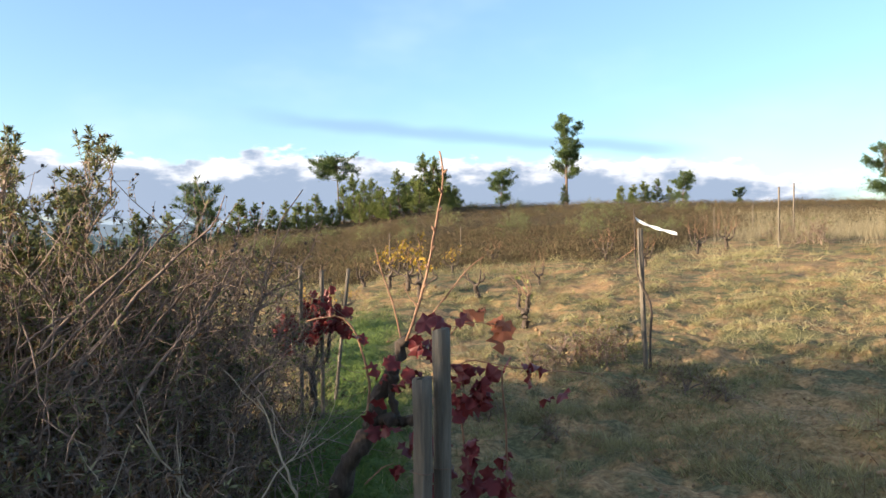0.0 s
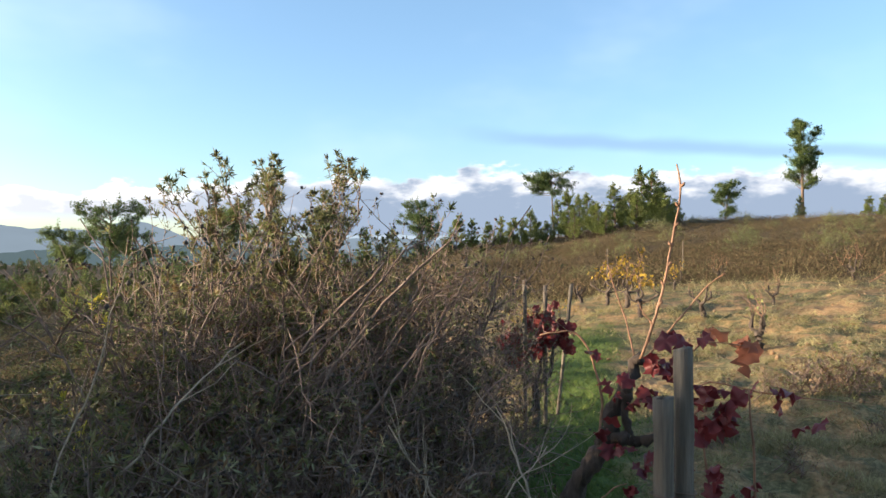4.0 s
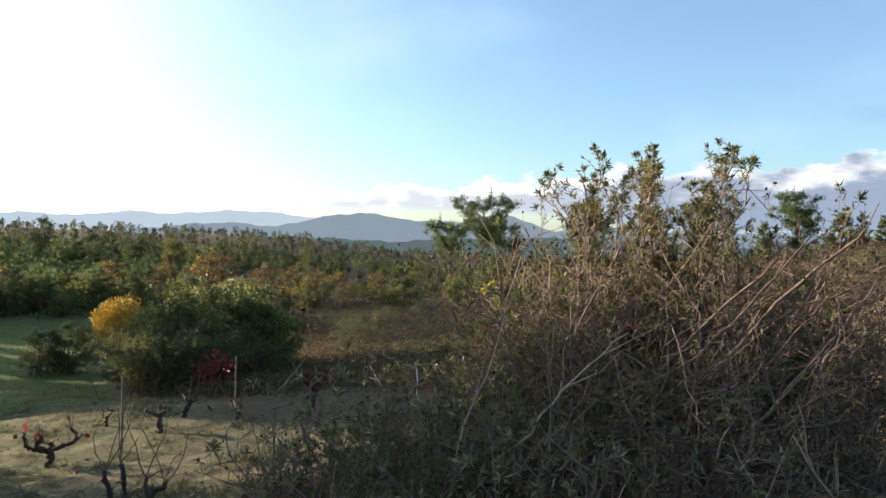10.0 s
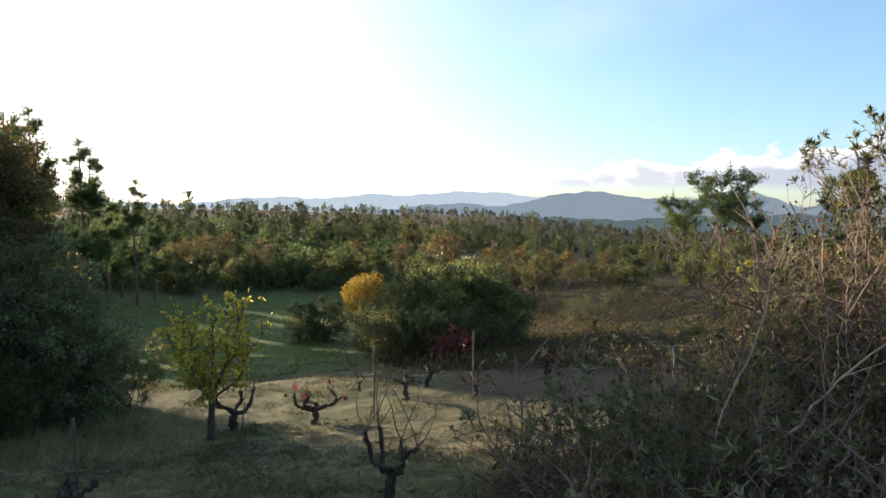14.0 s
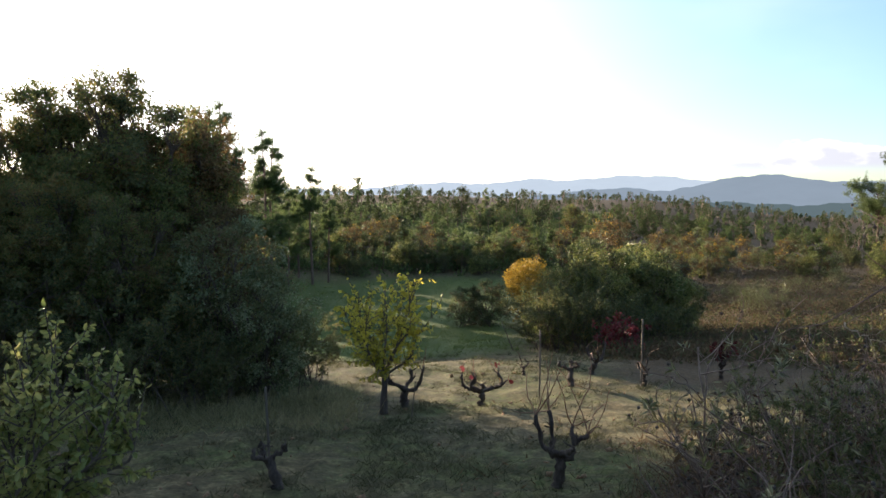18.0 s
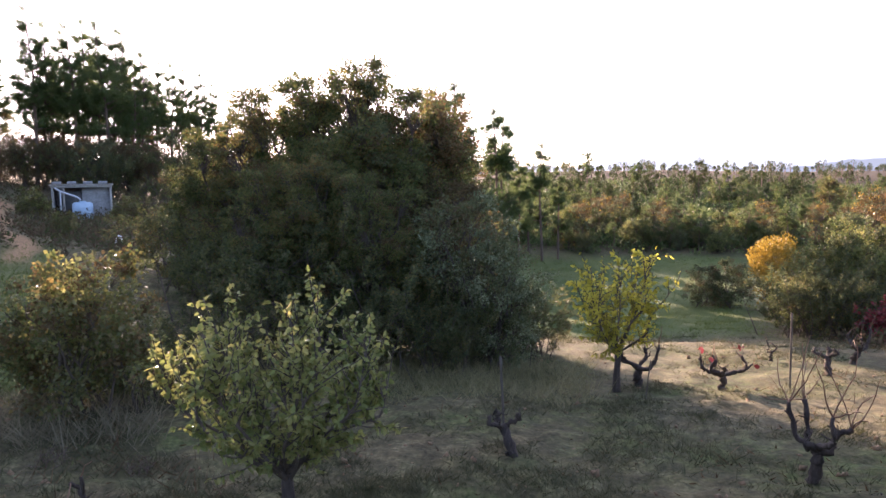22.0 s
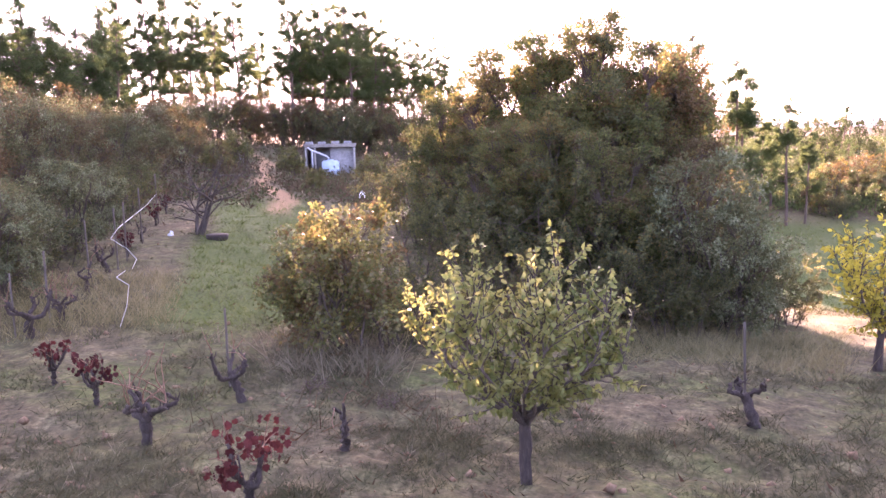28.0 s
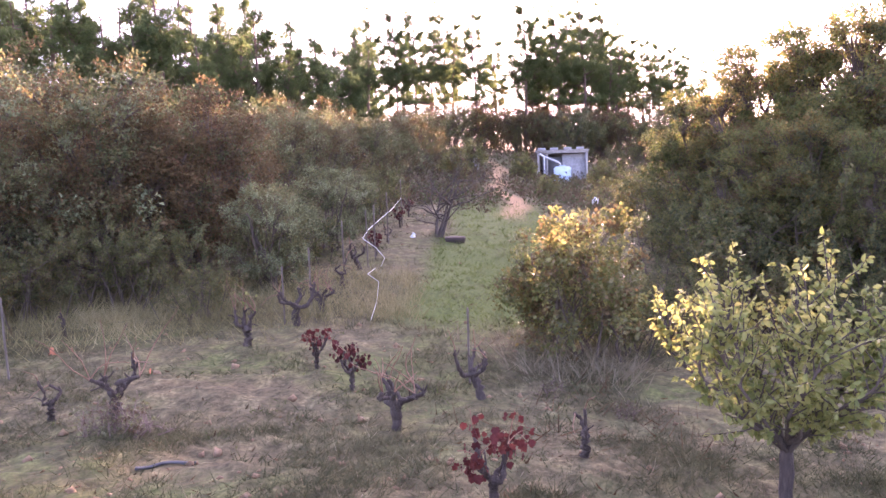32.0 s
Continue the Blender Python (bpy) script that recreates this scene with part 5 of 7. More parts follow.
rng = np.random.default_rng(120)
for src, tall_, rows in ((rose_a, 2.2, ((31.2, 6.7), (26.0, 6.7), (35.8, 6.2), (33.4, 5.1), (27.6, 5.4), (38.4, 5.9))),
                         (rose_e, 2.2, ((37.2, 6.6), (36.2, 5.2), (40.2, 5.4), (26.2, 5.9), (30.8, 4.6))),
                         (rose_b, 2.1, ((19.6, 6.0), (24.4, 5.4), (28.6, 4.8), (18.4, 6.9), (22.4, 4.8), (17.4, 5.6), (20.2, 5.0), (23.0, 6.8), (26.8, 6.2), (15.8, 6.3), (16.6, 4.8), (33.0, 5.8), (29.8, 5.2), (14.4, 5.4))),
                         (rose_c, 1.2, ((42.6, 4.3), (38.6, 4.6), (44.6, 3.5), (40.4, 3.5), (36.4, 3.8), (41.8, 5.0))),
                         (rose_d, 1.05, ((52.4, 4.6), (56.2, 4.2), (51.4, 3.8), (53.6, 4.0), (49.0, 4.6), (54.6, 4.8), (50.4, 3.4), (43.4, 5.3), (17.8, 3.9), (21.6, 3.7), (47.4, 4.9), (24.0, 4.2), (29.4, 4.1), (34.0, 4.0), (32.0, 3.7), (26.0, 3.6), (49.6, 4.1), (47.4, 3.5), (45.6, 4.9)))):
    for deg, r in rows:
        g0 = float(ground_z(*(-math.sin(radians(deg)) * r, math.cos(radians(deg)) * r)))
        s = (thicket_top(deg, r) * rng.uniform(0.86, 1.08) - g0) / tall_
        put(src, spot(deg, r, rng.uniform(0, 360), s), "", THICKET)
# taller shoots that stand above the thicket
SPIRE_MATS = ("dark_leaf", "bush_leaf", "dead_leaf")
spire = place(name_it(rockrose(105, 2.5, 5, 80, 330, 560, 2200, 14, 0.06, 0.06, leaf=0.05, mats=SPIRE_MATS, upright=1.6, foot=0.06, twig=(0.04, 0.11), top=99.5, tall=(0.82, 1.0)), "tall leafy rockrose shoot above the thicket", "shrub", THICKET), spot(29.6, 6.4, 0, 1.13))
for deg, r, s in ((26.9, 6.4, 0.97), (28.4, 6.5, 0.95), (36.4, 6.2, 0.5), (25.2, 6.4, 0.74), (30.8, 6.2, 0.6), (24.0, 6.2, 0.68), (50.6, 4.1, 0.44), (46.8, 3.7, 0.38), (42.6, 4.0, 0.42)):
    put(spire, spot(deg, r, deg * 97, s), "")
wand = place(name_it(rockrose(106, 2.5, 3, 26, 90, 1, 30, 70, 0.6, 0.22, mats=("dead_leaf", "dead_leaf", "dead_leaf"), upright=1.0, foot=0.06, top=100), "bare wand of dead rockrose with dark seed capsules", "shrub", THICKET), spot(20.8, 6.2, 30, 0.9))
for deg, r, s in ((18.4, 5.9, 0.86), (22.8, 6.1, 0.86), (16.2, 5.8, 0.74), (24.8, 6.0, 0.8), (19.4, 6.2, 0.9), (14.2, 5.8, 0.7)):
    put(wand, spot(deg, r, deg * 83, s), "")
# yellow green young shoot
place(name_it(rockrose(107, 1.75, 3, 26, 90, 100, 160, 0, 0.0, 0.16, mats=("yellow_leaf", "pear_leaf", "pear_leaf"), leaf=0.055, upright=1.0, foot=0.05, twig=(0.08, 0.25)), "yellow green leafy shoot in the thicket", "shrub", THICKET), spot(42.4, 5.2, 0, 1.05))


def dead_stick(seed, pts, r0, label="pale dead stick fallen across the thicket", mat="pale_twig"):
    rng = np.random.default_rng(seed)
    p = np.array(pts, float)
    t = np.linspace(0, len(p) - 1, 14)
    q = np.stack([np.interp(t, np.arange(len(p)), p[:, i]) for i in range(3)], -1) + rng.normal(0, 0.006, (14, 3))
    ob = thing("dead_stick", label, "stick", "dead sticks")
    part("stem", (Geo().add(*tube(q, np.linspace(r0, r0 * 0.35, 14), 6)), mat, True), ob)
    k = 3
    sp, sw, _ = along(rng, q[None], k, 0.45, 0.95)
    sub = grow(rng, sp, sw + ball(rng, k) * 0.5, rng.uniform(0.12, 0.4, k), 5, 0.18, 0.03)
    for i in range(k):
        part("twig", (Geo().add(*twigs(sub[i:i + 1], taper(1, 5, [r0 * 0.4], [r0 * 0.15]), 4)), mat, True), ob)


def P(deg, r, z):
    return (-math.sin(radians(deg)) * r, math.cos(radians(deg)) * r, z)


dead_stick(201, [P(40.6, 4.0, 0.55), P(38.0, 3.9, 0.72), P(34.6, 4.1, 0.98), P(30.8, 4.3, 1.22)], 0.0085)
dead_stick(202, [P(43.4, 3.9, 0.3), P(42.0, 4.0, 0.8), P(40.0, 4.1, 1.1), P(38.2, 4.2, 1.6)], 0.006)
dead_stick(203, [P(31.0, 4.8, 0.8), P(27.0, 4.6, 1.0), P(22.0, 4.7, 1.4), P(19.0, 4.9, 1.75)], 0.011, "long grey bare branch in the thicket", "twig")
for seed_, pts_, r_ in ((221, [P(30.4, 4.9, 0.45), P(28.9, 4.9, 0.85), P(25.7, 4.9, 1.2), P(20.9, 4.9, 1.6)], 0.019), (222, [P(29.8, 4.6, 0.5), P(25.6, 4.6, 0.75), P(22.9, 4.6, 1.0)], 0.014),
                        (223, [P(27.4, 4.8, 0.5), P(25.4, 4.8, 0.9), P(20.2, 4.8, 1.45), P(16.6, 4.8, 1.72)], 0.016), (224, [P(23.6, 4.5, 0.6), P(20.2, 4.6, 0.95), P(17.6, 4.7, 1.2)], 0.013), (225, [P(31.8, 5.2, 0.5), P(34.4, 5.2, 1.05), P(31.0, 5.2, 1.7)], 0.013),
                        (226, [P(20.0, 5.0, 0.4), P(18.4, 5.0, 1.0), P(15.2, 5.1, 1.5)], 0.014), (227, [P(34.0, 5.4, 0.4), P(32.0, 5.4, 1.0), P(29.6, 5.6, 1.7)], 0.014)):
    dead_stick(seed_, pts_, r_, "long crooked brown bough in the thicket", "twig")
dead_stick(204, [P(15.2, 3.5, 0.35), P(17.5, 3.4, 0.65), P(20.6, 3.4, 0.95)], 0.0075)
dead_stick(205, [P(9.6, 3.4, 0.35), P(11.0, 3.4, 0.7), P(13.0, 3.5, 1.0)], 0.0082)
dead_stick(206, [P(15.5, 3.4, 0.2), P(14.0, 3.3, 0.55), P(11.5, 3.4, 0.75), P(9.5, 3.5, 0.85)], 0.0054)
dead_stick(207, [P(20.0, 3.3, 0.2), P(18.5, 3.3, 0.5), P(18.0, 3.4, 0.75)], 0.0054)
dead_stick(208, [P(25.5, 4.9, 0.7), P(22.5, 4.9, 0.9), P(18.5, 5.0, 1.35), P(14.5, 5.1, 1.55)], 0.009, "long grey bare branch in the thicket", "twig")
dead_stick(209, [P(24.0, 3.3, 0.1), P(23.4, 3.3, 0.5), P(22.6, 3.4, 0.75)], 0.0054)
dead_stick(210, [P(12.6, 3.2, 0.1), P(12.2, 3.2, 0.4), P(10.2, 3.3, 0.62)], 0.0048)

# ---- vines ----
_ang = np.radians([0, 24, 44, 62, 88, 112, 140, 165])
_rad = np.array([0.62, 0.46, 0.54, 0.40, 0.52, 0.38, 0.45, 0.30])
_half = np.stack([np.cos(_ang) * _rad + 0.38, np.sin(_ang) * _rad], -1)
_out = np.concatenate([_half, (_half * [1, -1])[:0:-1]])
VINE_LEAF = (np.concatenate([[(0.38, 0, 0.0)], np.column_stack([_out, 0.10 * np.cos(np.arange(len(_out)) * 2.2) - 0.35 * (_out[:, 1] ** 2) - 0.12 * np.abs(_out[:, 0] - 0.4)])]),
             np.array([(0, 1 + i, 1 + (i + 1) % len(_out)) for i in range(len(_out))]))


def gnarled(rng, pts, r0, r1, sides=8, steps=16, rough=0.22):
    p = np.array(pts, float)
    t = np.linspace(0, len(p) - 1, steps)
    q = np.stack([np.interp(t, np.arange(len(p)), p[:, i]) for i in range(3)], -1)
    q[1:-1] = (q[:-2] + 2 * q[1:-1] + q[2:]) / 4
    q += rng.normal(0, r0 * 0.18, q.shape)
    r = np.linspace(r0, r1, steps) * (1 + rng.uniform(-rough, rough, steps))
    v, f = tube(q, r, sides)
    return v + rng.normal(0, r0 * 0.07, v.shape), f, q


def vine(seed, height, arms=4, reach=0.35, trunk_r=0.046, canes=3, cane_len=0.5, leaf=("red_leaf", 0), lean=(0, 0), hang=0.7, leaf_size=0.09, single=False):
    """Gnarled stump, crooked arms ending in knuckles, thin canes, and what leaves are left."""
    rng = np.random.default_rng(seed)
    ob = thing("grapevine", "", "vine")
    h = height * 0.5
    head = np.array([lean[0] * h, lean[1] * h, h])
    v, f, q = gnarled(rng, [(0, 0, -0.05), (lean[0] * h * 0.2 + 0.02, lean[1] * h * 0.2, h * 0.4), head], trunk_r * 1.15, trunk_r, 9, 12)
    part("trunk", (Geo().add(v, f), "vine_bark", True), ob)
    ends = []
    for i in range(arms):
        a = i * 2 * math.pi / arms + rng.uniform(-0.5, 0.5)
        o = np.array([math.cos(a), math.sin(a), 0]) * reach * rng.uniform(0.6, 1.25)
        up = height - h
        kink = rng.normal(0, reach * 0.2, 3) * [1, 1, 0.4]
        pts = [head - [0, 0, 0.03], head + o * 0.55 + kink + [0, 0, up * rng.uniform(-0.1, 0.15)], head + o * rng.uniform(0.9, 1.3) - kink * 0.6 + [0, 0, up * rng.uniform(0.15, 0.5)],
               head + o * rng.uniform(0.85, 1.35) + rng.normal(0, 0.05, 3) + [0, 0, up * rng.uniform(0.55, 1.1)]]
        v, f, q = gnarled(rng, pts, trunk_r * 0.62, trunk_r * 0.4, 7, 14, 0.38)
        arm = part("arm", (Geo().add(v, f), "vine_bark", True), ob)
        ends.append(q[-1])
        sp, sw, _ = along(rng, q[None], 3, 0.35, 1.0)
        sub = grow(rng, sp, sw * 0.4 + ball(rng, 3) * 0.7 + [0, 0, 0.5], rng.uniform(0.05, 0.14, 3), 5, 0.3, 0.05)
        for k in range(3):
            part("spur", (Geo().add(*twigs(sub[k:k + 1], taper(1, 5, [trunk_r * 0.22], [trunk_r * 0.12]), 5)), "vine_bark", True), arm)
    cp = []
    for i in range(canes):
        e = ends[i % max(1, len(ends))] if ends else head
        c = grow(rng, e[None], rng.normal(0, 0.5, (1, 3)) + [0, 0, 0.9], cane_len * rng.uniform(0.6, 1.3), 8, 0.16, -0.03)
        part("cane", (Geo().add(*twigs(c, taper(1, 8, [0.006], [0.0025]), 5)), "cane", True), ob)
        cp.append(c[0])
    mat, n = leaf
    if n:
        src = np.stack(cp) if cp else np.stack([np.linspace(head, e, 8) for e in ends])
        lp, lw, _ = along(rng, src, n, 0.05, 1.0)
        lp = lp + rng.normal(0, 0.05, lp.shape) - [0, 0, 0.02]
        d = ball(rng, n) + [0, 0, -hang * 1.6]
        if single:
            for i in range(n):
                part("leaf", (Geo().add(*leaves(lp[i:i + 1], d[i:i + 1], [leaf_size * rng.uniform(0.7, 1.25)], VINE_LEAF, rng)), mat), ob)
        else:
            part("foliage", (Geo().add(*leaves(lp, d, leaf_size * rng.uniform(0.6, 1.25, n), VINE_LEAF, rng)), mat), ob)
    return ob


ROW = "old bush vines of the vineyard"
BARE = "gnarled bare old grapevine stump in dry mown grass"
v1 = place(name_it(vine(301, 0.46, 6, 0.27, 0.042, 5, 0.25, ("red_leaf", 6)), "wide spreading gnarled grapevine with upturned arms", "vine", ROW), spot(70.7, 10.1, 70))
v2 = place(name_it(vine(302, 0.46, 3, 0.16, 0.042, 0, 0.2, lean=(0.7, 0.1)), "leaning gnarled grapevine stump without leaves", "vine", ROW), spot(63.9, 11.4, 150))
v3 = place(name_it(vine(303, 0.52, 4, 0.2, 0.042, 5, 0.25, lean=(0.3, 0.2)), BARE, "vine", ROW), spot(62.4, 13.0, 10))
v4 = place(name_it(vine(304, 0.42, 6, 0.17, 0.036, 12, 0.32), "stout gnarled grapevine with looping arms", "vine", ROW), spot(129.9, 5.8, 40))
v5 = place(name_it(vine(305, 0.55, 4, 0.18, 0.04, 14, 0.5, lean=(0.1, 0)), "twiggy old grapevine with thin bare canes", "vine", ROW), spot(65.3, 6.2, 80))
v6 = place(name_it(vine(306, 0.56, 4, 0.13, 0.04, 9, 0.24, ("wilted_leaf", 80), hang=1.6, leaf_size=0.075), "old grapevine hung with shrivelled crimson leaves", "vine", ROW), spot(122.8, 4.3, 20, 0.72))
v7 = place(name_it(vine(307, 0.42, 2, 0.1, 0.035, 2, 0.25), "small forked grapevine stump", "vine", ROW), spot(115.9, 5.2, 60, 0.8))
v9 = place(name_it(vine(309, 0.48, 3, 0.1, 0.045, 7, 0.42, ("pear_leaf", 16), leaf_size=0.045), "old grapevine with a few pale yellow leaves", "vine", ROW), spot(140.7, 8.7, 120, 0.95))
v8 = place(name_it(vine(308, 0.5, 4, 0.12, 0.042, 9, 0.5, ("orange_leaf", 3), leaf_size=0.06), "stout grapevine with long arching canes and few orange leaves", "vine", ROW), spot(149.5, 6.6, 10))
for src, deg, r, turn, s, label in ((v2, 85.7, 6.35, 200, 0.95, "leaning gnarled grapevine stump beside a stake"), (v3, 123.4, 6.6, 240, 0.85, ""), (v6, 133.1, 6.9, 160, 0.85, "old grapevine with a few crimson leaves"), (v7, 153.5, 6.9, 30, 0.95, "thin young grapevine in dry grass"),
                                    (v7, 152.7, 9.8, 80, 0.8, ""), (v3, 137.0, 9.5, 20, 1.0, ""), (v4, 135.2, 10.2, 70, 0.9, ""), (v7, 133.6, 11.6, 190, 1.1, ""), (v3, 132.2, 12.9, 280, 0.9, ""), (v6, 131.0, 14.4, 100, 0.9, "vine with red leaves in the staked row"), (v7, 130.0, 16.2, 10, 1.1, ""), (v6, 129.1, 18.4, 60, 0.9, "vine with red leaves in the staked row"),
                                    (v6, 128.4, 20.5, 60, 0.9, "vine with red leaves in the staked row"), (v6, 135.6, 7.6, 260, 0.8, "old grapevine with a few crimson leaves"), (v7, 58.7, 12.0, 33, 1.3, "grapevine tied to a stake"), (v6, 53.2, 13.3, 200, 1.25, "upright grapevine with crimson leaves"), (v7, 67.4, 12.6, 300, 0.9, ""), (v3, 76.4, 9.9, 310, 1.1, "crooked grapevine beside the yellowing pear tree")):
    put(src, spot(deg, r, turn, s), label, ROW)


def stake(height, r=0.03, seed=1, label="weathered grey wooden vine stake", lean=0.0, split=False, mat="stake_wood"):
    rng = np.random.default_rng(seed)
    ob = thing("vine_stake", label, "stake", "vine stakes")
    n = 14
    z = np.linspace(-0.12, height, n)
    q = np.stack([np.cumsum(rng.normal(0, r * 0.05, n)) + z * lean, np.cumsum(rng.normal(0, r * 0.05, n)), z], -1)
    rr = r * (1 + rng.uniform(-0.05, 0.05, n))
    v, f = tube(q, rr, 10)
    v[-20:, 2] += rng.normal(0, r * 0.15, 20)
    part("post", (Geo().add(v, f), mat, True), ob)
    return ob


near_a = place(stake(1.10, 0.041, 1, "thick weathered vine stake with a worn sawn top"), spot(2.0, 3.35, 0))
near_b = place(stake(1.29, 0.038, 2, "split weathered vine stake beside a shorter one"), spot(0.55, 3.42, 40, 1.0))
for ob_, zz in ((near_a, 0.72), (near_b, 0.72)):
    th_ = np.linspace(0, 2 * math.pi, 20)
    part("wire_tie", (Geo().add(*tube(np.stack([np.cos(th_) * 0.046, np.sin(th_) * 0.046, zz + 0.004 * np.sin(th_ * 2)], -1), 0.003, 5)), "wire", True), ob_, "rusty wire tie")
thin_stake = place(stake(1.45, 0.02, 3, "thin grey vine stake standing in a vine row"), spot(9.2, 7.7, 0))
put(thin_stake, spot(10.7, 7.5, 120, 1.02), "")
put(thin_stake, spot(8.3, 8.2, 70, 0.95, lean=7), "thin vine stake leaning beside two others")
for deg, r, s in ((4.3, 21, 0.85), (-1.1, 26, 0.75), (-19.6, 27.5, 0.85), (-22.2, 33, 0.8), (-23.8, 25.2, 1.3), (-24.8, 31, 1.35), (66.3, 10.5, 0.66), (58.8, 11.95, 0.72), (156, 8.4, 0.55), (137.9, 9.5, 0.5), (135.9, 10.4, 0.6), (133.4, 12.2, 0.62), (131.6, 13.4, 0.7), (131.0, 14.0, 0.7), (130.0, 16.0, 0.75), (128.9, 18.6, 0.8), (124.2, 7.0, 0.5), (20, 24, 0.6)):
    put(thin_stake, spot(deg, r, deg * 91, s), "")
put(thin_stake, spot(76, 9.0, 100, 0.36, lean=14), "short vine stake leaning over")
put(thin_stake, spot(86.4, 6.9, 250, 0.55, lean=-7), "short vine stake leaning over a gnarled stump")



# ---- the near vine tied to the two stakes ----
def world_tube(parent, name, deg_z, r, r0, r1, mat, rng, sides=8, steps=18, rough=0.15, label=""):
    pts = [P(d, rr, z) for (d, z), rr in zip(deg_z, r if isinstance(r, (list, tuple)) else [r] * len(deg_z))]
    v, f, q = gnarled(rng, pts, r0, r1, sides, steps, rough)
    part(name, (Geo().add(v, f), mat, True), parent, label)
    return q


rng = np.random.default_rng(401)
main = thing("grapevine", "old leaning grapevine with crimson leaves tied to two stakes", "vine", ROW)
world_tube(main, "trunk", [(8.4, -0.05), (7.9, 0.3), (7.3, 0.46), (6.3, 0.56), (5.4, 0.66), (5.1, 0.78), (4.1, 0.95), (3.0, 1.14)], [4.5, 4.4, 4.3, 4.3, 4.3, 4.3, 4.3, 4.3], 0.062, 0.033, "vine_bark", rng, 10, 30, 0.2)
world_tube(main, "arm", [(5.5, 0.67), (4.6, 0.72), (3.6, 0.7), (2.2, 0.74)], [4.3, 4.22, 4.2, 4.15], 0.04, 0.024, "vine_bark", rng, 8, 18, 0.35)
world_tube(main, "arm", [(4.0, 0.93), (4.2, 0.84), (3.9, 0.74), (4.1, 0.68)], 4.27, 0.026, 0.018, "vine_bark", rng, 7, 14, 0.4)
CANES = [([(3.0, 1.12), (2.2, 1.3), (1.5, 1.47), (1.0, 1.68), (0.5, 1.88), (0.3, 2.0), (0.6, 2.11)], 4.25, 0.0095),
         ([(2.6, 1.12), (0.5, 1.32), (-1.4, 1.5), (-2.5, 1.56)], 4.3, 0.006), ([(3.4, 1.1), (3.9, 1.29), (4.8, 1.49), (5.2, 1.6)], 4.4, 0.006),
         ([(5.9, 0.72), (5.6, 0.89), (5.9, 1.01), (6.5, 1.17), (7.3, 1.25), (8.2, 1.265), (10.0, 1.24)], 4.2, 0.0085),
         ([(1.4, 0.98), (-0.3, 1.04), (-1.4, 1.08), (-4.5, 1.04), (-9.8, 1.02)], 3.9, 0.0055), ([(-0.2, 0.95), (-1.2, 1.02), (-2.4, 1.06), (-3.6, 1.07)], 3.75, 0.006),
         ([(-4.2, 0.0), (-4.05, 0.4), (-3.95, 0.77), (-3.7, 0.99), (-3.6, 1.1)], 3.6, 0.008), ([(1.2, 1.1), (-0.6, 1.26), (-1.8, 1.27), (-3.4, 1.26)], 3.8, 0.005),
         ([(6.0, 0.42), (4.8, 0.5), (4.0, 0.52)], 4.1, 0.005), ([(2.2, 1.3), (2.9, 1.36), (3.2, 1.42)], 4.25, 0.004), ([(1.2, 0.95), (0.6, 0.7), (0.9, 0.45), (0.4, 0.3)], 3.65, 0.006), ([(-0.6, 0.95), (-1.0, 0.75), (-1.4, 0.55), (-1.2, 0.4)], 3.65, 0.006)]
for dz, r, r0 in CANES:
    q = world_tube(main, "cane", dz, r, r0, r0 * 0.5, "cane", rng, 6, 20, 0.12)
for i in range(9):          # buds along the tall cane
    z = 1.2 + i * 0.1
    d = float(np.interp(z, [1.12, 1.3, 1.47, 1.68, 1.88, 2.0], [3.0, 2.2, 1.5, 1.0, 0.5, 0.3]))
    b0 = np.array(P(d, 4.25, z))
    part("bud", (Geo().add(*tube([b0, b0 + [0.012 * (-1) ** i, 0, 0.012], b0 + [0.018 * (-1) ** i, 0, 0.022]], [0.009, 0.008, 0.002], 6)), "cane", True), main)
SPRAYS = [([(2.5, 1.17), (1.9, 1.09), (3.2, 0.92), (2.8, 0.96), (3.5, 0.89), (2.2, 0.98), (1.4, 1.05), (5.0, 0.7), (5.4, 0.73), (4.5, 0.69), (4.6, 1.01), (4.8, 0.97), (5.8, 1.16), (3.9, 0.5), (2.9, 0.58), (2.6, 0.62)], 4.12, "red_leaf", 0.085),
          ([(0.9, 1.28), (0.1, 1.3), (0.4, 1.25), (-0.8, 1.12), (-0.5, 1.08), (-0.9, 0.9), (-2.2, 1.0), (-1.7, 0.98), (-2.6, 0.99), (-1.1, 0.94), (-0.8, 0.92), (-1.1, 0.73), (-0.9, 0.7), (-1.7, 0.6), (-1.2, 0.57), (1.0, 0.76), (0.9, 0.65), (1.0, 0.58), (-3.2, 0.58), (-3.0, 0.54), (-4.4, 0.64)], 3.62, "red_leaf", 0.092),
          ([(-1.2, 1.29), (-3.7, 1.26), (-3.3, 1.24)], 3.85, "orange_leaf", 0.105), ([(-5.2, 1.05), (-5.3, 1.03), (-8.1, 0.9)], 3.85, "red_leaf", 0.085)]
for pts, r, mat, size in SPRAYS:
    for d, z in pts:
        for k in range(2):
            p0 = np.array([P(d, r, z)]) + rng.normal(0, 0.025, (1, 3)) + [0, 0, 0.03]
            way = rng.normal(0, 0.7, (1, 3)) + [0.25, -0.5, -0.75]
            me = Geo().add(*leaves(p0, way, [size * rng.uniform(0.75, 1.25)], (VINE_LEAF[0] * [1, 1, rng.uniform(0.6, 2.6)] + rng.normal(0, 0.025, VINE_LEAF[0].shape), VINE_LEAF[1]), rng, 1.2))
            part("leaf", (me, mat), main)

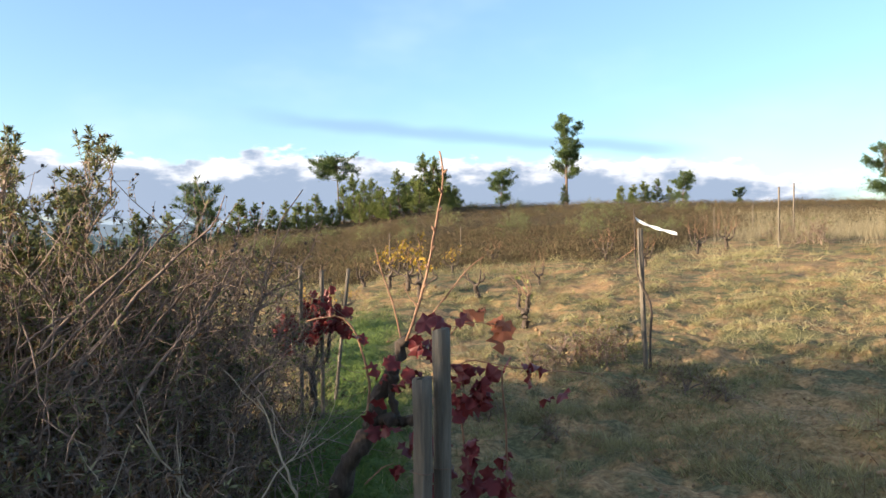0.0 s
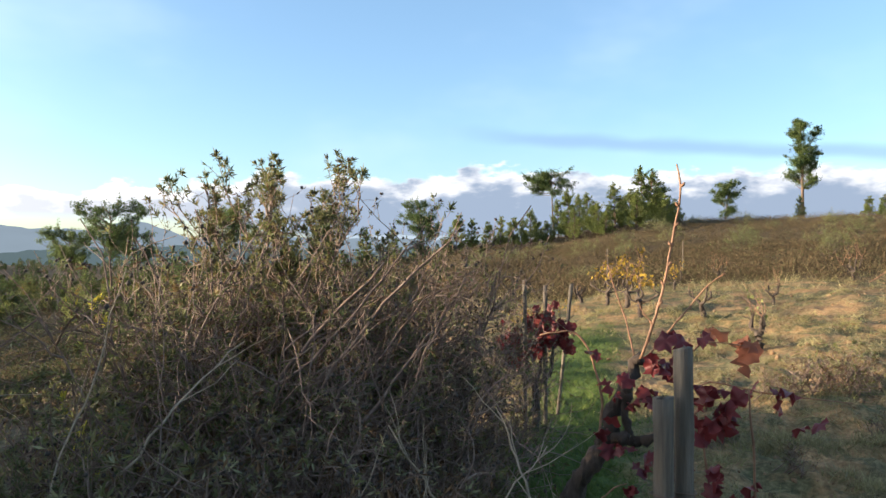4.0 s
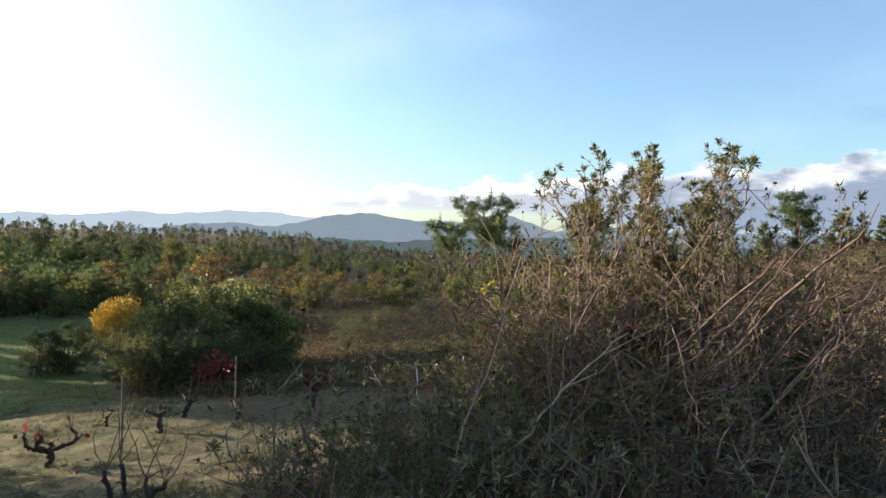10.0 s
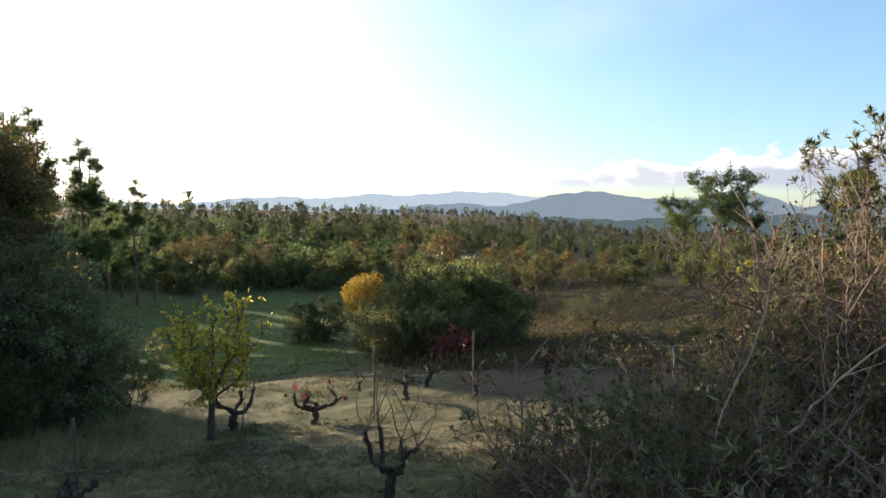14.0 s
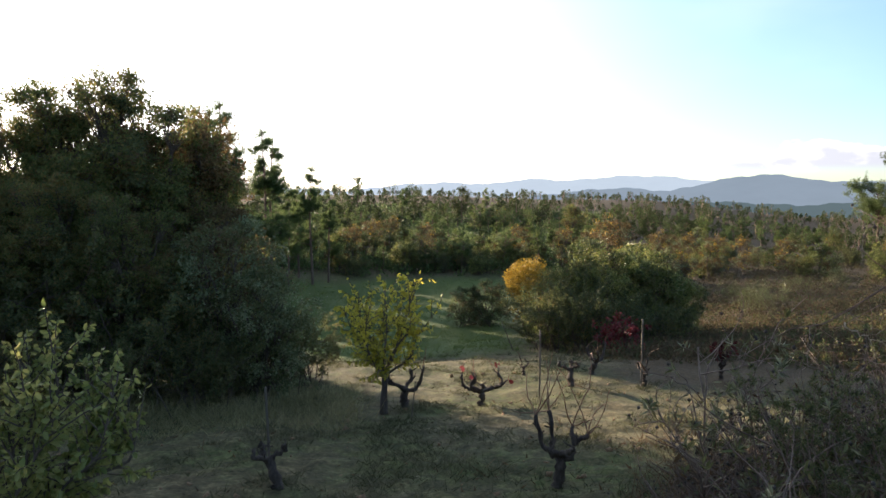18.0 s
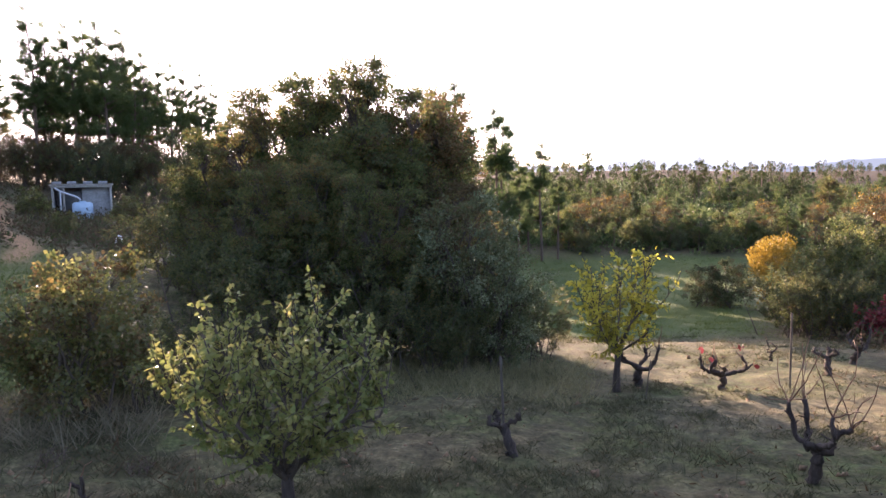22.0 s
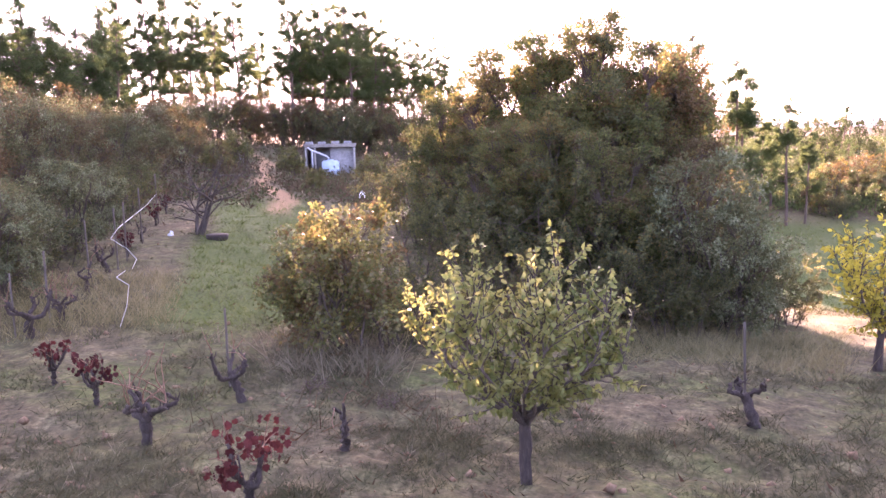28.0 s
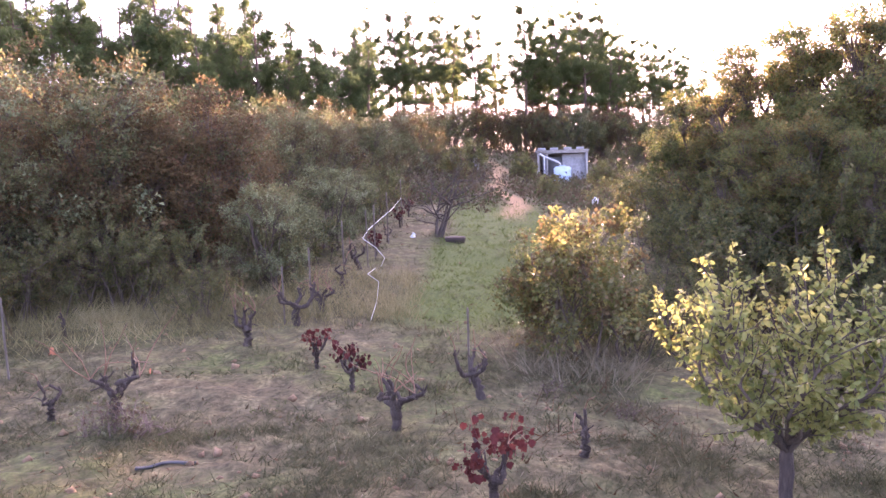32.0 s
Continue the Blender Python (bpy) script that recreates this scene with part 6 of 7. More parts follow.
place(name_it(vine(402, 1.0, 4, 0.13, 0.035, 16, 0.22, ("red_leaf", 230), hang=2.0, leaf_size=0.1), "upright grapevine thick with drooping crimson leaves between stakes", "vine", ROW), spot(10.0, 7.6, 0))
gold_vine = place(name_it(vine(403, 0.8, 4, 0.35, 0.05, 12, 0.6, ("gold_leaf", 70), hang=0.5, leaf_size=0.078), "grapevine with thin golden yellow leaves", "vine", ROW), spot(3.0, 17.5, 0))
for src, deg, r, s, label in ((gold_vine, 2.0, 16.6, 0.9, ""), (gold_vine, 4.4, 19.0, 0.9, ""), (gold_vine, 10.2, 14.0, 0.6, "small grapevine with few golden leaves"), (gold_vine, -0.4, 21, 0.6, "small grapevine with few golden leaves"), (gold_vine, 7.6, 15.5, 0.45, "small grapevine with few golden leaves"),
                              (v3, -2.4, 16.0, 1.1, BARE), (v9, -5.8, 12.6, 1.35, "tall bare grapevine with a few dry leaves"), (v5, -12.0, 22, 1.0, ""), (v5, -18.4, 24, 1.1, ""), (v5, -20.4, 25.5, 1.2, ""), (v6, -2.6, 13.2, 0.5, "small grapevine with dark shrivelled leaves"), (v3, 6.2, 20, 1.0, "")):
    put(src, spot(deg, r, deg * 77 + r, s), label, ROW)
for deg, r, s in ((-7.0, 18, 0.8), (-14.8, 20.5, 0.9), (-3.6, 23, 0.8)):
    put(v5, spot(deg, r, deg * 33, s), "leafless grapevine with thin canes in the dry slope", ROW)

# stake with a strip of white tape
place(stake(1.72, 0.03, 8, "leaning weathered stake with an old vine bound to it"), Matrix.Translation(P(-14.5, 9.3, 0)) @ pose(0, 0, float(ground_z(*P(-14.5, 9.3, 0)[:2])), 0, -2.6, 0))
rng = np.random.default_rng(408)
bound = thing("grapevine", "thin old vine trained up a tall stake", "vine", ROW)
world_tube(bound, "trunk", [(-14.8, -0.05), (-14.7, 0.5), (-14.85, 0.8), (-14.5, 0.95), (-13.9, 1.15), (-13.7, 1.3), (-13.65, 1.6), (-13.6, 1.96)], 9.22, 0.016, 0.008, "vine_bark", rng, 7, 24, 0.25)
world_tube(bound, "cane", [(-13.7, 1.5), (-12.9, 1.4), (-12.2, 1.32)], 9.2, 0.006, 0.004, "cane", rng, 5, 12, 0.1)
M["tape"] = rough_mat("tape", [(0.55, 0.55, 0.53), (0.72, 0.72, 0.70), (0.8, 0.8, 0.79)], 40, 0.5, 0.1)
tape = thing("plastic_tape", "strip of white plastic tape hanging from a vine tip", "tape")
ts = np.linspace(0, 1, 22)
td = -13.6 - 2.95 * ts
tz = 1.88 - 0.2 * np.sqrt(ts) - 0.02 * ts
strip = []
for s_, d_, z_ in zip(ts, td, tz):
    tw = 1.1 * math.sin(s_ * 9)
    c = np.array(P(d_, 9.2, z_))
    strip += [c + [0.0, 0.016 * math.cos(tw), 0.012 * abs(math.sin(tw)) + 0.008], c - [0.0, 0.016 * math.cos(tw), 0.012 * abs(math.sin(tw)) + 0.008]]
strip = np.array(strip)
strip = np.concatenate([strip, strip + [0.002, 0.002, 0.002]])
ix = np.arange(21) * 2
part("strip", (Geo().add(strip, np.concatenate([np.stack([ix, ix + 2, ix + 3, ix + 1], -1), np.stack([ix + 44, ix + 45, ix + 47, ix + 46], -1)])), "tape", True), tape)


def ribbon(name, label, points, width, mat="tape"):
    """A thin flat band with thickness, draped along points."""
    ob = thing(name, label, "tape", "tapes on the vine row")
    p = np.array(points, float)
    n = len(p)
    up = np.stack([0.3 * np.sin(np.arange(n) * 1.3), 0.3 * np.cos(np.arange(n)), np.ones(n)], -1)
    up = unit(up) * width / 2
    v = np.stack([p + up, p - up, p + up + [0.002, -0.002, 0], p - up + [0.002, -0.002, 0]], 1).reshape(-1, 3)
    k = np.arange(n - 1) * 4
    f = np.concatenate([np.stack([k, k + 4, k + 5, k + 1], -1), np.stack([k + 2, k + 3, k + 7, k + 6], -1)])
    part("band", (Geo().add(v, f), mat, True), ob)


ribbon("plastic_tape", "white tape sagging along the staked vine row", [P(128.9, 18.5, 0.62), P(129.6, 16.5, 0.5), P(130.4, 15.2, 0.42), P(131.4, 13.6, 0.35), P(131.9, 13.0, 0.25), P(130.9, 12.8, 0.1), P(130.3, 12.2, 0.0), P(130.6, 11.6, -0.05)], 0.010)
ribbon("plastic_tape", "white tape hanging from a vine stake", [P(131.0, 11.0, 0.02), P(131.6, 10.6, 0.0), P(130.8, 10.2, -0.05), P(131.0, 9.6, -0.2), P(131.5, 9.2, -0.35)], 0.009)
dead_stick(231, [P(48.0, 3.7, 1.17), P(46.9, 3.7, 1.12), P(45.4, 3.7, 1.10)], 0.004, "thin bare twig with a strip of tape")
ribbon("plastic_tape", "strip of white tape hanging from a twig", [P(45.5, 3.68, 1.10), P(45.42, 3.68, 1.04), P(45.5, 3.68, 1.0), P(45.35, 3.68, 0.95)], 0.012)


# ---- pear trees ----
def pear_tree(seed, height, spread, n_limbs, n_leaf, mat, label, leaf=0.075, trunk_r=0.06, low=0.36, singles=0):
    rng = np.random.default_rng(seed)
    ob = thing("pear_tree", label, "tree", "pear trees")
    tops = []
    th = height * low
    v, f, q = gnarled(rng, [(0, 0, -0.08), (0.004, 0.0, th * 0.5), (-0.004, 0.004, th)], trunk_r * 1.1, trunk_r * 0.85, 10, 6, 0.06)
    part("trunk", (Geo().add(v, f), "vine_bark", True), ob)
    subs = []
    for i in range(n_limbs):
        a = i * 2 * math.pi / n_limbs + rng.uniform(-0.4, 0.4)
        o = np.array([math.cos(a), math.sin(a), 0]) * spread * rng.uniform(0.5, 1.0)
        top = height * (1.03 - 0.3 * float(np.hypot(o[0], o[1])) / spread + rng.uniform(-0.1, 0.06))
        v, f, q = gnarled(rng, [q_ for q_ in ((0, 0, th * rng.uniform(0.8, 1.0)), o * 0.5 + rng.normal(0, 0.05, 3) + [0, 0, th + (top - th) * 0.3], o * 0.85 + rng.normal(0, 0.07, 3) + [0, 0, th + (top - th) * 0.62], o + [0, 0, top])], trunk_r * 0.36, trunk_r * 0.09, 7, 14, 0.14)
        limb = part("limb", (Geo().add(v, f), "bark", True), ob)
        subs.append(q)
    subs = np.stack(subs)
    n2 = n_limbs * 24
    p2, w2, _ = along(rng, subs, n2, 0.12, 1.0)
    b2 = grow(rng, p2, w2 * 0.7 + ball(rng, n2) * 0.8 + [0, 0, 0.3], spread * rng.uniform(0.18, 0.55, n2), 6, 0.16, 0.03)
    part("branchwork", (Geo().add(*twigs(b2, taper(n2, 6, np.full(n2, 0.0055), np.full(n2, 0.0022)), 4)), "bark", True), ob)
    lp, lw, _ = along(rng, b2, n_leaf, 0.15, 1.0)
    d = lw * 0.4 + ball(rng, n_leaf) * 0.8 + [0, 0, -0.45]
    size = leaf * rng.uniform(0.65, 1.25, n_leaf)
    part("crown", (Geo().add(*leaves(lp[singles:], d[singles:], size[singles:], OVAL, rng)), mat), ob)
    for i in range(singles):
        part("leaf", (Geo().add(*leaves(lp[i:i + 1], d[i:i + 1], size[i:i + 1], OVAL, rng)), mat), ob)
    return ob


pear = place(pear_tree(507, 1.6, 0.66, 16, 7000, "pear_leaf", "small pear tree full of curling yellow green leaves", 0.047, 0.037, 0.28, singles=280), spot(102.2, 4.75, 20, 0.98))
place(pear_tree(502, 1.75, 0.66, 11, 2000, "yellow_leaf", "small pear tree with thinning yellow leaves", 0.066, 0.042, 0.3), spot(78.0, 9.6, 60, 1.02))

# ---- shed with water tank ----
M["block"] = rough_mat("block", [(0.20, 0.19, 0.18), (0.30, 0.29, 0.28), (0.40, 0.39, 0.37)], 8, 0.9, 0.4)
M["plank"] = rough_mat("plank", [(0.22, 0.19, 0.16), (0.34, 0.31, 0.27), (0.46, 0.43, 0.38)], 14, 0.85, 0.3, (1, 1, 0.15))
M["tank"] = rough_mat("tank", [(0.30, 0.42, 0.52), (0.40, 0.54, 0.64), (0.5, 0.62, 0.7)], 5, 0.4, 0.05)
M["pipe"] = rough_mat("pipe", [(0.55, 0.55, 0.54), (0.68, 0.68, 0.67), (0.78, 0.78, 0.77)], 5, 0.5, 0.05)
M["dark_metal"] = rough_mat("dark_metal", [(0.05, 0.05, 0.05), (0.09, 0.09, 0.085), (0.14, 0.13, 0.12)], 9, 0.6, 0.2, metal=0.4)
SHED = spot(116.6, 44, 116.6 + 0, 1.0, 0.25)
shed = thing("shed", "small open fronted grey shed with a weighted flat roof", "shed", at=SHED)
part("back_wall", (box(Geo(), -1.4, 1.4, 0.95, 1.05, -0.1, 1.75, 0.01), "block"), shed)
part("side_wall", (box(Geo(), -1.4, -1.3, -0.9, 0.95, -0.1, 1.72, 0.01), "block"), shed)
part("side_wall", (box(Geo(), 1.3, 1.4, -0.9, 0.95, -0.1, 1.72, 0.01), "block"), shed)
part("front_panel", (box(Geo(), 0.0, 1.3, -0.62, -0.56, -0.1, 1.66, 0.01), "block"), shed, "grey sheet panel")
part("front_panel", (box(Geo(), -0.82, 0.0, -0.5, -0.46, -0.1, 1.5, 0.01), "dark_metal"), shed, "dark sheet panel")
for x in (-1.36, 1.36, -0.85):
    part("post", (box(Geo(), x - 0.05, x + 0.05, -1.0, -0.9, -0.1, 1.72, 0.01), "plank"), shed)
part("beam", (box(Geo(), -1.45, 1.45, -1.04, -0.92, 1.72, 1.84, 0.01), "plank"), shed, "pale wooden beam")
roof = part("roof", (box(Geo(), -1.5, 1.5, -1.1, 1.15, 1.845, 1.9, 0.008), "plank"), shed, "flat roof sheet")
for x in (-1.15, -0.45, 0.3, 1.0):
    part("block", (box(Geo(), x - 0.22, x + 0.22, -1.08, -0.88, 1.905, 2.04, 0.015), "block"), shed, "concrete block holding down the roof")
tank = thing("water_tank", "pale blue plastic water tank beside the shed", "tank", at=SHED @ Matrix.Translation((-0.0, -1.6, -0.05)))
bm = bmesh.new()
bmesh.ops.create_cone(bm, cap_ends=True, segments=24, radius1=0.48, radius2=0.48, depth=0.95)
bmesh.ops.translate(bm, vec=(0, 0, 0.55), verts=bm.verts)
bmesh.ops.bevel(bm, geom=[e for e in bm.edges if abs(e.verts[0].co.z - e.verts[1].co.z) < 1e-4], offset=0.07, segments=3, affect="EDGES")
bmesh.ops.triangulate(bm, faces=bm.faces[:])
bm.verts.index_update()
part("body", (Geo().add([v.co[:] for v in bm.verts], [[v.index for v in f.verts] for f in bm.faces]), "tank", True), tank)
bm.free()
part("lid", (Geo().add(*tube([(0, 0, 1.02), (0, 0, 1.09)], 0.17, 18)), "tank"), tank)
for z in (0.35, 0.75):
    th = np.linspace(0, 2 * math.pi, 33)
    part("rib", (Geo().add(*tube(np.stack([0.48 * np.cos(th), 0.48 * np.sin(th), np.full(33, z)], -1), 0.022, 6)), "tank", True), tank)
for x in (-0.3, 0.3):
    part("block", (box(Geo(), x - 0.12, x + 0.12, -0.3, 0.3, -0.12, 0.075, 0.01), "block"), tank, "concrete block under the tank")
gutter = thing("drain_pipe", "pale sloping pipe leading from the shed roof to the tank", "pipe", at=SHED)
part("pipe", (Geo().add(*tube([(-1.25, -1.12, 1.72), (-1.0, -1.2, 1.55), (-0.2, -1.4, 1.22), (-0.08, -1.5, 1.1)], 0.045, 8)), "pipe", True), gutter)
part("pipe", (Geo().add(*tube([(-1.0, -1.2, 0.0), (-1.0, -1.2, 1.53)], 0.035, 8)), "pipe", True), gutter)
stone = thing("marker_stone", "pale upright boundary stone beside the footpath", "stone", at=spot(123.1, 40, 10))
part("block", (box(Geo(), -0.18, 0.18, -0.1, 0.1, -0.1, 0.85, 0.05), "block"), stone)
for deg, r, s in ((128.1, 17.0, 0.5), (114.3, 25.5, 1.1), (114.4, 43, 1.0)):
    bag = thing("plastic_bag", "scrap of white plastic in the grass", "litter", "scraps of plastic", at=spot(deg, r, deg))
    rb = np.random.default_rng(int(deg))
    v, f = tube([(0, 0, -0.02), (0.01, 0.0, 0.08), (0.03, 0.02, 0.17), (0.01, 0.03, 0.24)], [0.08, 0.1, 0.07, 0.02], 9)
    part("sheet", (Geo().add(v * s + rb.normal(0, 0.012, v.shape), f), "tape", True), bag)
# the dark mound shadow under the apple tree, built as a low dark solid
tub = thing("wooden_tub", "dark low solid for the mound shadow under the apple tree", "tub", at=spot(124.9, 16.3, 0))
part("body", (Geo().add(*tube([(0, 0, -0.02), (0, 0, 0.07), (0, 0, 0.13)], [0.2, 0.22, 0.23], 18)), "vine_bark", True), tub)
hose = thing("irrigation_hose", "black irrigation hose lying in the mown grass", "hose")
hz = np.linspace(0, 1, 24)
hp = np.stack([np.array(P(148.4 - 4 * t_, 5.35 + 0.03 * math.sin(t_ * 4), 0)) for t_ in hz])
hp[:, 2] = ground_z(hp[:, 0], hp[:, 1]) + 0.015
part("pipe", (Geo().add(*tube(hp, 0.012, 8)), "dark_metal", True), hose)


# ---- grass, heather and low scrub ----
def patchy(x, y, k=1.0):
    return 0.5 + 0.25 * np.sin(x * 1.9 * k + 2 * np.sin(y * 0.8 * k)) + 0.25 * np.sin(y * 2.3 * k + 1.7 * np.sin(x * 1.1 * k + 2))


def herbage(name, label, category, mat, seed, n, deg, rad, keep, blades, height, spread, up=0.6, width=1.0, parent=None, grow_far=0.0):
    rng = np.random.default_rng(seed)
    a = np.radians(rng.uniform(deg[0], deg[1], n))
    r = np.exp(rng.uniform(math.log(rad[0]), math.log(rad[1]), n))
    x, y = -np.sin(a) * r, np.cos(a) * r
    ok = rng.random(n) < keep(x, y)
    x, y, r = x[ok], y[ok], r[ok]
    m = len(x)
    big = rng.uniform(0.6, 1.3, m) * (1 + grow_far * np.clip(r - 6, 0, 40))
    px = np.repeat(x, blades) + rng.normal(0, 1, m * blades) * np.repeat(big, blades) * spread
    py = np.repeat(y, blades) + rng.normal(0, 1, m * blades) * np.repeat(big, blades) * spread
    pos = np.stack([px, py, ground_z(px, py) - 0.01], -1)
    way = ball(rng, m * blades) * [1, 1, 0.6] + [0, 0, up]
    way[:, 2] = np.abs(way[:, 2]) + 0.08
    size = np.repeat(big, blades) * rng.uniform(height[0], height[1], m * blades)
    g = Geo().add(*leaves(pos, way, size, (NEEDLE[0] * [1, width, 1], NEEDLE[1]), rng))
    ob = part(name, (g, mat))
    return tagged(ob, label, category, kind="stuff")


def z_green(x, y):
    return zones(x, y)[0]


def z_heath(x, y):
    return zones(x, y)[1]


def slope_dry(x, y):
    g, h, b = zones(x, y)
    return np.clip((1 - g) * (1 - h) * (1 - 0.6 * b) * smooth(patchy(x, y, 1.6) + 0.5 * patchy(y, x, 0.5), 0.35, 1.0) * (0.15 + 0.95 * smooth(vnoise(x * 2.3 + y * 0.4, y * 2.3, 2) + 0.5 * vnoise(x * 5.6, y * 5.6 + x, 3), 0.5, 0.95)), 0, 1)


herbage("mown_grass", "short dull green and brown mown grass in the vineyard", "grass", "turf", 622, 56000, (54, 166), (2.2, 27), slope_dry, 9, (0.04, 0.115), 0.035, 0.7, 1.0, grow_far=0.03)
herbage("dry_grass", "short dry mown grass over the sunny hillside", "grass", "dry_grass", 601, 40000, (-42, 56), (2.2, 27), slope_dry, 9, (0.04, 0.115), 0.035, 0.7, 1.0, grow_far=0.03)
herbage("dry_grass", "bleached straw on the sunny slope", "grass", "pale_grass", 618, 16000, (-44, 12), (3.0, 22), lambda x, y: slope_dry(x, y) * 0.8, 7, (0.05, 0.14), 0.04, 0.5, 0.7, grow_far=0.03)
def tussocky(x, y):
    return slope_dry(x, y) * smooth(vnoise(x * 3.1 + 4, y * 3.1, 6), 0.5, 0.75)


herbage("dry_grass", "dry tussocks on the sunny slope", "grass", "dry_grass", 619, 26000, (-44, 12), (3.0, 24), tussocky, 18, (0.05, 0.15), 0.045, 0.8, 0.8, grow_far=0.03)
herbage("green_grass", "yellow green tussocks on the sunny slope", "grass", "pear_leaf", 620, 12000, (-44, 12), (3.0, 24), lambda x, y: slope_dry(x, y) * smooth(vnoise(x * 2.1, y * 2.1 + 9, 7), 0.5, 0.75), 14, (0.03, 0.08), 0.05, 0.5, 0.9, grow_far=0.03)
herbage("green_grass", "short green and grey tussocks in the mown vineyard", "grass", "turf", 621, 52000, (56, 166), (3.0, 20), tussocky, 14, (0.03, 0.09), 0.045, 0.6, 0.9, grow_far=0.03)
herbage("dry_grass", "matted straw lying on the vineyard ground", "grass", "pale_grass", 602, 34000, (-42, 166), (2.4, 20), lambda x, y: slope_dry(x, y) * (1 - 0.7 * smooth(bearing(x, y), 30, 75)), 5, (0.05, 0.14), 0.06, 0.1, 0.5, grow_far=0.03)
herbage("green_grass", "fresh green grass beside the vine row and in the meadow", "grass", "green_grass", 603, 90000, (-5, 128), (2.2, 50), lambda x, y: z_green(x, y) * 0.8, 7, (0.05, 0.11), 0.05, 0.7, 1.2, grow_far=0.03)
herbage("green_grass", "sparse green tufts among the dry grass", "grass", "green_grass", 604, 12000, (-42, 166), (2.4, 26), lambda x, y: slope_dry(x, y) * smooth(patchy(y, x, 0.35), 0.5, 0.8), 6, (0.04, 0.09), 0.05, 0.5, 1.1, grow_far=0.03)
herbage("dead_weeds", "brown dead weeds and bramble runners on the slope", "weeds", "dead_leaf", 605, 3600, (-42, 166), (3.0, 24), lambda x, y: slope_dry(x, y) * smooth(patchy(x + 3, y - 2, 0.5), 0.55, 0.8), 9, (0.08, 0.26), 0.09, 0.5, 0.6, grow_far=0.015)
herbage("tall_grass", "tall pale dry grass on the brow of the slope", "grass", "pale_grass", 606, 6500, (-46, -16), (25, 44), lambda x, y: smooth(-bearing(x, y), 18, 24) * smooth(np.hypot(x, y), 27 - 3 * patchy(x, y, 0.3), 31), 9, (0.25, 0.62), 0.14, 1.6, 0.28)
herbage("tall_grass", "dry weeds along the edge of the heather", "grass", "dry_grass", 607, 3000, (-24, 14), (18, 30), lambda x, y: smooth(np.hypot(x, y), 19, 22) * (1 - smooth(np.hypot(x, y), 25, 29)) * patchy(x, y, 0.4), 8, (0.12, 0.38), 0.14, 1.0, 0.35)
herbage("tall_grass", "pale dry grass tussock at the foot of the vineyard", "grass", "pale_grass", 608, 420, (112, 130), (7.2, 8.8), lambda x, y: smooth(patchy(x, y, 0.6), 0.2, 0.6) * 0.6, 9, (0.15, 0.36), 0.07, 0.9, 0.5)
herbage("tall_grass", "dry grass along the wooded bank", "grass", "dry_grass", 609, 3600, (128, 168), (8.4, 12.5), lambda x, y: smooth(np.hypot(x, y), 8.8, 10.2), 8, (0.12, 0.35), 0.08, 1.0, 0.35)
herbage("tall_grass", "dry grass under the dark thicket", "grass", "dry_grass", 610, 3000, (80, 112), (8.2, 11.5), lambda x, y: smooth(np.hypot(x, y), 8.4, 9.6), 8, (0.1, 0.3), 0.08, 0.9, 0.35)
herbage("tall_grass", "dead stems and grass under the rockrose thicket", "grass", "dead_leaf", 611, 2000, (12, 60), (2.6, 8.0), lambda x, y: 0.8 + 0 * x, 8, (0.12, 0.4), 0.07, 0.8, 0.3)


def brush(name, label, category, mat, seed, n, deg, rad, keep, bits, tall, wide, size):
    """Low domed bushes made of many small sprays."""
    rng = np.random.default_rng(seed)
    a = np.radians(rng.uniform(deg[0], deg[1], n))
    r = np.exp(rng.uniform(math.log(rad[0]), math.log(rad[1]), n))
    x, y = -np.sin(a) * r, np.cos(a) * r
    ok = rng.random(n) < keep(x, y)
    x, y = x[ok], y[ok]
    m = len(x)
    big = rng.uniform(0.5, 1.4, m)[:, None, None]
    d = ball(rng, m * bits).reshape(m, bits, 3) * (rng.random((m, bits, 1)) ** 0.4)
    d[:, :, 2] = np.abs(d[:, :, 2])
    p = np.stack([x, y, np.zeros(m)], -1)[:, None] + d * big * [wide, wide, tall]
    p = p.reshape(-1, 3)
    p[:, 2] += ground_z(p[:, 0], p[:, 1])
    way = d.reshape(-1, 3) + ball(rng, m * bits) * 0.8 + [0, 0, 0.4]
    g = Geo().add(*leaves(p, way, rng.uniform(size[0], size[1], m * bits), TRI, rng))
    return tagged(part(name, (g, mat)), label, category, kind="stuff")


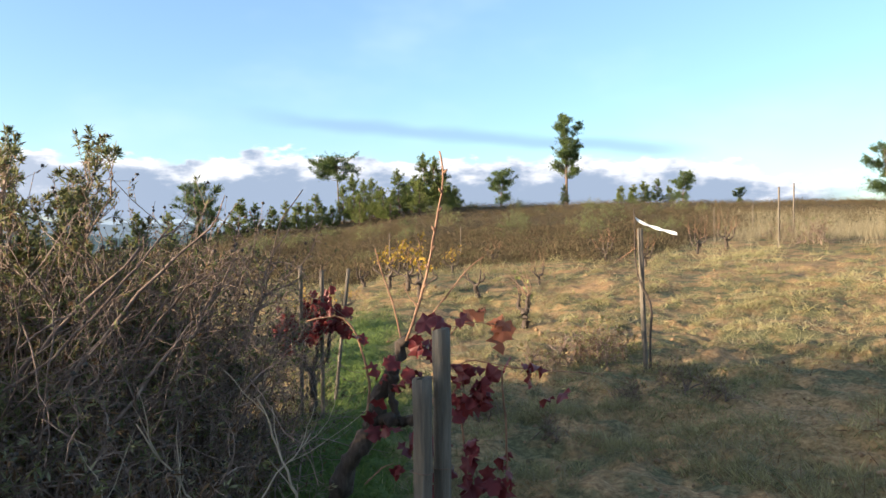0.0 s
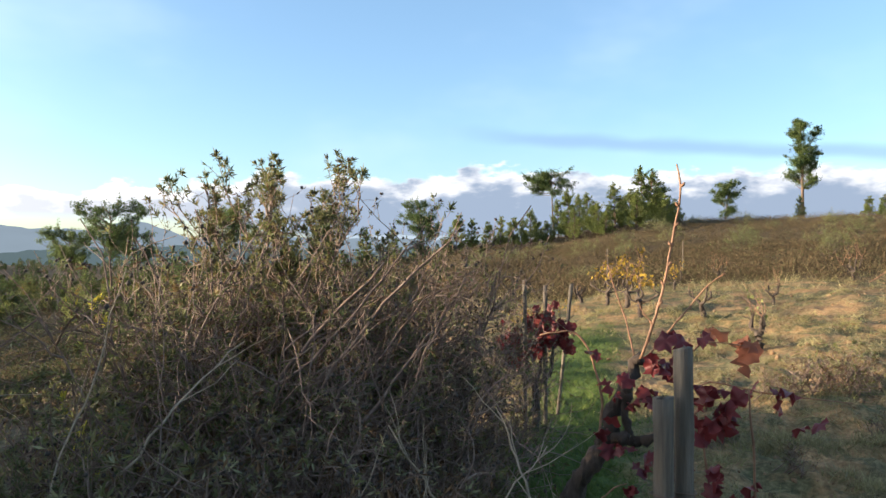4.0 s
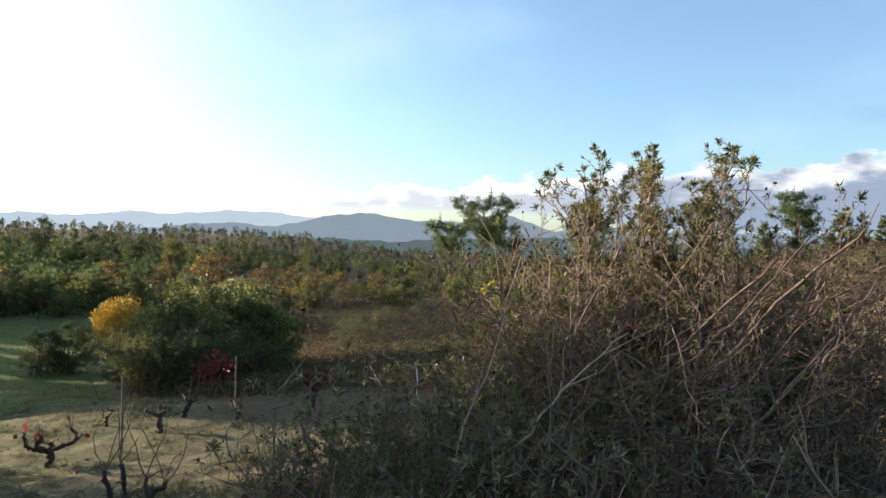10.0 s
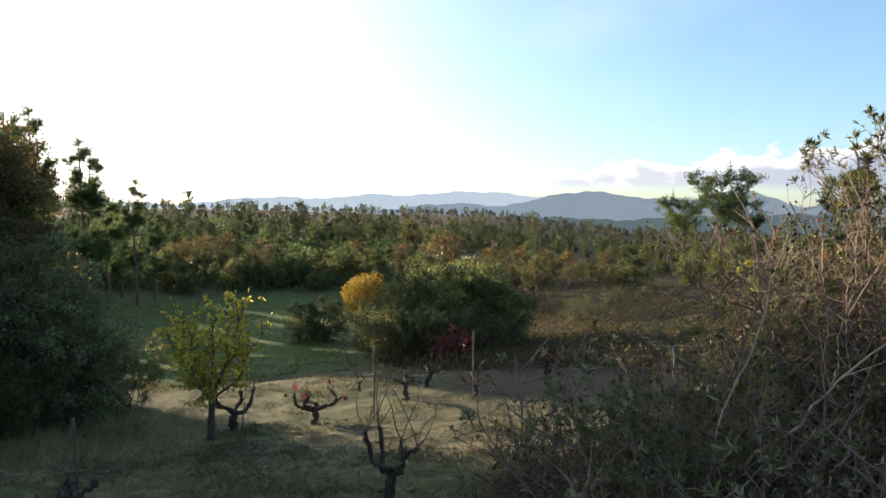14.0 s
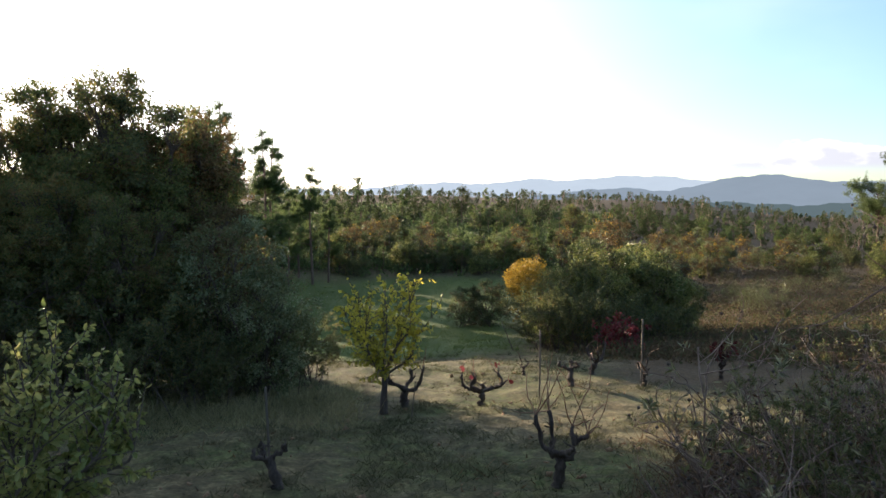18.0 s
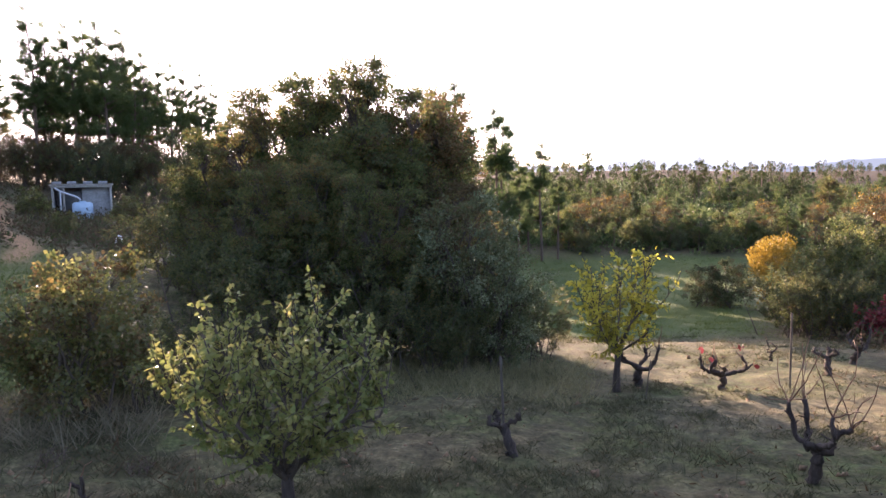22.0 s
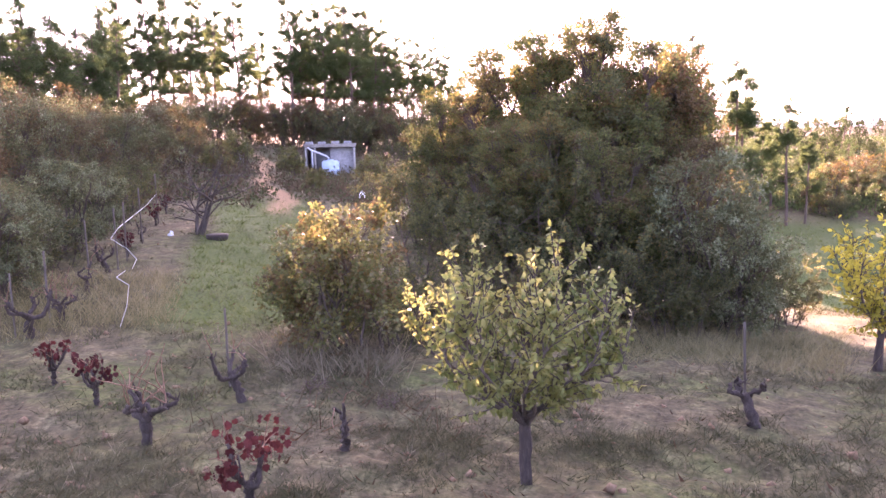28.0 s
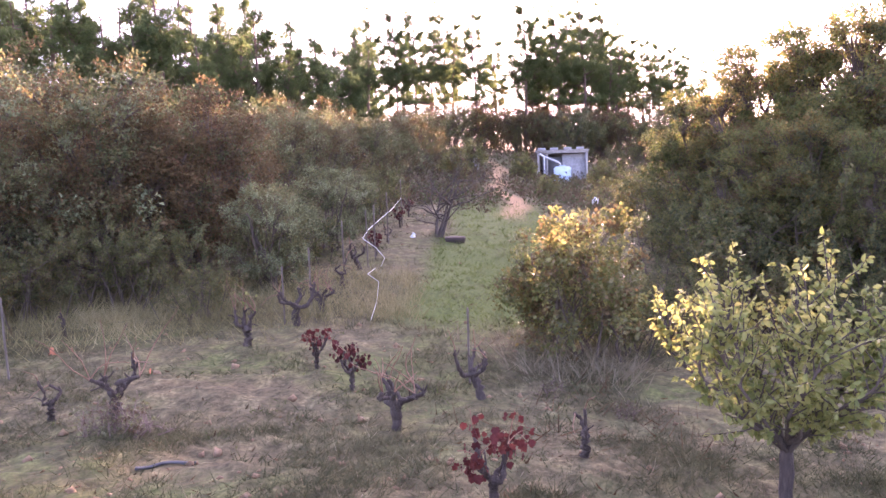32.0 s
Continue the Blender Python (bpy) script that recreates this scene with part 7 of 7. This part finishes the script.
brush("heather", "brown and green heather covering the ridge", "heather", "heather", 612, 10000, (-45, 26), (21, 95), lambda x, y: z_heath(x, y), 80, 0.36, 0.55, (0.035, 0.085))
brush("scrub", "brown heather scrub in the valley", "scrub", "heather", 613, 7000, (18, 64), (13, 75), lambda x, y: z_heath(x, y) * smooth(np.hypot(x, y), 15, 19), 40, 0.38, 0.5, (0.05, 0.12))
brush("scrub", "brown heather and bracken on the wooded hillside", "scrub", "pine_needle", 614, 6000, (60, 108), (48, 125), lambda x, y: z_heath(x, y), 26, 0.8, 0.7, (0.15, 0.35))
brush("scrub", "low scrub on the rise round the shed", "scrub", "heather", 615, 2600, (108, 150), (20, 60), lambda x, y: (1 - zones(x, y)[2]) * smooth(np.hypot(x, y), 21, 27) * 0.8, 26, 0.4, 0.4, (0.08, 0.2))
herbage("fallen_leaves", "scattered fallen leaves in the vineyard", "leaves", "dead_leaf", 616, 5200, (60, 160), (3.5, 14), lambda x, y: 0.25 + 0.6 * patchy(x, y, 0.6), 1, (0.03, 0.07), 0.1, 0.05, 5.0)


# low grey sprouts and tufts on the slope
weed = place(name_it(rockrose(701, 0.55, 10, 60, 180, 120, 200, 0, 0.4, 0.7, mats=("grey_leaf", "bush_leaf", "dead_leaf"), leaf=0.05), "low grey green weed clump on the dry slope", "weeds", "weed clumps"), spot(-10.4, 9.8))
for deg, r, s in ((-9.0, 9.4, 0.9), (-11.8, 10.2, 0.8), (-6.6, 9.0, 0.6), (-16.5, 8.4, 0.6), (-19, 8.0, 0.5), (-13, 7.8, 0.5), (-26, 27, 1.6), (-24, 29, 1.3), (148.4, 6.2, 0.55), (150.4, 6.3, 0.5), (112.6, 6.4, 0.3), (118, 6.9, 0.3), (-3, 7.2, 0.5), (-7.5, 6.4, 0.4)):
    put(weed, spot(deg, r, deg * 29, s), "")


def clods():
    """Loose clods of earth and small stones on the dry slope."""
    rng = np.random.default_rng(640)
    n = 5200
    a = np.radians(rng.uniform(-44, 160, n))
    r = np.exp(rng.uniform(math.log(3.0), math.log(24), n))
    x, y = -np.sin(a) * r, np.cos(a) * r
    g_, h_, b_ = zones(x, y)
    ok = rng.random(n) < (1 - g_) * (1 - h_) * np.where(np.degrees(a) < 6, 1.0, 0.4)
    x, y = x[ok], y[ok]
    pos = np.stack([x, y, ground_z(x, y) - 0.005], -1)
    way = ball(rng, len(x)) * [1, 1, 0.3]
    size = 0.025 + 0.075 * rng.random(len(x)) ** 2.5
    v, f = leaves(pos, way, size, CAPSULE, rng)
    ob = part("earth_clods", (Geo().add(v + rng.normal(0, 0.006, v.shape), f), "clod"))
    tagged(ob, "loose clods of orange brown earth on the dry slope", "earth", kind="stuff")


clods()
